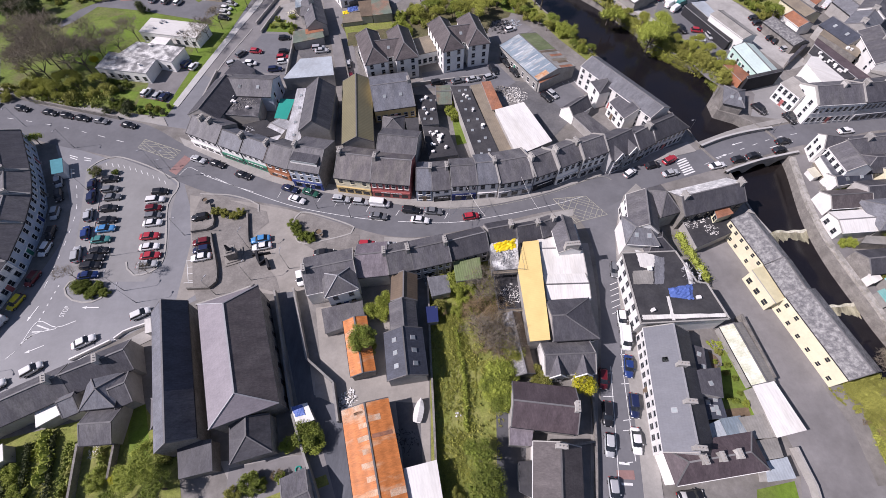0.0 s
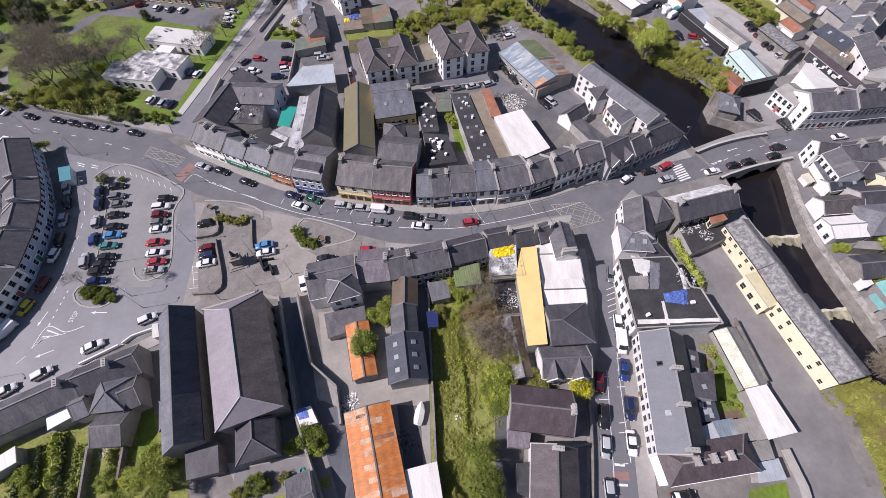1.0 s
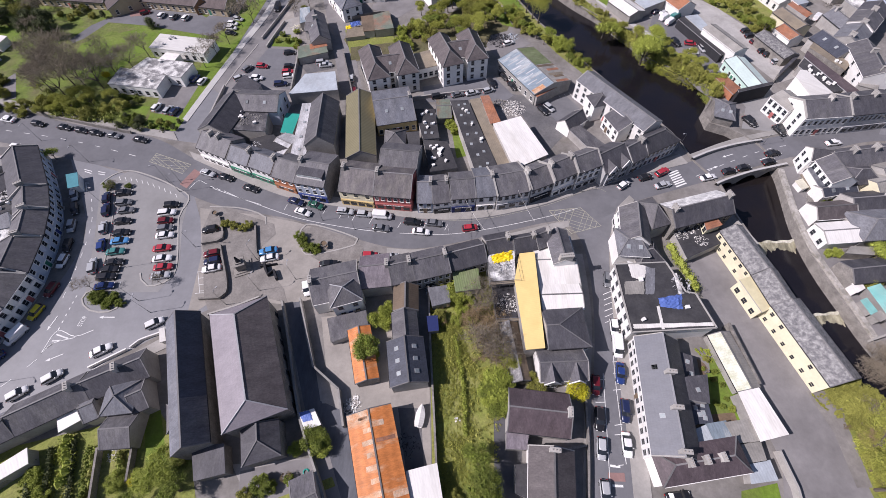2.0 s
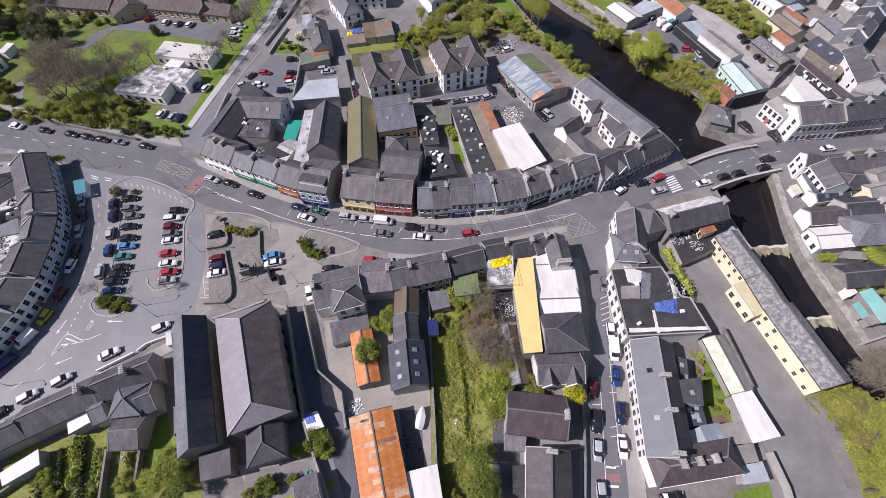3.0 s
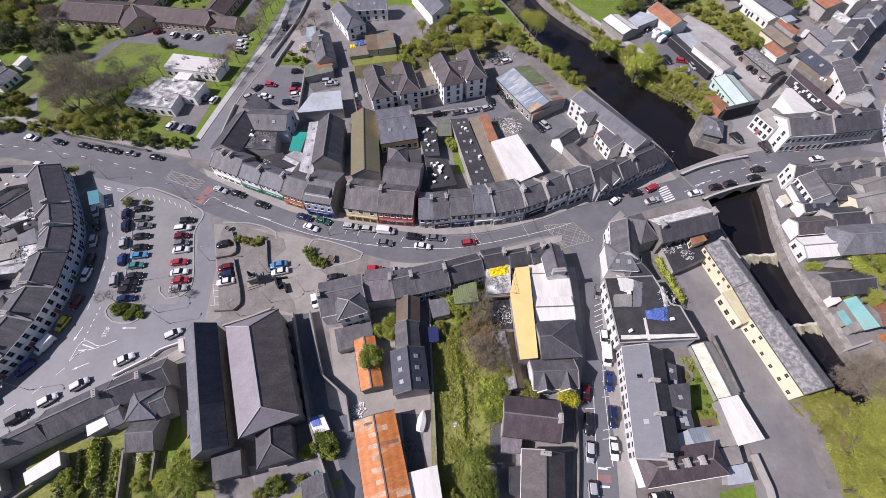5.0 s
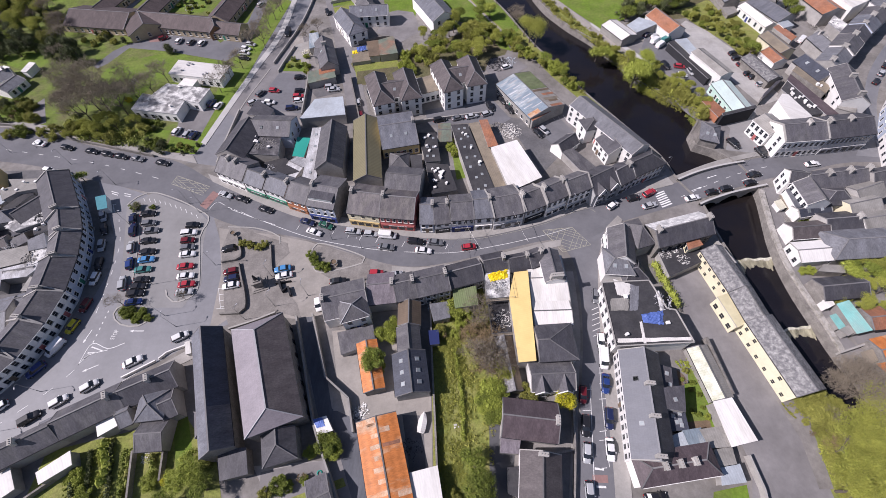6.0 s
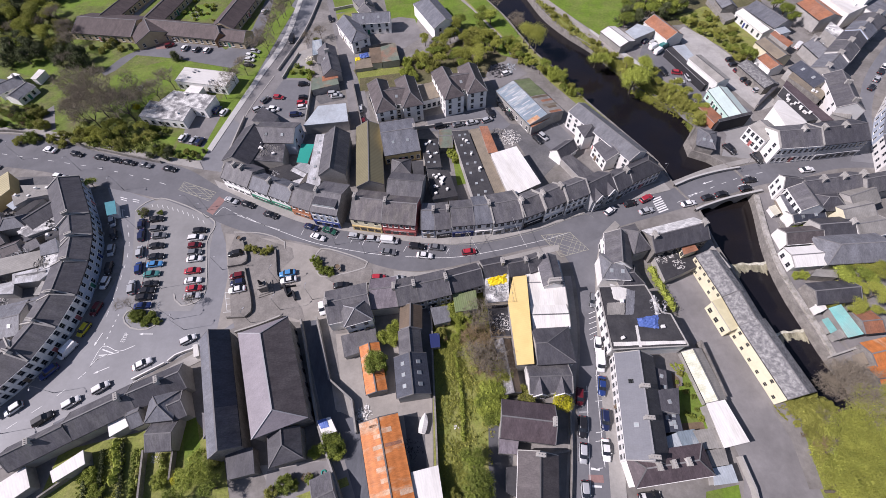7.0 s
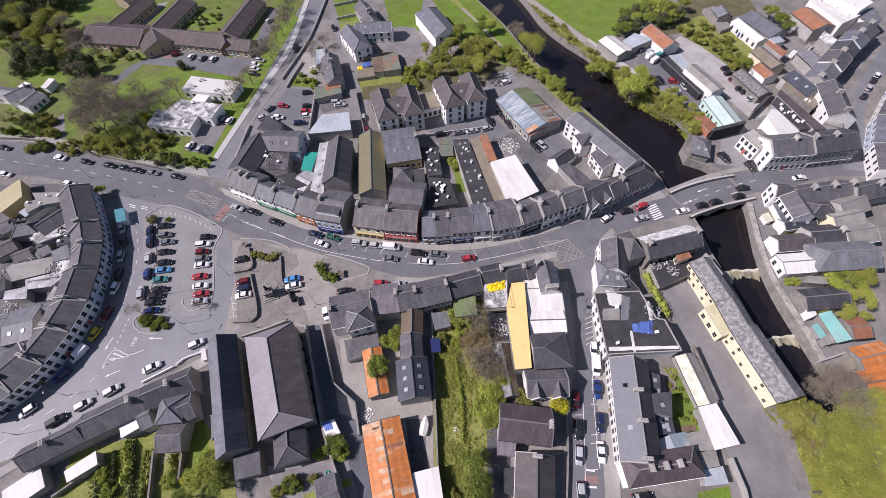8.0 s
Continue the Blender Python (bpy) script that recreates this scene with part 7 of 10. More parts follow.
flat_block(((38.4, 45.8), (49.7, 46.1), (51.7, 38.9), (53.6, 38.5), (55.4, 30.9), (38.3, 30.2)), 5.4, roof='felt', wall='white', win=(5, 6, 2), parapet='kerb', units=3)
house(58.6, 25.0, -81.0, 11.8, 4.4, 2.3, 3.2, wall='block', roof='cream_moss', roof2='stone_sheet')

# east bank
house(110.8, 78.5, 7.7, 18.6, 6.4, 4.4, 7.0, wall='render', roof='slate', chim=(0.3, 0.65, 0.98), front=(8, 2))
house(126.9, 79.3, 11.5, 15.2, 5.9, 4.4, 7.0, wall='render', roof='slate', chim=(0.5,))
house(68.8, 156.7, -63.0, 12.1, 7.0, 3.0, 4.0, wall='block', roof='white_sheet')
flat_block(((72.4, 159.2), (78.1, 164.2), (84.7, 160.0), (74.7, 154.1)), 3.4, roof='pale_sheet')
house(87.6, 160.8, -66.9, 14.1, 7.5, 3.4, 5.4, wall='white', roof='rust')
flat_block(((85.0, 147.5), (88.5, 149.4), (95.5, 127.9), (92.3, 126.0)), 3.0, roof='felt', wall='black')
flat_block(((87.7, 148.5), (92.3, 149.3), (93.9, 140.1), (90.8, 138.0)), 3.4, roof='pale_sheet')
house(94.7, 131.9, -68.8, 15.2, 5.0, 5.2, 5.9, wall='white', roof='stone_sheet', front=(5, 1), right=(1, 1))
house(96.5, 115.5, -80.9, 15.2, 6.5, 3.6, 4.6, wall='mint', roof='mint_sheet', front=(5, 1), left=(1, 1))
flat_block(((89.3, 106.1), (100.8, 109.4), (100.8, 108.3), (89.2, 104.9)), 4.8, roof='felt', wall='black', label='dark grey painted end wall of a mint workshop')
flat_block(((86.8, 114.8), (90.0, 116.6), (92.6, 109.7), (89.3, 106.8)), 2.6, roof='rust', wall='brick')
flat_block(((107.5, 109.8), (110.1, 112.8), (111.8, 112.5), (114.4, 102.0), (107.6, 100.6)), 6.2, roof='white_sheet', wall='white')
house(107.6, 95.9, 4.0, 13.5, 9.0, 6.6, 9.0, wall='white', roof='slate', party=1, front=(8, 2), left=(2, 3), chim=(0.6,))
house(121.6, 97.3, 7.1, 14.7, 9.0, 6.6, 9.0, wall='grey', roof='slate_dark', front=(10, 2), shop='grey', chim=(0.02, 0.5))
flat_block(((118.6, 123.9), (121.1, 126.9), (127.1, 106.4), (123.0, 106.1)), 3.2, roof='slate_purple', wall='render')
flat_block(((114.8, 119.3), (118.5, 123.3), (122.7, 107.3), (118.6, 106.4)), 3.0, roof='felt', units=11)
flat_block(((121.5, 127.6), (125.7, 131.8), (129.7, 118.6), (126.7, 115.5)), 4.2, roof='tan_sheet', wall='stone', units=2)
house(128.7, 128.0, -72.3, 12.0, 7.0, 4.4, 6.4, wall='render', roof='slate_navy', sky=2)
house(139.5, 142.6, -79.8, 10.5, 6.0, 4.0, 5.8, wall='render', roof='slate_grey', chim=(0.1,))
flat_block(((139.8, 150.2), (143.4, 154.1), (144.6, 148.0), (140.2, 143.2)), 3.4, roof='stone_sheet', units=3)
flat_block(((148.0, 156.4), (152.5, 161.2), (154.5, 154.4), (149.5, 149.5)), 4.0, roof='lead', units=2)
house(136.7, 131.9, 43.0, 12.5, 8.0, 5.6, 7.6, wall='render', roof='slate_grey', chim=(0.05, 0.95), front=(3, 2))
house(144.0, 138.9, 44.7, 10.2, 8.0, 6.2, 8.2, wall='white', roof='slate', chim=(0.95,), front=(3, 2))
house(151.9, 146.6, 43.6, 9.1, 8.0, 5.6, 7.6, wall='render', roof='slate_dark', chim=(0.95,), front=(3, 2))
house(157.3, 151.5, 42.0, 8.2, 8.0, 6.2, 8.2, wall='pale_blue', roof='slate_blue', chim=(0.95,), front=(3, 2))
house(164.4, 157.6, 38.4, 8.6, 8.0, 5.8, 7.8, wall='render', roof='slate', chim=(0.95,), front=(3, 2))
house(123.8, 145.1, -73.3, 11.8, 6.0, 3.6, 4.8, wall='cream', roof='tan_sheet')
flat_block(((126.6, 154.6), (129.7, 156.9), (132.5, 148.5), (129.4, 146.0)), 3.6, roof='rust')
house(120.2, 138.0, -73.9, 7.5, 5.5, 3.0, 4.2, wall='white', roof='rust')
house(124.8, 164.4, -73.3, 16.1, 5.0, 3.2, 4.2, wall='white', roof='white_sheet', front=(5, 1))
flat_block(((127.1, 166.5), (130.8, 169.0), (134.4, 155.3), (130.0, 153.8)), 4.0, roof='pale_sheet', wall='white')
house(130.4, 166.5, -68.5, 16.1, 9.0, 4.2, 6.2, wall='render', roof='slate_blue')
house(118.1, 177.1, -87.4, 6.8, 6.0, 3.6, 5.2, wall='stone', roof='slate_grey')
flat_block(((113.5, 184.3), (118.7, 186.1), (120.5, 170.3), (115.3, 167.5)), 1.6, roof='stone_sheet', wall='stone', label='roofless stone ruin with pale rubble floor')
house(150.6, 168.0, -77.2, 13.4, 10.0, 5.0, 6.6, wall='render', roof='rust')
flat_block(((152.8, 179.1), (161.9, 183.6), (166.8, 166.6), (157.2, 161.2)), 7.0, roof='white_sheet', wall='white', units=5)
flat_block(((158.6, 179.7), (169.4, 186.6), (173.2, 172.1), (165.5, 166.7)), 9.0, roof='white_sheet', wall='white', units=3)
flat_block(((166.3, 168.5), (175.8, 173.1), (175.5, 165.0), (167.9, 160.3)), 6.4, roof='slate_grey', wall='white')
house(112.8, 131.1, -72.7, 14.1, 5.5, 3.0, 4.2, wall='stone', roof='slate_moss')
flat_block(((106.6, 115.0), (108.5, 117.8), (118.3, 127.0), (118.2, 125.5)), 2.6, roof='slate_dark', wall='stone')
house(132.9, 116.2, -102.8, 17.5, 8.0, 6.4, 8.6, wall='white', roof='slate', front=(3, 3), left=(3, 3), chim=(0.4, 0.95))
flat_block(((130.3, 114.3), (135.4, 111.5), (130.9, 105.4), (126.6, 107.8)), 4.4, roof='stone_sheet', wall='render')
house(101.7, 100.1, -69.5, 7.1, 7.0, 5.2, 6.4, wall='white', roof='stone_sheet', front=(4, 2), back=(2, 1))
house(84.2, 99.7, -22.4, 5.3, 8.0, 2.8, 4.4, wall='stone', roof='slate_grey', hip=(3, 3), sky=2)
house(138.5, 89.9, 67.7, 12.0, 9.0, 5.2, 7.4, wall='white', roof='slate', back=(4, 2))
house(144.6, 101.5, 57.8, 14.3, 9.0, 5.2, 7.4, wall='pale_blue', roof='slate_blue', back=(4, 2), chim=(0.02,))
house(154.1, 113.8, 48.1, 16.9, 9.0, 5.2, 7.4, wall='white', roof='slate', back=(4, 2), chim=(0.02,))
house(165.1, 125.7, 46.1, 15.6, 9.0, 5.2, 7.4, wall='pale_blue', roof='slate', back=(4, 2), chim=(0.02,))
house(101.0, 72.5, -85.8, 8.0, 6.0, 5.6, 7.6, wall='white', roof='slate', front=(4, 2))
house(99.8, 78.6, -11.4, 5.1, 5.0, 5.2, 7.0, wall='white', roof='slate_dark', left=(2, 2), front=(2, 2))
flat_block(((96.7, 75.3), (100.3, 76.8), (100.9, 69.4), (96.6, 67.9)), 3.4, roof='slate_blue', wall='white')
house(101.3, 69.0, 10.2, 9.8, 3.6, 2.8, 3.8, wall='white', roof='slate_navy', sky=3)
house(108.5, 72.6, 1.0, 8.2, 6.0, 3.8, 5.8, wall='render', roof='slate_dark', hip=(3, 3))
house(117.6, 74.3, 18.3, 9.1, 7.0, 3.8, 5.6, wall='render', roof='stone_sheet', left=(1, 1))
house(113.9, 69.4, 12.5, 9.5, 7.0, 3.6, 5.4, wall='cream', roof='stone_sheet', left=(2, 1))
house(96.6, 62.0, 3.9, 10.3, 5.0, 3.0, 4.6, wall='white', face='render', roof='slate_brown')
house(105.9, 64.1, 4.1, 9.9, 6.0, 3.4, 5.2, wall='render', roof='slate_dark', left=(1, 2), chim=(0.95,))
house(115.2, 64.5, 9.4, 9.2, 6.5, 3.4, 5.0, wall='white', roof='stone_sheet', left=(1, 1))
house(95.3, 55.4, 3.9, 9.8, 5.5, 3.0, 3.9, wall='white', roof='white_sheet', left=(2, 1))
house(107.3, 57.2, 2.7, 17.1, 8.5, 3.6, 5.8, wall='render', roof='slate_grey', hip=(4, 0))
flat_block(((94.2, 49.8), (96.4, 51.6), (101.3, 51.3), (100.4, 49.2)), 2.4, roof='stone_sheet', wall='stone')
flat_block(((99.1, 60.3), (100.7, 60.9), (101.2, 57.1), (99.6, 56.3)), 2.8, roof='white_sheet')
house(97.0, 45.0, 4.8, 11.5, 5.5, 2.8, 4.4, wall='stone', roof='slate_dark')
flat_block(((91.5, 41.8), (93.5, 42.5), (93.5, 40.7), (91.6, 39.8)), 2.4, roof='white_sheet', wall='white')
flat_block(((93.9, 40.5), (97.1, 41.4), (98.5, 34.1), (94.7, 33.3)), 2.8, roof='teal_sheet', wall='block')
flat_block(((91.2, 37.7), (92.7, 38.2), (93.2, 35.3), (91.6, 34.6)), 2.4, roof='teal_sheet', wall='block')
flat_block(((91.9, 34.5), (94.1, 35.3), (94.9, 33.8), (92.9, 33.0)), 2.2, roof='stone_sheet', wall='block')
house(101.3, 36.9, 5.0, 5.0, 5.0, 2.8, 3.8, wall='stone', roof='rust')
house(101.3, 29.8, 11.5, 9.0, 5.4, 2.8, 3.8, wall='stone', roof='rust_big')
house(99.2, 23.8, 8.1, 8.0, 5.4, 2.8, 3.8, wall='stone', roof='rust_big')
flat_block(((93.9, 28.9), (96.7, 29.7), (96.4, 27.2), (93.5, 26.2)), 2.2, roof='tan_sheet', wall='stone')
flat_block(((97.5, 75.2), (98.4, 75.5), (98.3, 68.7), (97.1, 68.3)), 1.6, roof='rust', wall='brick')
flat_block(((96.2, 75.0), (97.4, 75.3), (97.5, 69.4), (96.4, 68.9)), 1.2, roof='tan_sheet', wall='stone')
flat_block(((93.5, 72.6), (95.5, 73.3), (95.8, 70.6), (93.9, 69.9)), 1.6, roof='cream_sheet', wall='white')
ground_patch(((98.2, 67.5), (103.9, 67.9), (103.4, 66.4), (97.6, 66.1)), material='grass', z=0.0582)
heap(97.0, 59.7, 2.6, 0.7, 'stone_sheet', 60, 0.45, aspect=0.4, label='crates and scrap behind a workshop')
heap(96.1, 67.6, 1.6, 0.5, 'stone_sheet', 30, 0.45, label='crates and building materials beside a quay')
heap(101.2, 60.9, 1.2, 0.6, 'white_sheet', 20, 0.5, label='pale boxes behind a workshop')
heap(92.8, 45.7, 1.8, 0.5, 'kerb', 30, 0.5, label='pale stones heaped in a yard')

# yards and roofs behind the curved terrace
flat_block(((-141.5, 83.6), (-137.3, 90.3), (-132.8, 83.1), (-135.8, 76.9)), 4.0, roof='ochre_sheet', wall='yellow')
flat_block(((-130.5, 84.8), (-118.1, 84.9), (-115.9, 81.9), (-125.6, 79.7)), 3.6, roof='stone_sheet', units=3)
flat_block(((-131.7, 77.8), (-128.8, 82.4), (-126.4, 80.5), (-128.7, 76.0)), 2.8, roof='pale_sheet')
flat_block(((-128.0, 74.9), (-124.1, 81.0), (-121.8, 80.1), (-125.2, 73.6)), 2.4, roof='felt')
house(-117.5, 74.2, 50.9, 10.2, 6.5, 3.5, 5.3, wall='render', roof='slate_dark')
flat_block(((-121.7, 66.8), (-122.0, 69.6), (-114.1, 74.5), (-110.9, 70.0)), 3.2, roof='lead')
house(-125.4, 71.1, 12.4, 6.9, 4.6, 3.3, 5.0, wall='render', roof='slate_blue', hip=(2, 2))
house(-129.4, 64.7, 40.3, 6.0, 5.1, 2.3, 3.7, wall='render', roof='slate_brown')
flat_block(((-124.0, 60.7), (-123.1, 64.6), (-120.2, 63.0), (-121.1, 59.2)), 2.4, roof='felt')
flat_block(((-119.7, 63.3), (-116.9, 65.6), (-114.3, 63.2), (-116.8, 61.0)), 2.4, roof='slate')
flat_block(((-112.9, 62.5), (-109.7, 64.7), (-106.7, 60.3), (-110.9, 59.2)), 3.6, roof='slate_grey')
flat_block(((-123.5, 57.1), (-122.9, 58.4), (-112.8, 61.0), (-109.4, 56.3), (-119.7, 53.3)), 3.2, roof='stone_sheet', wall='stone')
house(-122.3, 62.4, 27.6, 4.6, 4.5, 2.2, 3.5, wall='render', roof='slate_brown')
flat_block(((-110.5, 59.6), (-106.5, 60.3), (-104.6, 56.9), (-108.5, 55.2)), 3.2, roof='lead', wall='block')
flat_block(((-121.7, 67.7), (-116.4, 70.1), (-114.4, 67.6), (-119.5, 64.9)), 2.4, roof='slate_dark', wall='stone')
flat_block(((-135.0, 73.0), (-132.2, 74.3), (-129.7, 71.7), (-132.1, 69.3)), 2.88, roof='slate_dark', wall='stone')
flat_block(((-119.4, 47.9), (-120.3, 50.3), (-115.0, 51.6), (-113.4, 48.0)), 2.8, roof='stained_sheet')
house(-111.2, 53.7, 11.0, 7.6, 3.1, 2.3, 3.2, wall='render', roof='lead')
flat_block(((-109.2, 55.3), (-110.8, 59.7), (-106.8, 60.6), (-103.9, 56.3)), 3.04, roof='stained_sheet')
flat_block(((-107.5, 47.6), (-107.2, 51.5), (-104.7, 50.9), (-103.5, 47.5)), 2.8, roof='stone_sheet')
house(-110.8, 43.7, 19.1, 14.8, 2.9, 2.7, 3.5, wall='render', roof='slate_grey')
house(-109.9, 40.2, 15.1, 7.7, 9.4, 3.3, 4.6, wall='render', roof='slate_grey', sky=2)
flat_block(((-127.3, 53.4), (-123.6, 54.8), (-121.5, 51.2), (-124.8, 49.2)), 2.4, roof='felt', units=3)
flat_block(((-114.8, 67.3), (-111.3, 69.2), (-109.9, 67.0), (-113.4, 65.1)), 2.56, roof='felt', units=2)
house(-135.3, 72.5, 29.1, 6.1, 5.0, 2.1, 3.5, wall='render', roof='slate')
house(-110.7, 30.0, 27.0, 6.9, 6.3, 2.9, 4.6, wall='render', roof='slate_grey')
flat_block(((-122.3, 67.5), (-114.4, 74.5), (-110.8, 69.7), (-118.6, 65.7)), 3.4, roof='lead', wall='block')
flat_block(((-131.3, 81.0), (-127.7, 82.2), (-123.9, 81.4), (-128.3, 77.0)), 3.4, roof='stone_sheet', units=2)
flat_block(((-116.3, 53.8), (-110.2, 55.4), (-107.3, 60.4), (-105.0, 56.5), (-108.1, 51.7), (-114.6, 50.8)), 3.0, roof='stained_sheet', wall='block')
flat_block(((-102.3, 78.3), (-99.6, 79.0), (-97.1, 74.3), (-99.6, 73.7)), 2.3, roof='shelter_blue_shaded', wall='white', label='white walled shelter with a flat blue-green roof')

# houses west of the park trees
house(-170.3, 136.7, -13.3, 12.0, 6, 2.8, 4.2, front=(3, 1), wall='white', roof='slate_grey')
house(-163.5, 135.8, 45.7, 9.1, 6, 2.8, 4.4, front=(2, 2), chim=(0.9,), wall='white', roof='slate_grey')
house(-157.2, 131.9, 71.9, 8.1, 6, 2.6, 3.8, front=(2, 1), wall='white', roof='slate_grey')
flat_block(((-158.6, 128.7), (-156.7, 136.8), (-153.8, 135.4), (-155.5, 127.5)), 2.8, roof='slate_grey')
flat_block(((-157.5, 139.9), (-157.2, 145.3), (-154.5, 144.6), (-155.1, 139.2)), 2.6, roof='white_sheet', wall='white')
flat_block(((-166.4, 140.0), (-165.3, 142.8), (-162.5, 141.7), (-163.6, 138.9)), 3.0, roof='white_sheet')

# cars in the car park
car(-89.6, 71.6, 108, 'navy', 'hatchback')
car(-88.0, 67.6, 108, 'navy', 'estate')
car(-86.3, 61.8, 108, 'silver', 'hatchback')
car(-84.6, 56.5, 108, 'blue', 'hatchback')
car(-84.1, 50.5, 108, 'silver', 'estate')
car(-85.7, 73.2, 7, 'black', 'saloon')
car(-84.2, 69.8, 7, 'grey', 'hatchback')
car(-82.7, 67.2, 7, 'grey', 'saloon')
car(-82.1, 63.7, 7, 'black', 'saloon')
car(-81.0, 60.1, 7, 'black', 'saloon')
car(-80.4, 57.6, 7, 'lightblue', 'saloon')
car(-80.2, 54.5, 7, 'teal', 'saloon')
car(-79.3, 51.4, 7, 'black', 'saloon')
car(-79.6, 49.4, 7, 'black', 'saloon')
car(-79.4, 47.4, 7, 'black', 'estate')
car(-79.0, 45.0, 7, 'blue', 'saloon')
car(-71.2, 68.8, 7, 'black', 'hatchback')
car(-71.5, 66.2, 7, 'white', 'estate')
car(-71.0, 63.6, 7, 'darkred', 'hatchback')
car(-70.3, 61.3, 7, 'grey', 'hatchback')
car(-69.7, 59.1, 7, 'white', 'saloon')
car(-69.0, 55.3, 7, 'red', 'saloon')
car(-68.0, 52.3, 7, 'white', 'saloon')
car(-66.9, 49.9, 7, 'red', 'saloon')
car(-66.8, 47.6, 7, 'silver', 'saloon')

# cars on the square
car(-58.8, 60.7, -167, 'black', 'hatchback')
car(-56.3, 53.5, -168, 'darkred', 'hatchback')
car(-55.6, 51.4, -168, 'navy', 'hatchback')
car(-55.2, 49.3, -168, 'white', 'saloon')
car(-42.6, 54.0, -168, 'lightblue', 'saloon')
car(-41.9, 52.0, -168, 'white', 'saloon')
car(-27.3, 50.1, 5, 'black', 'saloon')
car(-17.6, 52.3, -1, 'red', 'hatchback')
car(-12.6, 51.7, 12, 'silver', 'hatchback')
car(-31.6, 43.6, -73, 'white', 'hatchback')

# cars before the curved terrace
car(-98.7, 72.5, -63, 'silver', 'hatchback')
car(-96.5, 67.9, -63, 'black', 'hatchback')
car(-94.8, 62.4, -76, 'silver', 'hatchback')
car(-93.0, 56.5, -81, 'black', 'hatchback')
car(-92.1, 52.0, -92, 'white', 'hatchback')
car(-91.1, 44.3, -101, 'darkred', 'hatchback')
car(-91.8, 38.6, -107, 'yellow', 'hatchback')
car(-93.3, 33.2, -118, 'white', 'van')
car(-95.4, 27.9, -130, 'blue', 'estate')
car(-99.4, 19.5, -137, 'white', 'hatchback')
car(-63.9, 35.6, 31, 'white', 'hatchback')
car(-73.2, 29.6, 31, 'white', 'saloon')
car(-81.0, 24.1, 37, 'white', 'hatchback')
car(-86.5, 20.8, 37, 'white', 'hatchback')
car(-91.3, 17.3, 37, 'black', 'estate')

# cars along the main street
car(-156.1, 108.8, -14, 'black', 'saloon')
car(-133.1, 103.5, -14, 'white', 'saloon')
car(-122.8, 101.0, -14, 'black', 'hatchback')
car(-113.9, 99.2, -14, 'black', 'saloon')
car(-108.0, 97.7, -14, 'black', 'hatchback')
car(-103.3, 96.6, -14, 'black', 'saloon')
car(-97.5, 95.4, -14, 'grey', 'saloon')
car(-88.7, 93.4, -14, 'black', 'saloon')
car(-123.9, 91.1, -13, 'white', 'hatchback')
car(-118.5, 89.7, -13, 'white', 'hatchback')
car(-148.3, 96.0, -13, 'white', 'hatchback')
car(-64.9, 79.8, -22, 'silver', 'saloon')
car(-59.4, 78.1, -22, 'black', 'saloon')
car(-51.5, 74.0, -22, 'black', 'saloon')
car(-38.5, 69.2, -22, 'navy', 'saloon')
car(-33.1, 67.9, -23, 'green', 'saloon')
car(-36.1, 65.7, -22, 'white', 'saloon')
car(-25.1, 65.7, -8, 'silver', 'estate')
car(-20.2, 64.8, -8, 'silver', 'hatchback')
car(-15.4, 64.1, -8, 'white', 'van')
car(-15.5, 60.3, -8, 'grey', 'saloon')
car(-7.6, 62.0, -8, 'black', 'estate')
car(-2.2, 61.6, -8, 'grey', 'saloon')
car(-5.4, 59.0, -8, 'white', 'saloon')
car(6.9, 59.9, 9, 'red', 'hatchback')
car(91.5, 97.0, -65, 'black', 'saloon')
car(99.2, 93.2, -87, 'black', 'hatchback')
car(78.2, 77.4, 12, 'black', 'hatchback')
car(82.7, 78.6, 12, 'black', 'hatchback')
car(90.5, 80.6, 13, 'black', 'hatchback')
car(92.8, 83.8, 10, 'black', 'saloon')
car(71.8, 75.3, 13, 'white', 'saloon')
car(58.9, 72.9, 16, 'silver', 'saloon')
car(60.1, 77.5, 29, 'red', 'estate')
car(55.0, 75.7, 16, 'black', 'hatchback')
car(48.5, 73.2, 37, 'white', 'hatchback')
car(111.7, 87.5, 7, 'white', 'saloon')
car(-133.3, 103.1, 166, 'white', 'saloon')

# cars in the east street
car(38.0, 44.7, -101, 'grey', 'hatchback')
car(36.9, 33.1, -96, 'white', 'hatchback')
car(36.6, 28.8, -97, 'white', 'van')
car(30.4, 20.9, -100, 'darkred', 'hatchback')
car(35.9, 23.2, -102, 'blue', 'saloon')
car(29.8, 14.5, -100, 'black', 'estate')
car(35.1, 15.9, -98, 'navy', 'estate')
car(34.0, 9.9, -96, 'white', 'saloon')
car(29.1, 9.3, -100, 'silver', 'hatchback')
car(28.3, 2.3, -94, 'silver', 'hatchback')
car(40.9, 1.4, 5, 'black', 'saloon')

# cars by the clinic, in yards and in far streets
car(82.6, 152.9, 38, 'white', 'van')
car(83.7, 150.0, 40, 'white', 'van')
car(83.2, 156.0, 41, 'silver', 'hatchback')
car(86.9, 153.4, 32, 'teal', 'van')
car(80.4, 157.2, 42, 'navy', 'hatchback')
car(86.9, 136.6, -14, 'red', 'hatchback')
car(90.0, 133.4, -83, 'silver', 'hatchback')
car(82.0, 137.3, -68, 'black', 'estate')
car(86.1, 131.5, -15, 'white', 'hatchback')
car(109.1, 143.7, 13, 'black', 'hatchback')
car(109.2, 140.5, 9, 'black', 'hatchback')
car(109.6, 137.1, 13, 'darkred', 'hatchback')
car(110.1, 131.5, 6, 'black', 'hatchback')
car(111.3, 129.5, 10, 'black', 'estate')
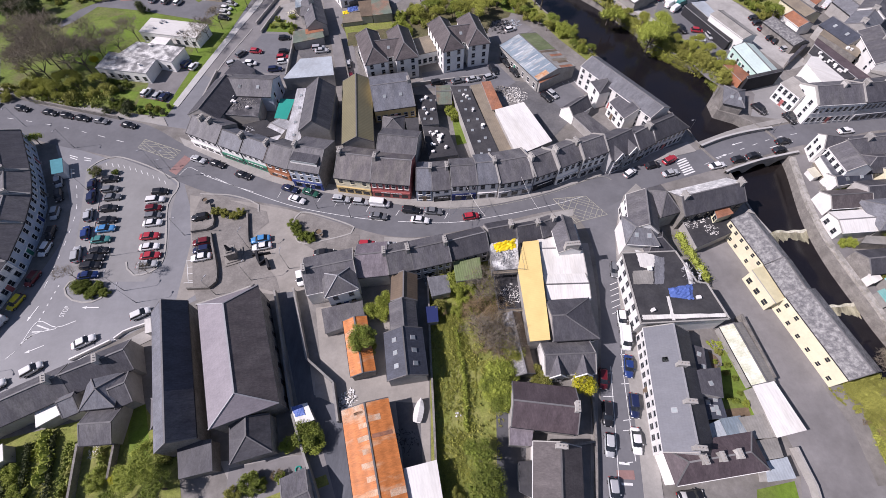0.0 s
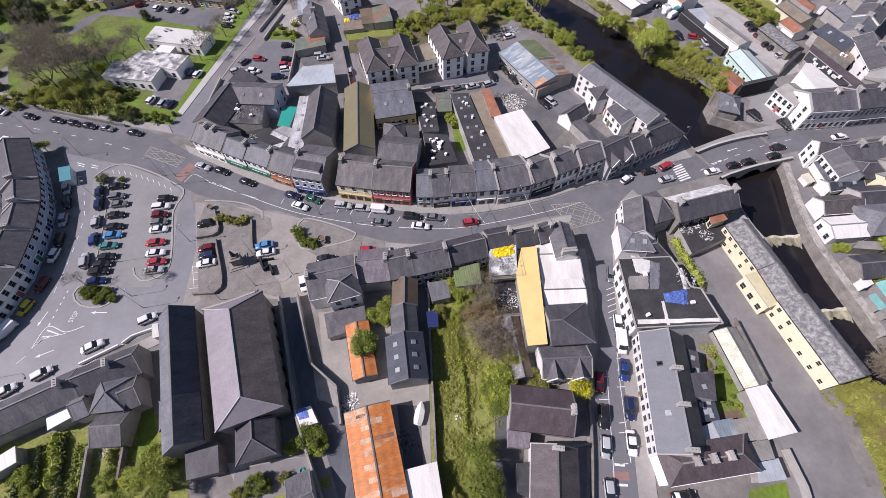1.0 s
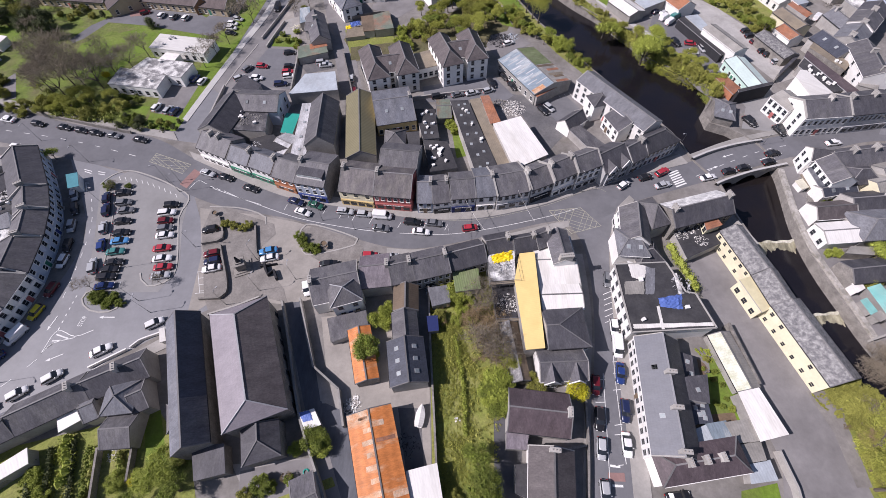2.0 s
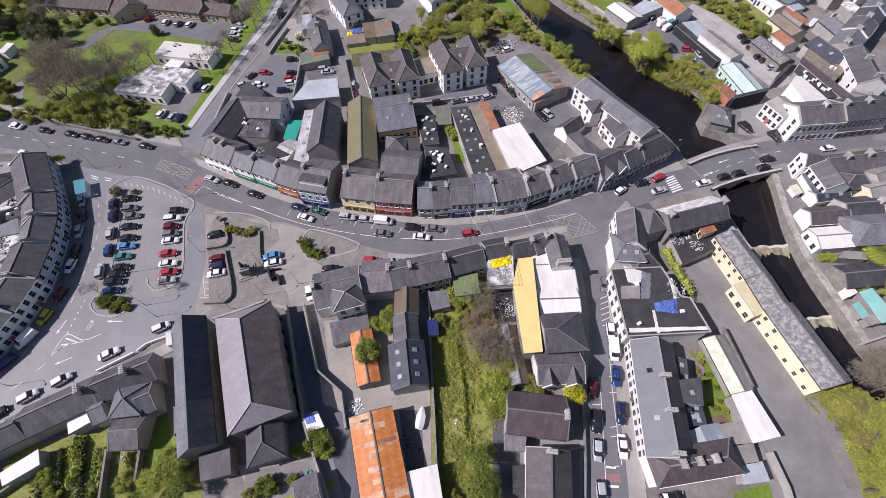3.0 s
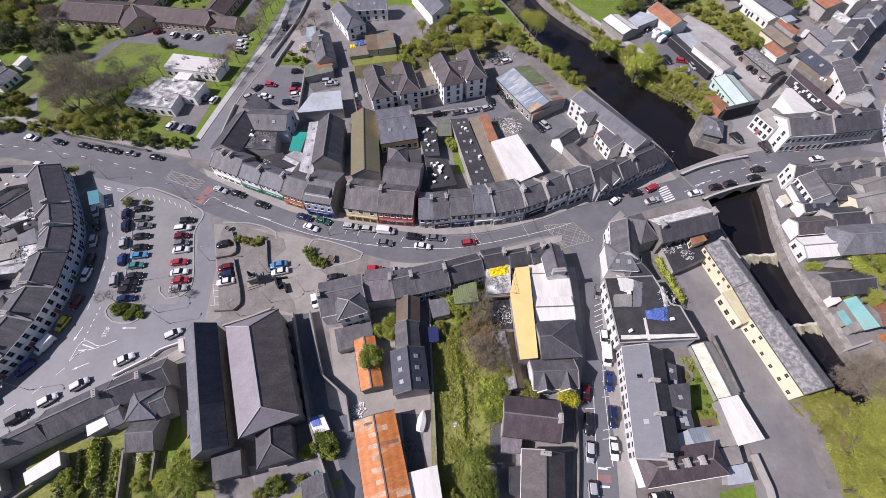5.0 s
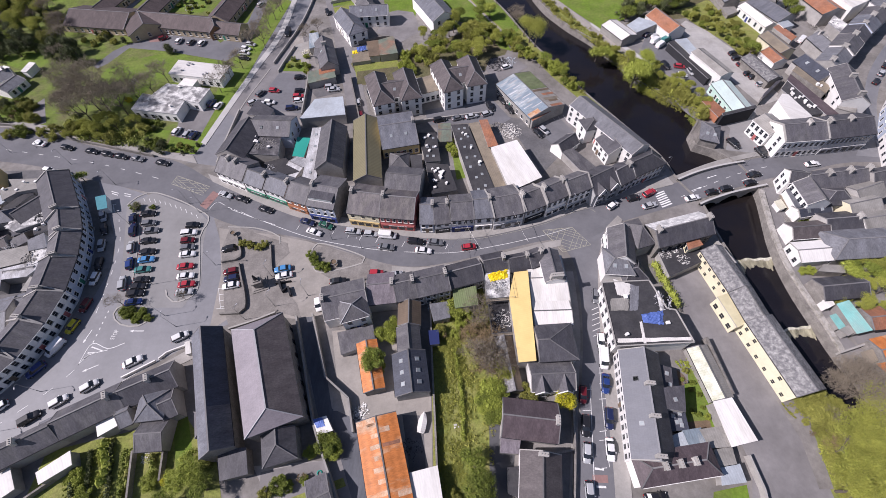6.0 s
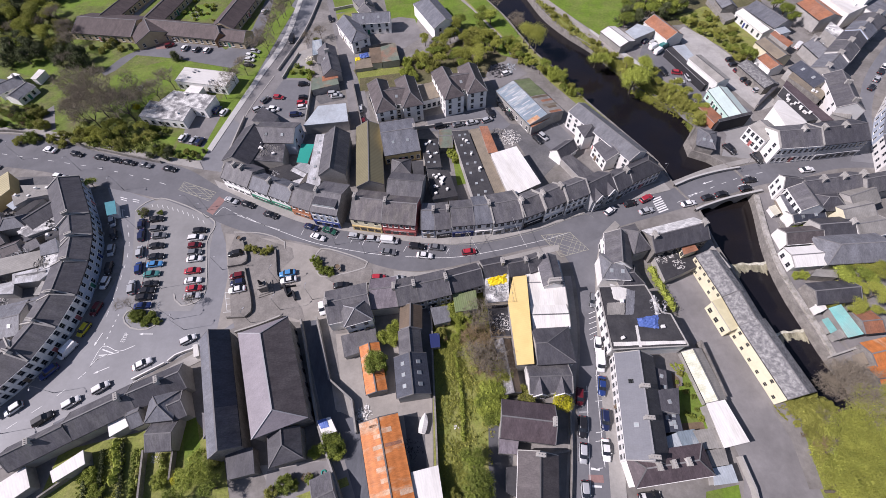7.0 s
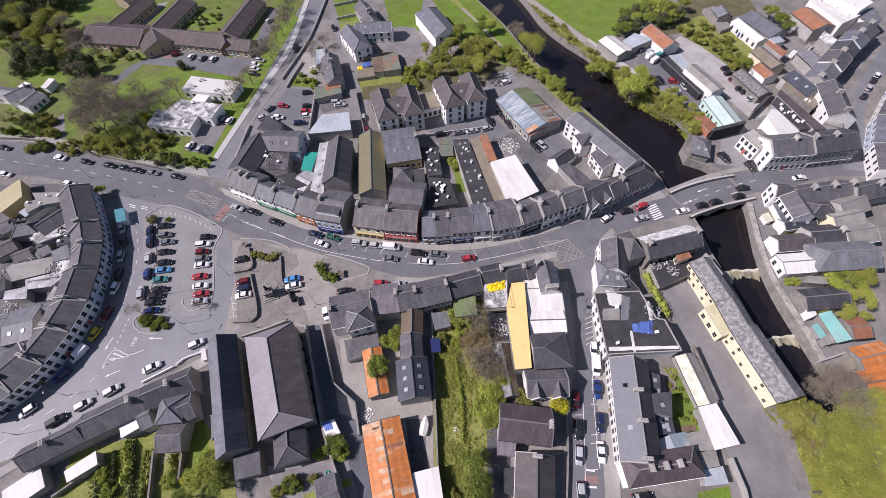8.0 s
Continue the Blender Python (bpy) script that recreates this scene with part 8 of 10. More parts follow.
car(112.0, 125.6, 14, 'silver', 'hatchback')
car(91.9, 96.8, -68, 'black', 'estate')
car(98.6, 92.8, -69, 'black', 'saloon')
car(137.7, 151.2, 43, 'white', 'van')
car(151.9, 125.7, 41, 'black', 'hatchback')
car(156.1, 130.3, 45, 'silver', 'hatchback')
car(160.1, 134.6, 45, 'black', 'hatchback')
car(162.9, 137.4, 44, 'white', 'hatchback')
car(-105.8, 160.6, 83, 'white', 'hatchback')
car(-100.7, 159.5, 79, 'grey', 'hatchback')
car(-95.9, 158.7, 75, 'white', 'hatchback')
car(-112.8, 162.7, 27, 'darkred', 'hatchback')
car(-77.0, 154.1, -13, 'white', 'hatchback')
car(-76.7, 151.1, -8, 'white', 'hatchback')
car(-76.2, 147.9, -12, 'black', 'hatchback')
car(-75.7, 157.0, -17, 'silver', 'hatchback')
car(-78.6, 186.7, 67, 'silver', 'hatchback')
car(-81.3, 121.8, 70, 'blue', 'hatchback')
car(-78.4, 120.3, 73, 'white', 'hatchback')
car(-89.0, 107.8, 76, 'white', 'hatchback')
car(-84.9, 106.4, 77, 'silver', 'hatchback')
car(-82.6, 105.7, 73, 'navy', 'hatchback')
car(-65.0, 126.7, 59, 'grey', 'hatchback')
car(-60.3, 127.9, -7, 'red', 'hatchback')
car(-52.4, 135.2, 7, 'black', 'hatchback')
car(-50.9, 127.4, 8, 'black', 'hatchback')
car(-51.0, 124.5, 7, 'red', 'hatchback')
car(-50.3, 122.2, 9, 'white', 'hatchback')
car(-52.1, 118.2, 6, 'navy', 'estate')
car(-62.5, 120.4, 6, 'white', 'saloon')
car(-60.6, 121.6, -7, 'white', 'hatchback')
car(-66.4, 121.7, 35, 'silver', 'hatchback')
car(-40.1, 129.3, 8, 'silver', 'estate')
car(-38.9, 127.8, 6, 'silver', 'saloon')
car(-29.4, 120.6, 98, 'silver', 'hatchback')
car(-27.9, 114.3, 108, 'darkred', 'hatchback')
car(-48.3, 179.1, -69, 'black', 'hatchback')
car(-62.3, 164.3, -90, 'black', 'van')
car(-0.9, 110.7, 15, 'black', 'estate')
car(5.3, 111.4, 16, 'grey', 'saloon')
car(9.9, 112.1, 16, 'silver', 'saloon')
car(15.1, 113.2, 24, 'silver', 'hatchback')
car(16.4, 116.6, -73, 'black', 'estate')
car(20.7, 120.2, -62, 'black', 'saloon')
car(23.0, 115.3, -64, 'black', 'saloon')
car(23.9, 138.7, 25, 'white', 'hatchback')
car(31.2, 103.4, -60, 'black', 'saloon')
car(33.2, 104.5, -55, 'silver', 'hatchback')

# trees and shrubs
tree(-69.1, 181.3, 'bare', 6.2, 2)
tree(-69.8, 155.3, 'bare', 7.4, 0)
tree(-88.5, 74.4, 'bare', 3.0, 0)
tree(-66.0, 45.6, 'bare', 3.4, 2)
tree(-81.4, 44.4, 'bare', 4.6, 0)
tree(96.8, 178.2, 'shrub', 5.5, 1)
tree(96.2, 182.0, 'leafy', 6.0, 0)
tree(104.2, 184.2, 'leafy', 5.7, 1)
tree(113.3, 141.6, 'leafy', 5.7, 0)
tree(139.2, 170.8, 'leafy', 6.1, 2)
tree(140.6, 165.4, 'leafy', 5.3, 0)
tree(137.4, 175.0, 'leafy', 6.4, 1)
tree(7.5, 36.8, 'brown_shrub', 5.6, 0)
tree(9.4, 34.4, 'brown_shrub', 6.5, 1)
tree(11.1, 32.3, 'brown_shrub', 6.0, 2)
tree(7.9, 31.6, 'brown_shrub', 6.4, 0)
tree(9.9, 29.6, 'brown_shrub', 5.8, 1)
tree(11.8, 28.2, 'brown_shrub', 5.6, 2)
tree(12.3, 26.1, 'brown_shrub', 6.0, 0)
tree(6.6, 33.7, 'brown_shrub', 6.5, 1)
tree(8.4, 27.6, 'brown_shrub', 5.5, 2)
tree(11.3, 35.1, 'brown_shrub', 6.4, 0)
tree(10.4, 29.0, 'bare', 7.5, 1)
tree(7.1, 29.0, 'bare', 7.5, 2)
tree(12.0, 26.5, 'bare', 6.2, 0)
tree(8.2, 39.1, 'bare', 7.2, 1)
tree(10.5, 21.7, 'willow', 4.6, 0)
tree(9.3, 19.3, 'bright_shrub', 4.5, 1)
tree(11.5, 17.4, 'bright_shrub', 4.7, 2)
tree(3.0, 41.3, 'bright_shrub', 4.7, 0)
tree(4.8, 42.3, 'bright_shrub', 5.0, 1)
tree(12.0, 20.3, 'shrub', 3.9, 0)
tree(6.6, 4.4, 'leafy', 6.5, 1)
tree(7.1, 1.4, 'leafy', 5.4, 2)
tree(5.9, 7.0, 'leafy', 6.0, 0)
tree(0.4, 42.0, 'olive_shrub', 2.9, 0)
tree(1.8, 40.4, 'olive_shrub', 2.9, 1)
tree(9.3, 44.2, 'olive_shrub', 2.9, 2)
tree(10.6, 41.8, 'olive_shrub', 3.1, 0)
tree(11.9, 38.7, 'olive_shrub', 3.1, 1)
tree(8.5, 41.9, 'olive_shrub', 2.9, 2)
tree(-1.1, 35.9, 'olive_shrub', 2.8, 0)
tree(8.3, 23.3, 'olive_shrub', 2.9, 1)
tree(1.3, 1.5, 'olive_shrub', 2.7, 2)
tree(6.1, 3.5, 'olive_shrub', 3.0, 0)
tree(25.9, 19.9, 'golden', 5.3, 0)
tree(-17.2, 29.0, 'bright_shrub', 3.9, 0)
tree(-15.8, 27.4, 'bright_shrub', 3.6, 1)
tree(-12.5, 36.2, 'bright_shrub', 3.7, 2)
tree(-12.1, 37.3, 'bright_shrub', 3.9, 0)
tree(-11.6, 35.4, 'bright_shrub', 4.1, 1)
tree(-13.9, 35.8, 'bright_shrub', 4.3, 2)
tree(18.6, 21.2, 'olive_shrub', 4.2, 1)
tree(-51.5, 4.7, 'willow', 5.2, 0)
tree(-50.4, 6.3, 'willow', 5.5, 1)
tree(-47.8, 3.4, 'leafy', 5.2, 0)
tree(-55.2, 1.6, 'leafy', 4.5, 1)
tree(-75.0, 6.0, 'bright_shrub', 2.9, 0)
tree(-72.3, 2.8, 'bright_shrub', 2.9, 1)
tree(-59.5, 4.8, 'bright_shrub', 3.3, 2)
tree(86.1, 17.4, 'budding', 8.8, 0)
tree(93.3, 19.0, 'budding', 7.8, 1)
tree(82.2, 12.9, 'budding', 8.8, 2)
tree(87.8, 11.8, 'budding', 8.6, 0)
tree(93.8, 16.3, 'budding', 7.5, 1)
tree(85.9, 21.3, 'bare', 9.1, 1)
tree(87.4, 19.5, 'bare', 10.4, 0)
tree(87.4, 9.2, 'willow', 7.7, 0)
tree(81.1, 6.6, 'willow', 7.5, 1)
tree(88.8, 5.1, 'willow', 7.3, 2)
tree(82.2, 1.2, 'willow', 7.4, 0)
tree(82.7, 9.1, 'catkin', 9.1, 0)
tree(87.7, 11.3, 'bare', 6.5, 1)
tree(80.3, 10.2, 'bare', 6.5, 2)
tree(87.3, 6.1, 'bare', 7.9, 0)
tree(82.8, 4.1, 'catkin', 8.2, 1)
tree(78.2, 5.0, 'catkin', 9.6, 2)
tree(91.3, 11.3, 'catkin', 8.0, 0)
tree(78.6, 1.2, 'catkin', 8.1, 1)
tree(84.0, 1.1, 'catkin', 8.1, 2)
tree(86.9, 3.0, 'catkin', 9.8, 0)
tree(78.5, 9.2, 'catkin', 8.3, 1)
tree(76.4, 2.1, 'catkin', 8.0, 2)
tree(85.7, 13.3, 'bare', 7.0, 0)
tree(92.1, 14.0, 'catkin', 8.2, 1)
tree(91.9, 8.0, 'bare', 7.0, 2)
tree(79.1, 15.8, 'olive_shrub', 4.2, 0)
tree(79.2, 12.9, 'olive_shrub', 4.3, 1)
tree(79.6, 10.6, 'olive_shrub', 4.4, 2)
tree(78.4, 17.0, 'olive_shrub', 4.1, 0)
tree(78.8, 6.3, 'olive_shrub', 4.3, 1)
tree(78.4, 3.2, 'olive_shrub', 3.6, 2)
tree(78.2, 19.4, 'olive_shrub', 4.3, 0)
tree(76.7, 18.8, 'olive_shrub', 4.0, 1)
tree(81.4, 12.9, 'olive_shrub', 4.2, 2)
tree(-78.8, 42.8, 'shrub', 1.9, 0)
tree(-76.2, 41.1, 'shrub', 1.9, 1)
tree(-78.9, 41.3, 'shrub', 1.9, 2)
tree(-76.6, 40.0, 'shrub', 1.9, 0)
tree(-75.6, 42.3, 'shrub', 1.9, 1)
tree(-73.7, 40.6, 'shrub', 1.9, 2)
tree(-80.5, 42.3, 'shrub', 1.9, 0)
tree(-53.0, 61.7, 'olive_shrub', 2.2, 1)
tree(-50.6, 61.0, 'olive_shrub', 2.2, 2)
tree(-55.1, 62.2, 'olive_shrub', 2.2, 0)
tree(-49.2, 61.7, 'olive_shrub', 2.2, 1)
tree(-34.5, 56.5, 'shrub', 2.4, 2)
tree(-32.6, 54.6, 'shrub', 2.7, 0)
tree(-35.5, 58.0, 'shrub', 2.5, 1)
tree(-31.0, 54.3, 'shrub', 2.4, 2)
tree(-90.3, 75.6, 'shrub', 2.7, 0)
tree(-85.4, 75.5, 'shrub', 1.6, 1)
tree(-110.5, 86.5, 'willow', 3.4, 0)
tree(-79.8, 128.2, 'bare', 7, 0)
tree(-77.8, 135.3, 'bare', 7, 1)
tree(-75.3, 141.8, 'bare', 7, 2)
tree(-73.3, 153.0, 'bare', 7.5, 3)
tree(-71.9, 161.2, 'bare', 7.5, 4)
tree(-70.9, 169.5, 'bare', 8, 5)
tree(-69.9, 175.3, 'bare', 8, 6)
tree(-68.6, 183.3, 'bare', 8, 7)
tree(-67.9, 191.7, 'bare', 8, 8)
tree(-106.4, 152.7, 'dark', 4.2, 1)
tree(-110.9, 123.3, 'golden', 3.0, 0)
grove(((-138.5, 122.5), (-136.4, 134.0), (-126.8, 132.1), (-109.8, 118.7), (-105.8, 113.2), (-114.4, 112.2), (-127.9, 114.0)), 8, ('bare',), 10, 13, 1, 6.0)
grove(((-128.0, 106.9), (-127.1, 111.0), (-116.0, 113.3), (-102.4, 111.5), (-97.7, 108.8), (-104.0, 106.2), (-110.1, 103.4), (-119.0, 103.2)), 14, ('catkin', 'olive_shrub', 'catkin'), 3.2, 4.8, 2, 3.0)
grove(((-134.0, 107.1), (-137.9, 111.7), (-131.0, 112.8), (-124.2, 106.2), (-125.2, 102.6)), 4, ('olive_shrub',), 2.5, 3.5, 3, 3)
grove(((-173.2, 148.2), (-181.2, 164.3), (-172.9, 169.5), (-161.6, 156.2), (-161.9, 152.8), (-169.8, 149.7)), 8, ('dark',), 6, 9, 4, 5)
grove(((-152.6, 148.1), (-153.7, 156.7), (-144.1, 154.6), (-139.1, 145.9), (-144.7, 144.5)), 6, ('dark', 'bare'), 5, 8, 5, 4)
grove(((-183.3, 165.2), (-191.1, 183.1), (-169.3, 184.1), (-152.3, 167.5), (-155.7, 158.6), (-165.1, 164.4)), 10, ('catkin', 'bare', 'olive_shrub'), 5, 8, 6, 6)
grove(((-194.9, 179.4), (-206.4, 199.1), (-191.2, 202.9), (-186.4, 189.3), (-189.0, 179.1)), 7, ('dark', 'bare'), 7, 10, 7, 6)
grove(((-146.9, 159.6), (-143.5, 166.8), (-129.1, 164.3), (-124.4, 157.8), (-133.2, 155.5)), 8, ('dark', 'olive_shrub', 'bright_shrub'), 2, 3.2, 8, 3)
grove(((-156.6, 112.0), (-161.9, 123.1), (-151.3, 127.0), (-142.4, 121.0), (-139.1, 108.9), (-145.2, 106.6)), 11, ('dark', 'olive_shrub', 'shrub'), 2.5, 4.5, 9, 4)
grove(((-109.1, 123.3), (-108.4, 116.4), (-97.9, 108.2), (-88.7, 108.0), (-93.7, 112.0)), 5, ('dark', 'shrub'), 2, 3, 10, 3)
grove(((-97.9, 98.4), (-97.0, 103.2), (-90.6, 103.0), (-88.6, 97.0)), 6, ('dark', 'shrub'), 2, 3.2, 11, 2.4)
grove(((-85.1, 96.6), (-86.0, 101.9), (-79.7, 101.7), (-79.1, 97.0)), 5, ('dark', 'olive_shrub'), 1.6, 2.6, 12, 2.4)
grove(((-107.8, 119.7), (-103.4, 134.0), (-100.5, 136.9), (-97.9, 129.3), (-104.5, 121.0)), 3, ('bare',), 7, 9, 13, 4)
grove(((-115.3, 120.7), (-113.6, 130.6), (-108.5, 127.5), (-109.0, 119.1)), 3, ('bare',), 8, 10, 14, 4)
grove(((-117.6, 181.7), (-118.0, 190.1), (-103.3, 192.6), (-101.1, 185.1)), 6, ('shrub', 'dark'), 1.5, 2.5, 15, 2.5)
tree(23.4, 182.5, 'bare', 6, 0)
tree(29.7, 166.5, 'bare', 7, 1)
tree(30.6, 164.4, 'bare', 6.5, 2)
tree(34.2, 154.7, 'budding', 9, 0)
tree(36.0, 151.6, 'budding', 9.5, 1)
tree(32.6, 158.8, 'budding', 7.5, 2)
tree(57.3, 141.7, 'willow', 5.2, 0)
tree(60.7, 143.0, 'willow', 4.2, 1)
tree(66.8, 126.1, 'willow', 7.5, 2)
tree(69.7, 129.9, 'willow', 7, 0)
tree(73.4, 136.5, 'willow', 6, 1)
tree(68.4, 139.0, 'catkin', 5, 0)
grove(((74.6, 137.5), (77.6, 138.1), (89.7, 116.2), (88.0, 110.5), (86.0, 112.5), (77.0, 126.5)), 14, ('catkin', 'olive_shrub', 'catkin'), 3.0, 4.6, 21, 2.4)
grove(((39.9, 192.5), (43.6, 194.5), (60.5, 161.6), (62.5, 151.0), (58.2, 149.5), (51.7, 165.7)), 10, ('olive_shrub',), 1.5, 2.8, 22, 2.5)
grove(((26.6, 160.2), (34.2, 144.4), (43.2, 137.7), (48.6, 124.2), (45.6, 122.9), (39.9, 134.8), (31.9, 141.3), (23.2, 156.8)), 26, ('olive_shrub', 'catkin', 'bright_shrub', 'leafy'), 2.5, 4.5, 23, 2.0)
grove(((-1.7, 149.5), (0.4, 169.1), (11.3, 172.4), (21.4, 160.7), (22.6, 150.1), (14.2, 143.9), (11.8, 134.6), (4.3, 142.7)), 26, ('catkin', 'leafy', 'catkin', 'olive_shrub'), 4, 6.5, 24, 2.6)
grove(((13.3, 168.4), (15.4, 178.1), (21.3, 175.8), (20.7, 166.2)), 3, ('leafy', 'willow'), 4.5, 6, 25, 3)
grove(((70.4, 166.9), (76.0, 182.3), (88.5, 188.0), (100.1, 189.5), (101.4, 179.0), (92.7, 171.5), (83.3, 172.0), (79.8, 166.4)), 16, ('leafy', 'dark', 'willow'), 4.5, 7.5, 26, 3.5)
grove(((-15.5, 137.3), (-14.9, 146.9), (-8.9, 148.3), (-5.7, 141.6), (-7.5, 134.7)), 9, ('willow', 'bright_shrub'), 2.5, 3.5, 27, 2.2)
grove(((-10.8, 147.0), (-9.1, 158.9), (1.4, 158.4), (5.3, 143.0), (-4.7, 141.8)), 12, ('catkin', 'olive_shrub', 'leafy'), 3.5, 6, 28, 2.6)
grove(((-57.2, 161.7), (-49.4, 166.9), (-46.4, 161.2), (-54.6, 158.9)), 4, ('bare', 'olive_shrub'), 3, 5, 29, 3)
grove(((-59.1, 139.0), (-58.6, 144.6), (-52.8, 152.7), (-50.4, 150.9), (-50.4, 137.9)), 7, ('shrub', 'bright_shrub', 'olive_shrub'), 1.5, 2.4, 30, 2)
grove(((97.9, 169.7), (109.8, 176.9), (118.3, 164.9), (117.8, 147.4), (114.0, 142.7), (109.5, 146.1), (104.7, 158.3)), 30, ('olive_shrub', 'shrub', 'catkin'), 1.6, 3.4, 31, 2.6)
grove(((110.6, 144.1), (121.4, 152.0), (120.1, 143.7), (113.7, 142.0)), 5, ('leafy', 'olive_shrub'), 2.2, 3.4, 32, 2.5)
grove(((85.6, 172.8), (90.4, 182.6), (101.1, 178.0), (96.7, 170.3)), 7, ('dark', 'leafy'), 4, 6, 33, 3)
grove(((94.7, 41.8), (99.8, 46.2), (109.1, 46.0), (105.2, 39.1), (99.8, 39.8)), 9, ('catkin', 'olive_shrub'), 3.2, 4.6, 41, 2.6)
grove(((100.4, 49.2), (103.4, 53.3), (113.3, 53.8), (110.2, 47.7), (103.7, 47.2)), 12, ('catkin', 'leafy', 'willow'), 3.2, 4.8, 42, 2.4)
grove(((91.8, 50.6), (93.4, 52.1), (95.4, 51.3), (94.0, 49.6)), 3, ('bright_shrub',), 1.8, 2.4, 43, 1.2)
grove(((97.7, 66.4), (98.9, 67.6), (104.0, 67.5), (102.7, 66.2)), 4, ('shrub',), 1.2, 1.8, 44, 1.4)
tree(-33.2, 4.0, 'shrub', 3.6, 0)
tree(-29.0, 5.1, 'brown_shrub', 2.2, 1)
tree(-28.4, 4.9, 'shrub', 1.8, 2)
tree(-24.7, 11.5, 'shrub', 4.6, 1)
tree(-23.3, 10.3, 'bright_shrub', 3.6, 2)
tree(-28.0, 9.8, 'bright_shrub', 2.6, 0)
tree(-35.8, 2.4, 'olive_shrub', 2.6, 1)
tree(-31.5, 3.5, 'shrub', 2.0, 1)
tree(-16.0, 27.9, 'shrub', 5.0, 1, 2.3)
grove(((7.7, 15.3), (8.2, 20.3), (12.4, 21.4), (12.7, 16.9), (10.2, 14.7)), 7, ('bright_shrub', 'leafy'), 3, 4.2, 51, 1.8)
grove(((52.5, 27.2), (53.8, 27.8), (57.1, 17.3), (55.5, 14.1), (53.1, 17.3)), 9, ('bright_shrub', 'shrub', 'olive_shrub'), 0.8, 1.4, 52, 1.2)
thicket(((55.9, 29.2), (57.2, 29.5), (59.4, 19.3), (57.7, 18.9)), count=160, height=1.0, material='leaf_mid', label='ivy and climbing growth along a shed wall')
thicket(((52.8, 28.5), (56.2, 28.4), (55.3, 24.8), (54.0, 26.3)), count=60, height=0.7, material='leaf_bright', label='yellow-green plants in a garden bed')
ground_patch(((53.5, 23.0), (56.4, 23.5), (57.2, 17.2), (56.6, 15.5), (51.1, 15.1)), material='grass', z=0.0432)
planter(53.5, 23.3, 0.35)
thicket(((73.0, 18.7), (79.3, 19.5), (79.3, 17.7), (74.9, 15.2), (73.8, 16.5)), count=60, height=0.5, material='leaf_olive', label='dry weeds at the edge of the yard')
hedge(((2.4, 31.4), (3.2, 25.7), (3.9, 20.2), (3.9, 12.2)), height=1.0, width=1.0, material='leaf_bright', label='overgrown bright green hedge between gardens')
tree(4.1, 37.9, 'bright_shrub', 2.8, 1)
tree(2.7, 35.2, 'bright_shrub', 2.4, 1)
tree(5.7, 40.1, 'bright_shrub', 2.6, 1)
tree(7.6, 37.3, 'shrub', 2.4, 1)
tree(13.4, 25.4, 'catkin', 4.0, 1)
tree(11.9, 27.4, 'catkin', 3.6, 1)
tree(0.3, 38.5, 'brown_shrub', 2.4, 1)
tree(-0.3, 35.2, 'brown_shrub', 2.2, 1)
tree(9.8, 19.0, 'willow', 4.2, 1)
heap(4.2, 16.1, 0.5, 0.3, 'white_sheet', 4, 0.5, label='pale litter among the weeds')
heap(2.4, 14.8, 0.5, 0.3, 'white_sheet', 4, 0.5, label='pale litter among the weeds')
heap(10.3, 36.2, 0.5, 0.3, 'white_sheet', 4, 0.5, label='pale litter among the weeds')
heap(-0.5, 41.4, 0.5, 0.3, 'white_sheet', 4, 0.5, label='pale litter among the weeds')
tree(-99.5, 111.6, 'shrub', 2.4, 2)
tree(-96.3, 111.3, 'shrub', 2.2, 2)
tree(-103.1, 112.8, 'dark', 2.6, 2)
tree(-130.0, 117.1, 'willow', 3.4, 2)
tree(-114.1, 113.1, 'catkin', 4.2, 2)
tree(-117.5, 108.7, 'catkin', 4.0, 2)
tree(-96.1, 102.7, 'dark', 2.6, 2)
tree(-92.0, 100.5, 'dark', 2.4, 2)
tree(-87.5, 99.3, 'shrub', 1.8, 2)
tree(-83.2, 99.7, 'shrub', 1.8, 2)
tree(-111.4, 123.8, 'golden', 1.6, 2)
tree(86.3, 24.5, 'bare', 5.5, 1)
tree(83.5, 22.6, 'bare', 5.0, 1)
tree(88.9, 24.9, 'bare', 6.0, 1)
tree(85.3, 21.7, 'bare', 5.0, 1)
tree(81.6, 20.8, 'brown_shrub', 2.0, 1)
grove(((-217.7, 211.8), (-197.9, 211.7), (-179.7, 209.7), (-176.1, 198.7), (-188.3, 193.4), (-206.9, 194.3)), 12, ('dark',), 8, 11, 71, 5.5)
grove(((-205.9, 191.4), (-194.2, 192.3), (-176.0, 188.5), (-157.0, 175.3), (-148.8, 157.4), (-165.8, 167.9), (-180.8, 179.0), (-197.0, 177.1)), 14, ('catkin', 'dark', 'bare', 'catkin'), 6, 9, 72, 5)
grove(((-195.5, 174.4), (-179.3, 176.3), (-166.6, 160.6), (-172.2, 157.2), (-188.0, 161.5)), 6, ('catkin', 'leafy'), 4, 6, 73, 5)
grove(((-169.9, 130.0), (-156.9, 128.6), (-143.6, 123.3), (-140.2, 114.0), (-146.2, 113.3), (-160.8, 116.5)), 16, ('olive_shrub', 'brown_shrub', 'shrub', 'dark'), 2.0, 3.6, 74, 3.0)
grove(((-152.9, 206.7), (-139.7, 207.5), (-138.1, 196.7), (-144.1, 191.2)), 7, ('olive_shrub', 'shrub'), 1.2, 2.0, 75, 2.5)
grove(((-116.7, 198.6), (-102.6, 200.9), (-100.0, 180.6), (-109.9, 182.4)), 10, ('shrub', 'bright_shrub', 'olive_shrub'), 1.2, 2.2, 76, 2.5)
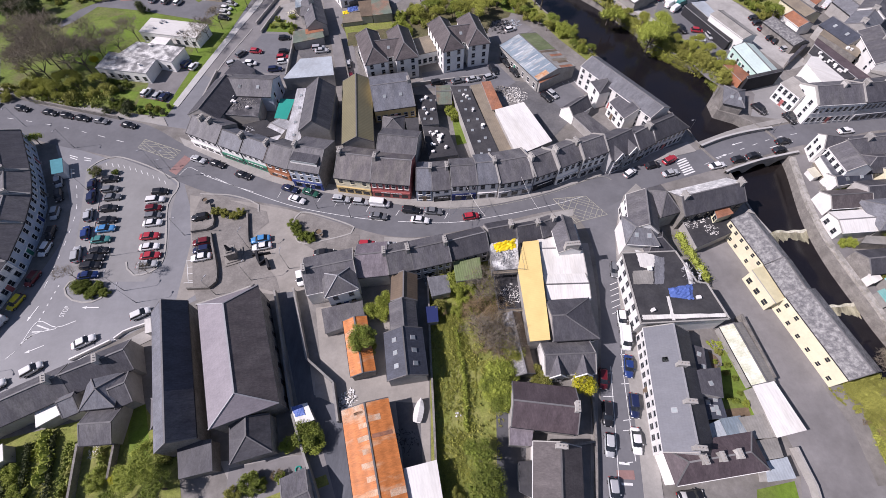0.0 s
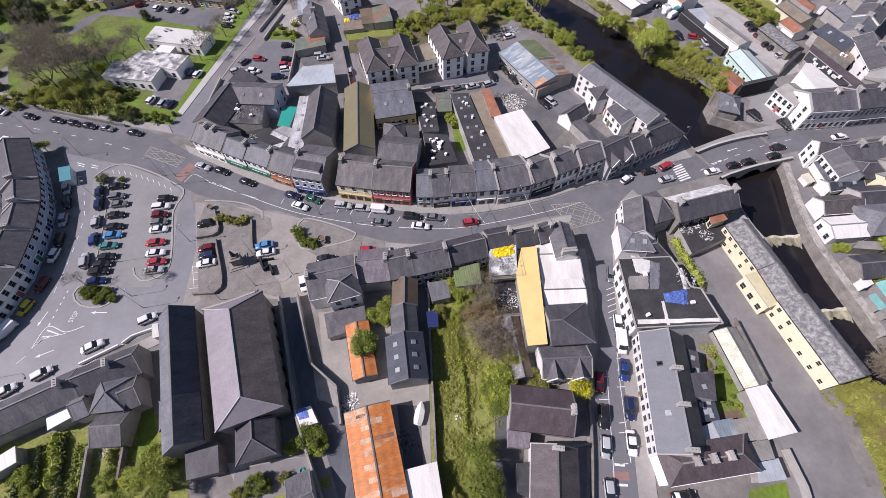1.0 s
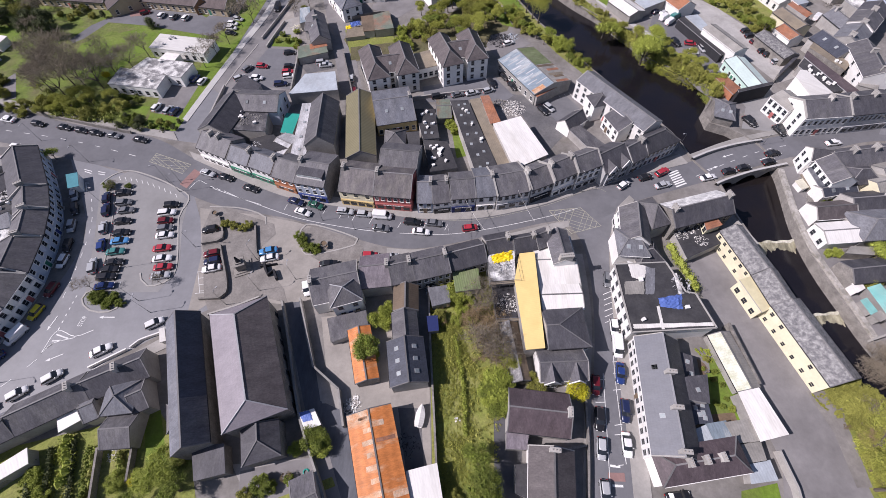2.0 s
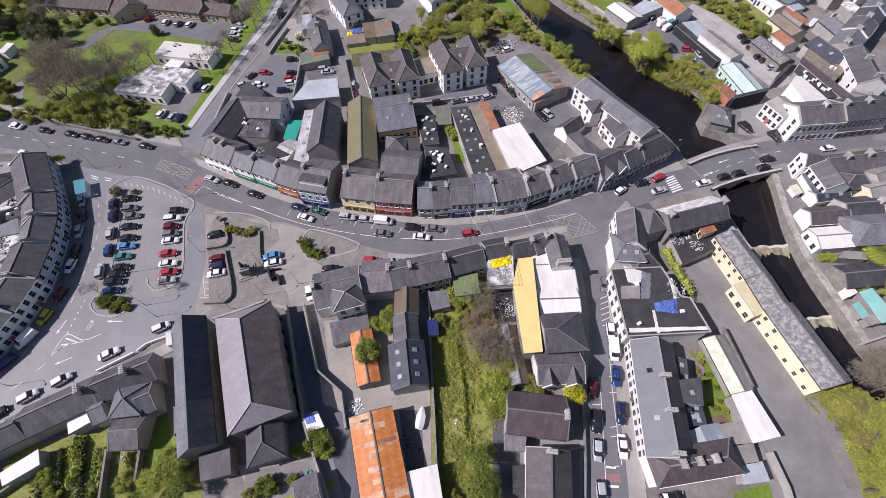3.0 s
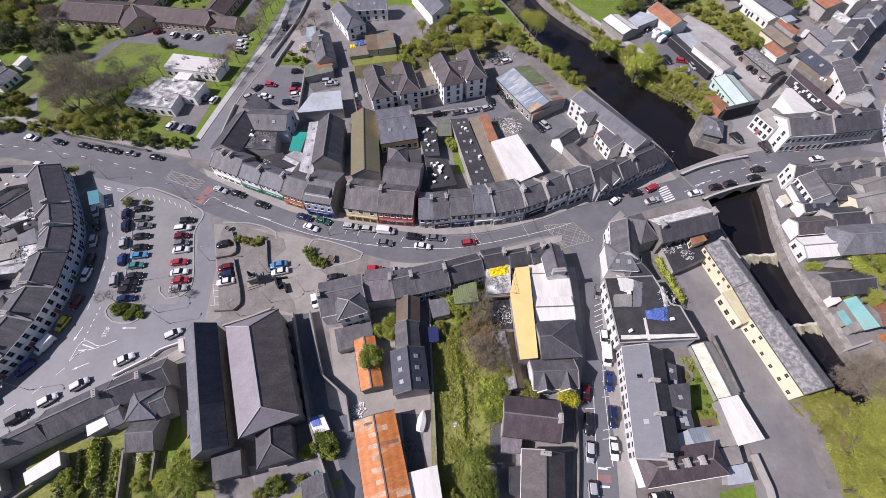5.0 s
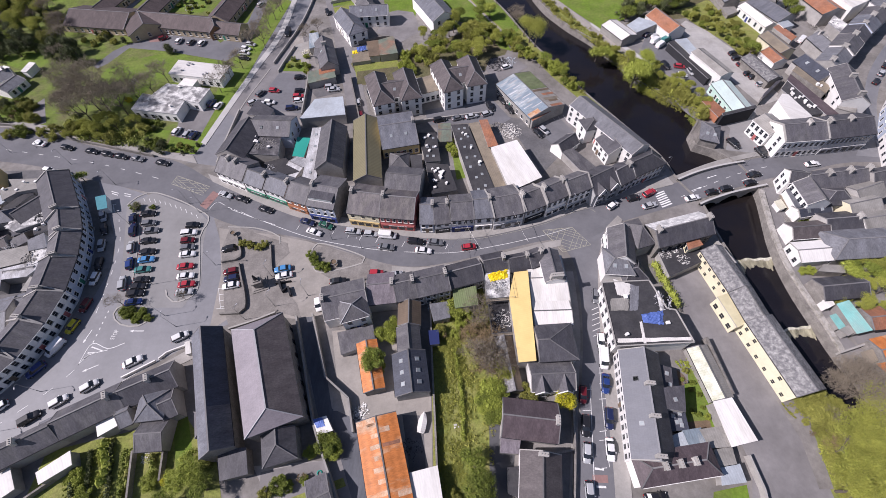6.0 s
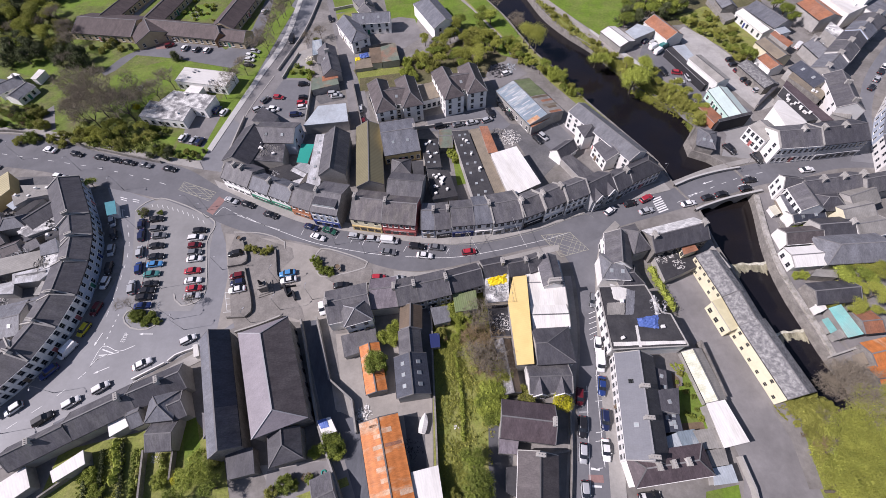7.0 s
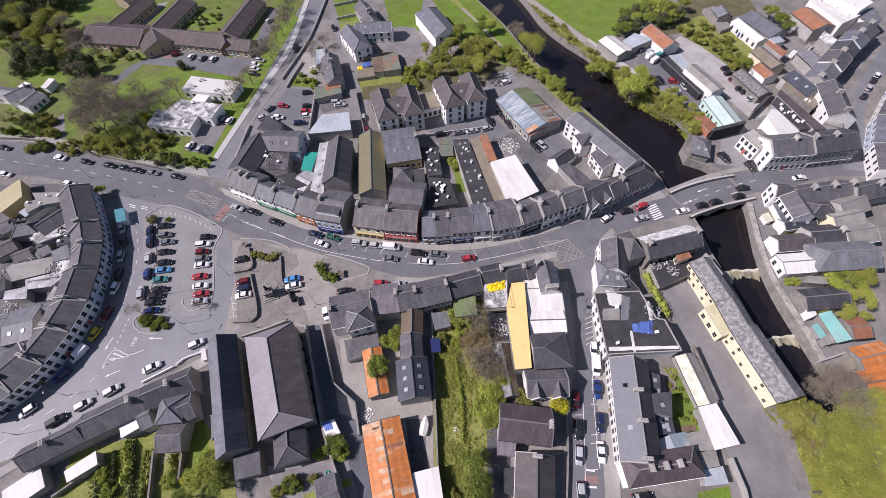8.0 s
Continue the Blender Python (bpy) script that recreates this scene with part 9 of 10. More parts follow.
grove(((76.5, 18.0), (84.0, 21.0), (96.0, 17.0), (93.0, 6.0), (84.0, 1.0), (78.0, 8.0)), 16, ('brown_shrub', 'bare', 'brown_shrub', 'olive_shrub'), 2.6, 5.2, 81, 2.6)
grove(((75.0, 17.5), (77.5, 18.5), (79.0, 12.0), (78.0, 3.0), (76.5, 3.0), (77.0, 10.0)), 9, ('olive_shrub', 'brown_shrub'), 1.0, 1.8, 82, 1.6)

# bridge and weirs
bridge(((69.8, 82.0), (75.1, 84.4), (80.7, 86.3), (86.2, 87.7), (91.7, 88.7)),
       ((72.9, 73.0), (75.2, 74.1), (79.8, 75.8), (84.4, 77.3), (89.7, 78.6), (94.7, 79.8)))
weir(((78.4, 56.2), (90.3, 56.8), (90.2, 52.7), (79.4, 52.1)))
weir(((81.7, 36.3), (91.9, 37.6), (92.0, 33.6), (82.9, 32.8)))

# road markings
dashes(((-155.3, 103.5), (-133.0, 99.1), (-111.2, 94.4), (-91.8, 88.5), (-83.3, 85.4)))
solid_line(((-62.1, 74.6), (-52.3, 70.4), (-37.6, 64.3), (-24.0, 60.9), (-14.0, 59.2)))
solid_line(((-10.8, 59.0), (2.1, 58.5), (15.0, 60.6), (28.3, 63.8), (35.2, 66.0)))
solid_line(((-2.8, 63.2), (7.0, 62.6), (18.6, 64.7), (28.8, 67.7), (35.9, 70.8), (41.3, 72.6), (43.5, 71.3)), material='paint_yellow', width=0.07)
dashes(((69.1, 76.2), (79.1, 80.8), (91.2, 85.5), (99.9, 87.6)), dash=1.5, gap=2.5)
ground_patch(((-71.9, 76.3), (-69.5, 81.9), (-67.2, 80.4), (-69.5, 74.8)), material='red_tarmac', z=0.0485)
ground_patch(((-25.7, 24.1), (-24.1, 24.7), (-19.9, 21.0), (-19.4, 18.2), (-24.5, 18.2)), material='paving', z=0.0488)
ground_patch(((29.6, 5.4), (32.6, 5.3), (32.5, 3.9), (29.4, 4.0)), material='red_tarmac', z=0.0485)
dashes(((-94.1, 71.7), (-90.5, 63.5), (-88.8, 54.1), (-87.8, 41.3)), dash=1.5, gap=2)
solid_line(((-86.4, 29.2), (-85.3, 34.3), (-80.8, 33.0), (-77.3, 34.4)), width=0.16)
solid_line(((-86.4, 29.2), (-84.8, 31.5), (-80.7, 32.7)), width=0.16)
painted(((-85.7, 30.6), (-84.8, 31.5)), width=0.3)
painted(((-85.4, 32.0), (-83.4, 32.1)), width=0.3)
painted(((-85.1, 33.5), (-82.0, 32.5)), width=0.3)
dashes(((-84.9, 42.9), (-85.1, 38.4), (-85.2, 34.0)), dash=0.8, gap=0.6, width=0.25)
solid_line(((-99.3, 9.0), (-94.5, 12.2), (-89.5, 15.4), (-83.9, 19.4), (-75.6, 24.3), (-68.9, 29.1), (-58.3, 37.0)))
dashes(((-102.7, 12.5), (-97.1, 17.0), (-90.5, 23.1), (-85.1, 30.0)), dash=2, gap=3)
painted(((-97.5, 10.4), (-95.8, 9.7)), width=0.12)
painted(((-94.2, 12.4), (-92.5, 11.7)), width=0.12)
painted(((-90.9, 14.5), (-89.2, 13.7)), width=0.12)
painted(((-87.5, 16.6), (-85.8, 15.9)), width=0.12)
painted(((-84.1, 18.8), (-82.3, 18.0)), width=0.12)
painted(((-80.5, 21.0), (-78.8, 20.2)), width=0.12)
painted(((-76.9, 23.3), (-75.2, 22.5)), width=0.12)
painted(((-73.2, 25.6), (-71.5, 24.8)), width=0.12)
road_word(-80.7, 36.5, 82.0, size=1.05)
arrow(-87.3, 36.1, -102)
arrow(-75.6, 37.4, 179)
arrow(-83.1, 28.3, -154)
painted(((36.4, 41.2), (39.1, 42.3)), width=0.12)
painted(((36.2, 39.8), (38.8, 40.9)), width=0.12)
painted(((36.0, 38.5), (38.6, 39.5)), width=0.12)
painted(((35.8, 37.1), (38.4, 38.1)), width=0.12)
painted(((35.6, 35.7), (38.2, 36.8)), width=0.12)
painted(((35.4, 34.4), (38.0, 35.4)), width=0.12)
painted(((35.0, 25.7), (36.7, 25.8)), width=0.12)
painted(((34.6, 23.3), (36.2, 23.5)), width=0.12)
painted(((33.9, 20.0), (35.5, 20.1)), width=0.12)
painted(((32.7, 13.4), (34.2, 13.6)), width=0.12)
painted(((32.3, 11.7), (33.9, 11.8)), width=0.12)
painted(((31.3, 6.5), (32.8, 6.6)), width=0.12)
painted(((30.6, 22.1), (32.7, 22.1)), width=0.12)
painted(((29.9, 17.7), (31.9, 17.7)), width=0.12)
painted(((29.1, 13.5), (31.2, 13.5)), width=0.12)
painted(((28.5, 9.5), (30.4, 9.5)), width=0.12)
solid_line(((32.6, 23.4), (31.3, 14.6), (30.1, 6.7), (29.3, 1.4)))
solid_line(((36.0, 30.1), (34.8, 22.0), (33.9, 13.4), (33.3, 6.7)))
painted(((30.3, 6.5), (32.1, 6.3)), width=0.4)
painted(((30.0, 3.3), (31.9, 3.2)), width=0.4)
painted(((38.7, 106.7), (37.3, 110.7)), width=0.1)
painted(((40.4, 107.5), (39.0, 111.5)), width=0.1)
painted(((42.0, 108.3), (40.7, 112.3)), width=0.1)
painted(((43.7, 109.1), (42.4, 113.1)), width=0.1)
painted(((45.4, 109.8), (44.1, 113.9)), width=0.1)
hatch(((-82.5, 88.2), (-71.0, 83.5), (-72.3, 80.2), (-83.3, 85.0)), n=4)
painted(((-100.8, 82.4), (-98.3, 81.6)), width=0.22)
painted(((-100.3, 81.6), (-98.1, 80.8)), width=0.22)
painted(((-96.5, 81.5), (-94.2, 80.9)), width=0.22)
painted(((-96.1, 80.6), (-94.1, 80.2)), width=0.22)
painted(((-98.2, 77.5), (-96.6, 74.3)), width=0.22)
painted(((-98.4, 77.4), (-97.2, 77.2)), width=0.22)
painted(((-89.8, 79.5), (-88.9, 78.2)), width=0.12)
painted(((-88.1, 79.3), (-87.2, 78.0)), width=0.12)
painted(((-86.4, 79.0), (-85.5, 77.7)), width=0.12)
painted(((-84.7, 78.5), (-83.8, 77.3)), width=0.12)
painted(((-82.9, 78.0), (-82.1, 76.7)), width=0.12)
painted(((-81.2, 77.4), (-80.3, 76.1)), width=0.12)
painted(((-79.4, 76.7), (-78.5, 75.4)), width=0.12)
painted(((-77.5, 75.9), (-76.7, 74.6)), width=0.12)
painted(((-75.7, 75.0), (-74.9, 73.7)), width=0.12)
painted(((-73.8, 74.0), (-73.0, 72.8)), width=0.12)
painted(((-71.9, 72.9), (-71.1, 71.7)), width=0.12)
solid_line(((-68.7, 74.7), (-67.1, 77.5), (-64.3, 76.2)))
painted(((-63.3, 75.5), (-62.0, 74.9)), width=0.14)
painted(((-61.2, 74.6), (-60.1, 74.0)), width=0.14)
solid_line(((-59.0, 73.7), (-53.9, 71.1), (-47.9, 68.8)))
hatch(((27.6, 65.3), (35.9, 66.1), (40.0, 60.3), (32.1, 58.1)), n=5)
painted(((61.8, 77.2), (64.9, 78.5)), width=0.42)
painted(((62.0, 76.4), (65.0, 77.8)), width=0.42)
painted(((62.1, 75.6), (65.2, 77.0)), width=0.42)
painted(((62.2, 74.9), (65.3, 76.2)), width=0.42)
painted(((62.4, 74.1), (65.5, 75.4)), width=0.42)
painted(((62.5, 73.4), (65.6, 74.7)), width=0.42)
painted(((62.6, 72.6), (65.8, 73.9)), width=0.42)

# parking bays
painted(((-58.5, 48.7), (-54.5, 49.0)), width=0.1)
painted(((-57.8, 47.0), (-53.9, 47.3)), width=0.1)
painted(((-57.2, 45.3), (-53.4, 45.6)), width=0.1)
painted(((-56.5, 43.6), (-52.8, 43.9)), width=0.1)
painted(((-58.6, 48.9), (-56.4, 43.0)), width=0.1)
painted(((-57.2, 48.8), (-55.0, 43.0)), width=0.1)
painted(((-55.7, 48.8), (-53.6, 43.0)), width=0.1)
painted(((-54.3, 48.8), (-52.2, 42.9)), width=0.1)
solid_line(((-57.5, 43.0), (-52.3, 43.9), (-54.3, 49.3)), width=0.12)
painted(((-40.9, 68.7), (-41.4, 66.9)), width=0.12)
painted(((-30.5, 67.1), (-31.1, 65.3)), width=0.12)
painted(((-26.1, 65.6), (-26.7, 63.8)), width=0.12)
painted(((-22.7, 64.7), (-23.3, 63.0)), width=0.12)
painted(((-18.0, 63.9), (-18.7, 62.1)), width=0.12)
painted(((-10.6, 62.4), (-11.4, 60.7)), width=0.12)
painted(((-4.4, 61.5), (-5.2, 59.8)), width=0.12)
painted(((1.3, 61.4), (0.5, 59.7)), width=0.12)

# kerbs and low walls
kerb_line(((-93.8, 76.8), (-91.9, 79.9), (-87.5, 81.6), (-79.2, 78.7), (-72.4, 75.1), (-68.1, 72.2), (-67.7, 69.1), (-68.4, 65.0), (-65.0, 53.7), (-64.1, 48.4), (-65.8, 45.9), (-69.2, 45.1), (-71.4, 46.8), (-72.3, 48.6)))
kerb_line(((-73.9, 41.1), (-74.3, 39.6), (-75.8, 38.7), (-78.0, 38.6), (-80.4, 39.2), (-82.3, 40.5), (-83.3, 42.0), (-83.0, 43.5), (-81.5, 44.5), (-79.2, 44.6), (-76.7, 44.0), (-74.8, 42.7), (-73.9, 41.1)))
kerb_line(((-89.4, 75.9), (-85.8, 65.4), (-83.2, 55.8), (-80.9, 46.1)), width=0.25)
kerb_line(((-61.3, 68.3), (-53.5, 67.8), (-48.0, 66.0), (-45.7, 64.6), (-45.2, 62.3)))
kerb_line(((-36.0, 57.2), (-33.5, 53.2), (-28.8, 53.6), (-21.8, 55.7), (-21.2, 57.5), (-28.9, 60.8), (-34.8, 62.1), (-36.2, 58.7)))
garden_wall(((-57.7, 64.8), (-55.0, 58.1), (-59.7, 56.5)), height=0.9, material='stone', label='low dark stone wall between parking bays')
garden_wall(((-54.9, 56.0), (-50.1, 42.9), (-55.9, 41.4)), height=0.9, material='stone', label='low dark stone wall between parking bays')
garden_wall(((-47.6, 61.7), (-45.4, 53.4), (-44.3, 51.9)), height=0.8)
garden_wall(((-52.5, 37.3), (-47.0, 39.2), (-41.8, 41.5)), height=1.2, material='kerb', label='pale dressed stone wall before the church')
garden_wall(((-36.3, 40.2), (-32.9, 30.2), (-28.6, 16.8), (-25.8, 10.5), (-21.2, 1.2), (-18.8, -6.2)), height=1.8, material='block')
garden_wall(((-32.3, 40.6), (-26.9, 25.2)), height=1.9, material='block')
garden_wall(((-26.9, 25.2), (-21.2, 20.6)), height=1.9, material='block')
garden_wall(((-21.2, 20.6), (-19.4, 13.6)), height=1.9, material='block')
garden_wall(((-30.1, 48.2), (-25.1, 49.2), (-20.6, 50.8)), height=1.0)
garden_wall(((61.2, 8.5), (61.5, 5.5), (61.8, 2.6), (60.4, -6.3)), height=1.8, material='kerb', label='pale rendered boundary wall')
garden_wall(((60.6, 33.0), (62.0, 20.2)), height=2.6)
garden_wall(((58.5, 50.3), (67.8, 54.7)), height=2.5)
pavement(((-79.5, 102.6), (-76.7, 117.3), (-71.9, 141.0), (-66.5, 168.2), (-65.7, 205.0)),
     ((-77.6, 101.5), (-74.7, 116.0), (-69.8, 139.5), (-64.2, 166.4), (-63.5, 204.9)), material='pale_path')
kerb_line(((-71.9, 93.6), (-70.6, 118.3), (-65.0, 141.4)))
garden_wall(((-170.0, 114.3), (-148.0, 112.5), (-135.7, 108.7), (-114.7, 102.6), (-92.7, 96.5)), height=1.2)
garden_wall(((-33.7, 135.1), (-26.6, 106.0)), height=1.8)
garden_wall(((-3.5, 45.0), (-2.8, 27.7), (-2.1, 14.9), (-1.7, 6.8)), height=1.6)
garden_wall(((28.4, 23.4), (26.7, 10.0), (24.7, -0.5)), height=1.2)
garden_wall(((16.2, 8.4), (16.8, 8.4), (26.3, 9.8)), height=1.4)
hedge(((54.8, 53.5), (56.1, 47.9), (57.4, 42.1)), width=2.2, height=2.0)
thicket(((-2.9, 42.6), (9.5, 47.3), (13.8, 33.2), (12.3, 22.2), (8.5, -0.5), (-1.7, -0.5)), count=1000, height=1.2, material='leaf_olive', size=0.09)
thicket(((-2.8, 33.4), (3.2, 36.3), (6.3, 22.3), (4.9, 1.5), (-1.7, 0.5)), count=1500, height=0.8, material='leaf_catkin', label='rank yellow-green weeds and long grass', size=0.08)
thicket(((76.4, 9.8), (83.6, 17.3), (102.9, 15.9), (89.9, -6.4), (76.8, -5.4)), count=2200, height=1.3, material='leaf_catkin', label='rank yellow-green weeds and long grass', size=0.08)
# leaf_dark strips stand in for the shade between the garden hedges
hedge(((-74.5, 10.6), (-72.6, 5.0), (-70.7, -0.3)), height=1.5, width=0.9, material='leaf_dark', label='dark hedge in place of shade between garden hedges')
hedge(((-70.6, 11.7), (-68.4, 5.0), (-66.8, -0.3)), height=1.5, width=0.9, material='leaf_dark', label='dark hedge in place of shade between garden hedges')
hedge(((-67.3, 10.5), (-65.7, 4.9), (-64.4, -0.3)), height=1.5, material='leaf', label='overgrown green garden hedge')
hedge(((-76.7, 8.3), (-74.4, -0.3)), height=1.5, width=0.9, material='leaf_dark', label='dark hedge in place of shade between garden hedges')
garden_wall(((-65.2, 10.5), (-63.5, 3.9), (-62.4, -0.3)), height=1.6)
garden_wall(((-58.7, 10.5), (-57.6, 4.9)), height=1.6)
garden_wall(((-84.0, 1.8), (-76.7, 7.8)), height=1.5)
thicket(((-74.3, 10.6), (-71.4, 12.3), (-66.6, -0.3), (-70.2, -0.3)), count=120, height=0.8, material='leaf_catkin', label='rank yellow-green weeds and long grass')
thicket(((-78.0, 5.0), (-76.2, 7.2), (-73.2, -0.3), (-76.8, -0.3)), count=90, height=1.0, material='leaf_bright', label='rank yellow-green weeds and long grass')
garden_wall(((-71.3, 99.2), (-70.4, 117.7)), height=1.0, material='kerb', label='pale rendered roadside wall')
garden_wall(((-64.0, 144.2), (-57.9, 172.0), (-55.3, 204.4)), height=1.0, material='kerb', label='pale rendered roadside wall')
ground_patch(((56.9, 29.9), (60.3, 31.0), (60.1, 26.0), (57.2, 25.5)), material='soil', z=0.0424)
arrow(74.6, 79.1, 20)
arrow(90.5, 82.5, 19)
arrow(80.5, 83.7, -161)
garden_wall(((-50.7, 198.1), (-38.4, 202.5)), height=1.2, material='kerb', label='pale rendered garden wall')
garden_wall(((-48.1, 186.6), (-38.7, 189.8)), height=1.2, material='kerb', label='pale rendered garden wall')
garden_wall(((-33.6, 155.6), (-19.9, 158.8), (-16.5, 146.6)), height=1.5)
garden_wall(((-14.1, 108.3), (-4.3, 110.6), (14.8, 113.6)), height=1.2, material='kerb', label='pale rendered boundary wall')
garden_wall(((-27.6, 127.5), (-21.7, 109.6)), height=1.5)
garden_wall(((-61.2, 139.0), (-59.8, 146.3), (-57.9, 155.0)), height=1.0, material='kerb', label='pale rendered garden wall')
garden_wall(((-49.3, 136.2), (-48.6, 128.0), (-47.9, 114.2)), height=1.6, material='block')
garden_wall(((90.0, 29.3), (94.6, 30.6), (102.6, 32.9)), height=1.4, material='kerb', label='pale rendered yard wall')
garden_wall(((92.5, 77.7), (90.9, 69.3), (89.5, 61.1), (88.9, 53.2), (89.5, 46.2), (90.6, 38.2), (91.4, 29.7)), height=0.9, width=1.1, material='quay_stone', label='pale rubble stone wall along the quay')
thicket(((-82.7, 43.3), (-81.3, 44.2), (-76.0, 43.2), (-74.1, 41.2), (-76.6, 39.9), (-80.6, 40.9)), count=90, height=1.0, material='leaf_mid', label='dense green planting in a traffic island')
thicket(((58.9, 155.8), (63.0, 148.4), (69.2, 138.0), (69.8, 128.8), (76.5, 121.9), (85.2, 114.2), (86.3, 115.7), (78.3, 123.7), (72.3, 130.7), (71.3, 139.7), (63.2, 151.1)), count=260, height=1.8, material='leaf_olive')
thicket(((39.0, 148.0), (43.3, 139.7), (46.4, 131.8), (50.8, 123.3), (49.4, 122.2), (44.0, 131.0), (40.0, 139.0)), count=120, height=1.4, material='leaf_olive')
thicket(((-131.2, 110.0), (-128.4, 117.0), (-111.0, 112.2), (-101.0, 105.9), (-90.3, 103.1), (-89.9, 100.4), (-102.8, 101.2), (-119.4, 103.4)), count=260, height=3.0, material='leaf_mid', label='dense green shrubbery behind the roadside wall')
thicket(((-130.1, 114.3), (-121.5, 112.2), (-109.8, 108.2), (-101.5, 102.7), (-107.1, 102.0), (-120.5, 104.9)), count=120, height=3.4, material='leaf_catkin', label='yellow-green shrubbery behind the roadside wall')
thicket(((-102.7, 102.3), (-90.2, 101.1), (-88.2, 99.1), (-99.2, 99.7)), count=60, height=1.4, material='leaf_dark', label='dark low shrubs behind the roadside wall')
thicket(((60.0, 152.0), (68.7, 140.2), (70.1, 130.2), (76.6, 123.0), (84.5, 115.1), (85.3, 107.7), (87.8, 109.2), (86.9, 116.1), (78.9, 125.0), (72.8, 131.5), (71.3, 141.2), (62.8, 152.5)), count=420, height=2.0, material='leaf_catkin', label='rough spring growth along the river bank')
thicket(((60.0, 152.0), (68.7, 140.2), (70.1, 130.2), (76.6, 123.0), (84.5, 115.1), (85.3, 107.7), (86.3, 108.1), (85.5, 115.7), (77.5, 123.9), (71.3, 130.9), (69.9, 140.7), (61.2, 152.4)), count=260, height=1.8, material='leaf_olive', label='olive brambles hanging over the river edge')
grove(((60.0, 152.0), (68.7, 140.2), (70.1, 130.2), (76.6, 123.0), (84.5, 115.1), (85.3, 107.7), (87.8, 109.2), (86.9, 116.1), (78.9, 125.0), (72.8, 131.5), (71.3, 141.2), (62.8, 152.5)), 16, ('catkin', 'olive_shrub', 'olive_shrub'), 2.0, 3.4, 62, 1.8)
hedge(((-71.9, 11.9), (-70.7, 8.4), (-69.5, 4.6)), height=1.9, width=2.6, material='leaf_bright', label='broad overgrown yellow-green garden hedge')
hedge(((-66.0, 10.3), (-65.3, 7.6), (-64.6, 4.6)), height=1.6, width=1.5, material='leaf_mid', label='overgrown green garden hedge')
hedge(((-61.0, 9.7), (-60.5, 7.2), (-59.8, 4.6)), height=1.3, width=1.3, material='leaf_mid', label='overgrown green garden hedge')
tree(-53.6, 5.5, 'willow', 3.6, 1)
tree(-55.8, 5.1, 'golden', 3.0, 1)
thicket(((-77.8, 7.0), (-75.6, 7.4), (-72.6, 4.7), (-77.7, 4.7)), count=60, height=1.0, material='leaf_bright', label='rank yellow-green weeds and long grass')
thicket(((-51.5, 9.1), (-48.6, 9.1), (-47.6, 7.2), (-50.3, 6.8)), count=40, height=0.9, material='leaf_mid', label='low plants in a churchyard corner')
heap(-62.5, 9.2, 1.2, 0.4, 'white_sheet', 30, 0.35, label='garden toys and pale clutter on a patio')
garden_wall(((-74.4, 25.9), (-67.9, 29.8)), height=0.8, width=0.3, material='white', label='low white painted garden wall')
garden_wall(((-67.3, 30.2), (-65.9, 31.7), (-61.7, 33.5)), height=0.8, width=0.3, material='white', label='low white painted garden wall')
flat_block(((-61.3, 33.5), (-60.3, 33.8), (-59.1, 31.1), (-60.2, 30.8)), 2.0, roof='white_sheet', wall='white', label='small white painted shed beside the hall')
thicket(((60.0, 152.0), (63.4, 147.7), (62.2, 147.2), (58.7, 151.4)), count=49, height=1.5, material='leaf_catkin', label='spring growth hanging over the river wall', drop=2.6)
thicket(((63.4, 147.7), (68.7, 139.2), (67.4, 138.6), (62.2, 147.2)), count=92, height=1.5, material='leaf_olive', label='spring growth hanging over the river wall', drop=2.6)
thicket(((68.7, 139.2), (69.5, 129.7), (68.2, 129.1), (67.4, 138.6)), count=85, height=1.5, material='leaf_mid', label='spring growth hanging over the river wall', drop=2.6)
thicket(((69.5, 129.7), (75.9, 122.3), (74.6, 121.7), (68.2, 129.1)), count=88, height=1.5, material='leaf_catkin', label='spring growth hanging over the river wall', drop=2.6)
thicket(((75.9, 122.3), (84.2, 114.7), (82.9, 114.1), (74.6, 121.7)), count=101, height=1.5, material='leaf_olive', label='spring growth hanging over the river wall', drop=2.6)
thicket(((84.2, 114.7), (84.6, 107.7), (83.3, 107.1), (82.9, 114.1)), count=63, height=1.5, material='leaf_mid', label='spring growth hanging over the river wall', drop=2.6)

# street lamps, monument, cables
lamp_post(-71.1, 73.7, 0)
lamp_post(-75.1, 77.1, 200)
lamp_post(-89.8, 69.5, 0)
lamp_post(-76.4, 50.3, 180)
lamp_post(-66.2, 38.4, 90)
lamp_post(-49.4, 40.0, 60)
lamp_post(-42.6, 43.5, 60)
lamp_post(-30.8, 63.3, 90)
lamp_post(-22.3, 60.3, 270)
lamp_post(-118.8, 94.1, 270)
lamp_post(-100.8, 85.2, 270)
lamp_post(-141.1, 99.6, 90)
lamp_post(-34.7, 46.3, 90)
lamp_post(36.7, 71.4, 120)
lamp_post(66.6, 85.7, 200)
lamp_post(-45.1, 51.9, 60)
lamp_post(-92.2, 23.1, 300)
lamp_post(-99.7, 14.3, 300)
lamp_post(-71.4, 76.6, 0)
lamp_post(92.0, 87.8, 120)
lamp_post(-61.3, 55.8, 0)
lamp_post(-69.9, 41.3, 90)
statue(-47.9, 49.6, 20)
planter(-29.2, 55.7, 1.0)
planter(-58.9, 65.7, 0.8)
small_boat(-4.8, 15.5, 80)
planter(-28.5, 54.8, 0.5)
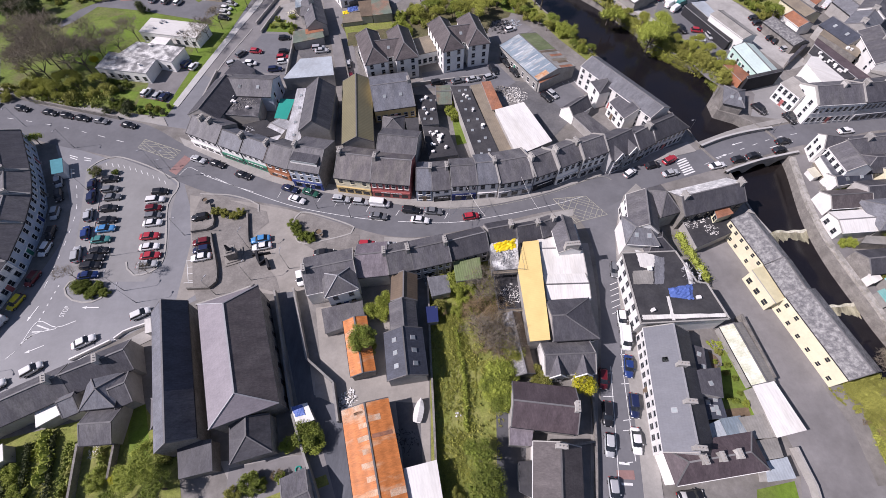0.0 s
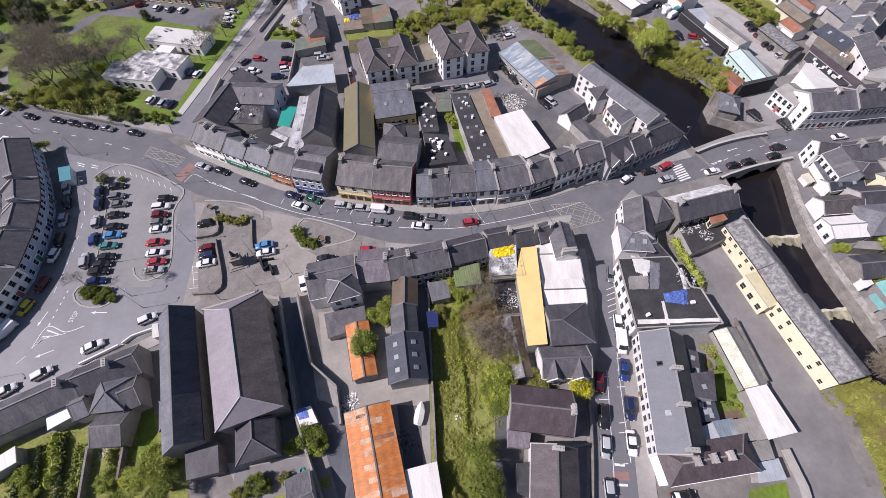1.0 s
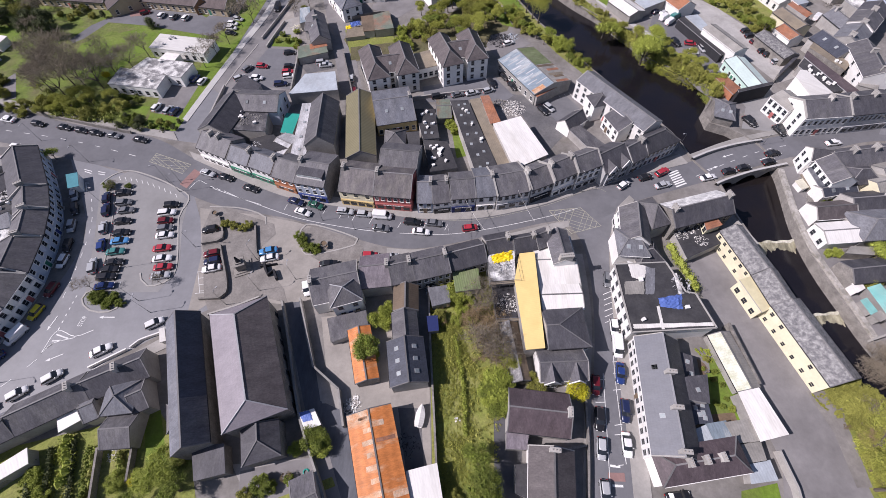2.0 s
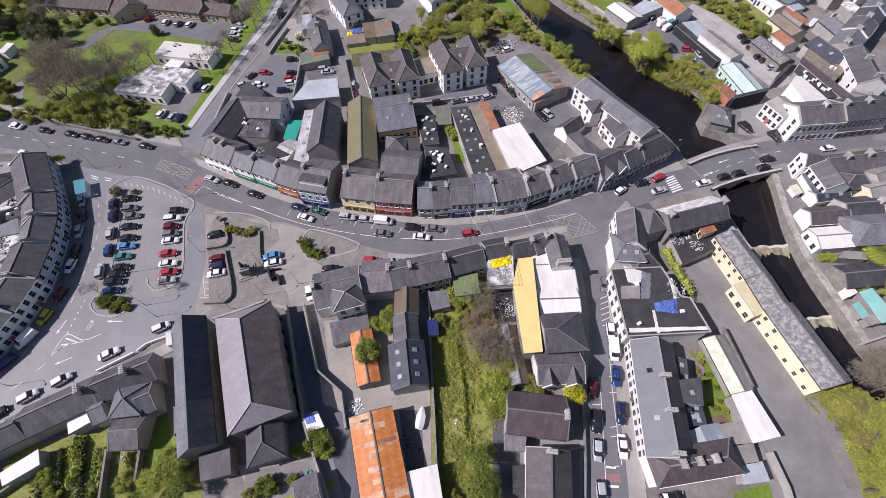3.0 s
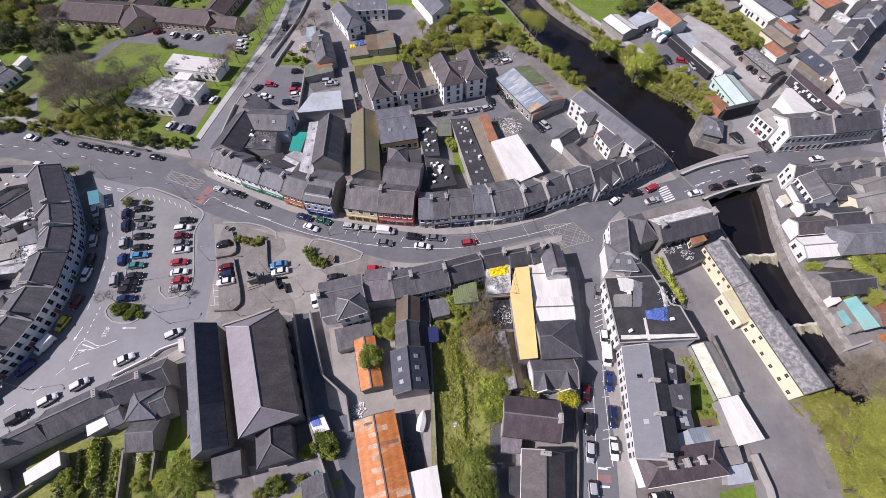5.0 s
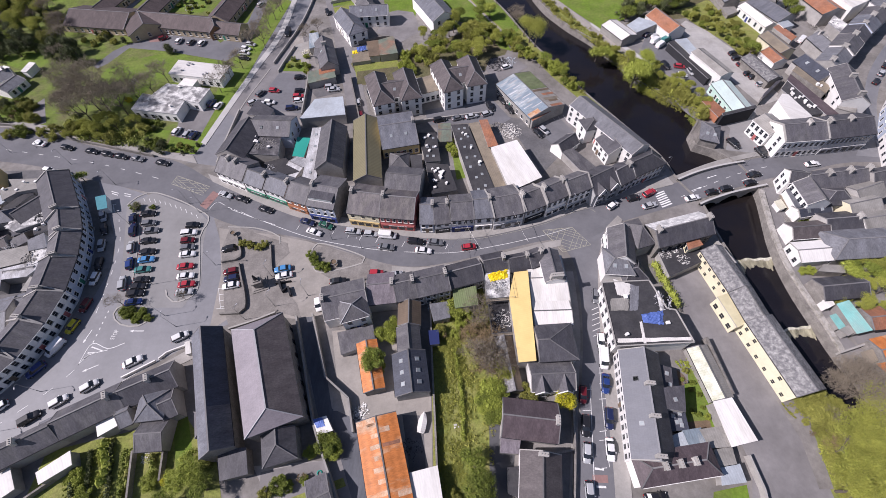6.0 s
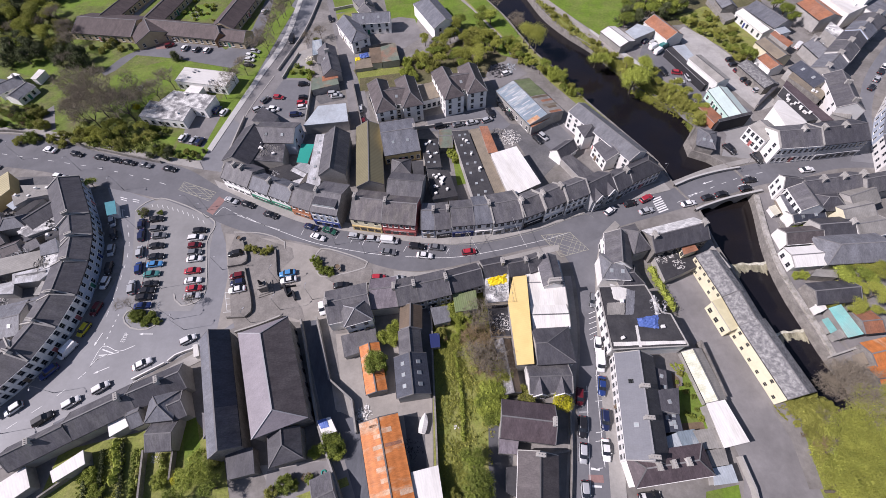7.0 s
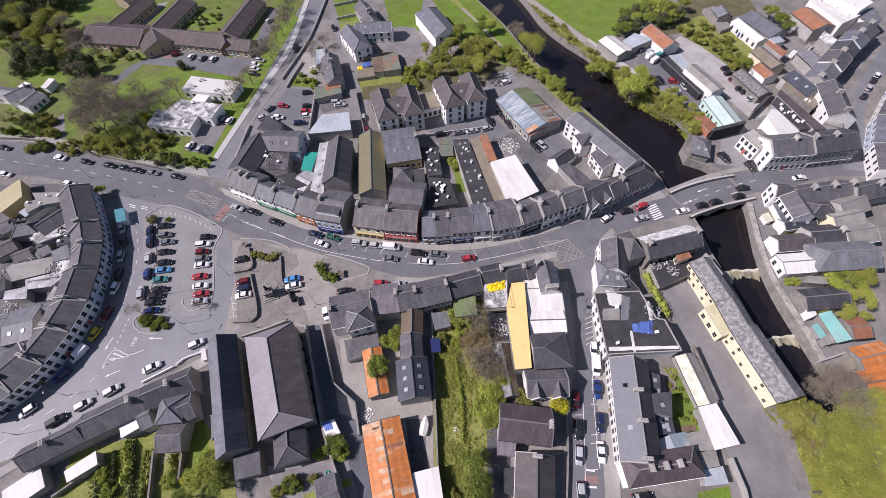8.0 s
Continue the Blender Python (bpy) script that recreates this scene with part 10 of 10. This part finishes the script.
garden_wall(((-42.9, 50.6), (-41.3, 47.3), (-40.1, 48.5), (-39.0, 46.1)), height=1.1, width=0.5, material='black', label='dark stone steps and wall by the river lane')
garden_wall(((-43.6, 49.6), (-39.6, 50.3)), height=1.0, width=0.15, material='black', label='dark iron railing at the square')
cable((2.2, 65.1), (1.3, 54.5), 6.0, 6.0, flags=1)
cable((7.8, 65.0), (2.1, 56.3), 6.0, 6.0, flags=1)
cable((5.7, 64.7), (9.7, 55.8), 6.0, 6.0, flags=1)
cable((19.0, 67.5), (21.9, 57.7), 6.0, 6.0, flags=1)

# works and clutter
tarp(((10.8, 48.7), (15.9, 50.4), (15.8, 47.5), (11.4, 46.7)), height=5.3, material='tarp_yellow', label='bright yellow rumpled sheeting over scaffolding', rough=0.22)
heap(13.4, 45.6, 2.2, 0.5, 'lead', 110, 0.4, z=5.26, label='pale boards and debris on scaffolding')
heap(14.2, 38.0, 2.4, 0.8, 'white', 80, 0.35, z=2.94)
heap(12.6, 36.1, 1.8, 0.6, 'felt', 50, 0.6, z=2.94)
heap(13.6, 40.0, 3.0, 1.5, 'felt', 90, 0.8)
heap(14.1, 36.2, 2.6, 1.2, 'white', 40, 0.6)
heap(22.1, 105.0, 3.8, 0.8, 'white_sheet', 120, 0.55, label='scattered white rubble and broken panels')
heap(18.4, 107.3, 2.5, 0.8, 'stone', 50, 0.7)
heap(-18.2, 18.0, 1.6, 0.8, 'white', 40, 0.5)
heap(81.6, 157.5, 4, 0.9, 'pale_sheet', 50, 0.9, label='scrap metal and parts in a yard')
ground_patch(((3.1, 94.6), (5.4, 95.0), (7.3, 85.3), (4.2, 84.4)), material='grass', z=0.0484)
garden_wall(((5.4, 94.5), (7.6, 84.4)), height=1.2, width=0.3, material='white', label='white garden wall')
tree(2.6, 97.0, 'bright_shrub', 3.0, 1)
tree(3.4, 95.2, 'bright_shrub', 3.0, 1)
tree(2.3, 98.8, 'bright_shrub', 3.0, 1)
heap(-52.2, 89.2, 2.5, 0.6, 'lead', 40, 0.6)
heap(-21.9, 40.5, 2.0, 0.5, 'felt', 30, 0.6)
heap(-2.6, 42.6, 1.8, 0.5, 'pale_sheet', 30, 0.6)
heap(-117.6, 60.1, 4.0, 0.7, 'felt', 60, 0.8)
heap(-132.3, 74.6, 4.0, 0.7, 'stone', 60, 0.8)
heap(-119.3, 46.7, 3.0, 0.6, 'lead', 40, 0.7)
heap(148.4, 160.3, 3.5, 0.8, 'stone', 50, 0.9)
heap(128.9, 151.6, 2.5, 0.8, 'felt', 40, 0.8)
heap(20.7, 141.3, 4.5, 0.9, 'felt', 70, 0.9, label='scrap and old parts heaped in a yard')
heap(25.3, 142.7, 3.0, 0.6, 'pale_sheet', 40, 0.7, label='scrap and old parts heaped in a yard')
thicket(((38.3, 197.0), (42.4, 192.4), (59.1, 158.2), (69.0, 146.6), (64.5, 144.3), (56.6, 155.6), (46.7, 173.6)), count=260, height=1.6, material='leaf_olive')
thicket(((66.5, 144.2), (71.0, 142.4), (89.8, 115.4), (88.0, 110.5), (79.0, 126.0), (72.5, 130.0), (69.8, 139.0)), count=420, height=2.2, material='leaf_olive')
heap(-31.2, 149.1, 3.0, 1.0, 'tan_sheet', 40, 0.8, label='pallets and building materials in a yard')
heap(-52.3, 151.1, 2.5, 0.7, 'cream_sheet', 40, 0.7, label='pale rubble on a terrace')
tarp(((-32.9, 151.3), (-29.5, 152.6), (-28.8, 149.5), (-32.4, 148.6)), height=1.7, material='tarp_blue', label='blue tarpaulin over a stack in a yard')
tarp(((-34.4, 149.3), (-32.2, 149.9), (-32.0, 147.9), (-34.0, 147.3)), height=1.5, material='tarp_yellow', label='yellow sheet over a stack in a yard')
tarp(((41.2, 46.9), (45.2, 45.3), (43.8, 41.9), (41.3, 42.6)), height=5.52, material='white_sheet', label='white sheet over a patched roof', rough=0.02, dome=0.04)
tarp(((39.4, 41.6), (43.8, 41.9), (42.9, 38.5), (38.9, 38.6)), height=5.52, material='stone_sheet', label='grey corrugated sheets patching a roof', rough=0.02, dome=0.04)
tarp(((45.0, 45.4), (46.9, 44.7), (45.1, 38.5), (43.1, 38.5)), height=5.52, material='slate_grey', label='grey roofing sheets on a patched roof', rough=0.02, dome=0.04)
tarp(((45.5, 37.6), (50.8, 38.4), (50.0, 34.9), (45.6, 35.5)), height=5.52, material='tarp_blue', label='blue tarpaulin pinned over a patched roof', rough=0.12, dome=0.3)
tarp(((44.7, 35.7), (45.3, 35.8), (45.0, 30.7), (44.3, 30.6)), height=5.52, material='white_sheet', label='pale flashing strip across a felt roof', rough=0.02, dome=0.04)
tarp(((50.5, 43.4), (51.4, 43.5), (51.2, 38.6), (50.3, 38.4)), height=5.52, material='lead', label='stained pale roofing felt on a roof', rough=0.02, dome=0.04)
tarp(((38.8, 31.8), (55.2, 32.0), (55.2, 31.2), (38.7, 30.8)), height=5.52, material='white_sheet', label='pale edge strip of a felt roof', rough=0.02, dome=0.04)
heap(51.6, 40.6, 2.4, 0.5, 'stained_sheet', 26, 0.5, label='broken boards and scrap on a roof', z=5.45)
heap(55.6, 42.4, 2.0, 1.2, 'tan_sheet', 30, 0.7, label='broken boards and scrap beside a patched roof')
tarp(((-28.0, 16.0), (-26.1, 16.5), (-25.1, 14.7), (-26.9, 14.3)), height=2.52, material='tarp_blue', label='blue sheet over a churchyard shed roof', rough=0.03, dome=0.05)
heap(-18.8, 17.2, 1.3, 0.7, 'white', 34, 0.45, label='pale broken boards in a corner')
heap(-7.1, 10.4, 2.4, 0.5, 'felt', 30, 0.5, label='old tyres and scrap in a yard')
hose_ring(-25.7, 6.1)
heap(-55.5, 96.4, 4.2, 0.12, 'stone_sheet', 80, 0.45, label='pale timbers and debris on a burnt flat roof', z=4.86, aspect=0.6, yaw=-4)
heap(-52.1, 87.8, 1.6, 0.3, 'stained_sheet', 22, 0.4, label='pale scrap on a flat roof', z=3.26)
scaffold(13.3, 46.6, 4.0, 6.6, 9.4, 5.4)
scaffold(13.5, 38.6, 3.0, 5.2, 9.0, 3.2)
heap(-115.4, 135.7, 2.0, 0.4, 'kerb', 70, 0.5, label='round rockery of pale stones in a lawn')
heap(-118, 60, 2.0, 0.5, 'stained_sheet', 30, 0.6, label='junk and old sheets in a back yard', z=2.9)
heap(-113, 71, 2.5, 0.5, 'felt', 40, 0.6, label='junk and old sheets in a back yard', z=3.5)
heap(-110, 57, 2.2, 0.5, 'stone_sheet', 40, 0.6, label='junk and old sheets in a back yard', z=3.3)
heap(-128, 70, 2.5, 0.5, 'slate', 40, 0.6, label='junk and old sheets in a back yard', z=0.1)
heap(-121, 51, 2.5, 0.5, 'stone_sheet', 40, 0.6, label='junk and old sheets in a back yard', z=0.1)
heap(-126, 58, 2.5, 0.5, 'stained_sheet', 36, 0.6, label='junk and old sheets in a back yard', z=0.1)
heap(-104, 53, 1.5, 0.5, 'lead', 24, 0.6, label='junk and old sheets in a back yard', z=0.1)
heap(57.4, 55.4, 1.6, 0.2, 'white_sheet', 30, 0.4, label='pale litter on a flat felt roof', z=2.87)
heap(61.5, 53.7, 1.6, 0.2, 'white_sheet', 30, 0.4, label='pale litter on a flat felt roof', z=2.87)
heap(60.6, 57.0, 1.6, 0.2, 'white_sheet', 24, 0.4, label='pale litter on a flat felt roof', z=2.87)
heap(-109.7, 186.6, 3.0, 0.5, 'kerb', 60, 0.6, label='pale stones and planters in a courtyard')
heap(-140.6, 196.8, 3.0, 0.5, 'stone_sheet', 60, 0.6, label='pale stones and planters in a courtyard')
heap(-141.6, 191.0, 3.0, 0.5, 'kerb', 40, 0.6, label='pale stones and planters in a courtyard')
ground_patch(((-146.3, 123.4), (-144.2, 127.2), (-137.0, 113.9), (-140.6, 112.3)), material='yard', z=0.0571, label='worn gravel path in the park')
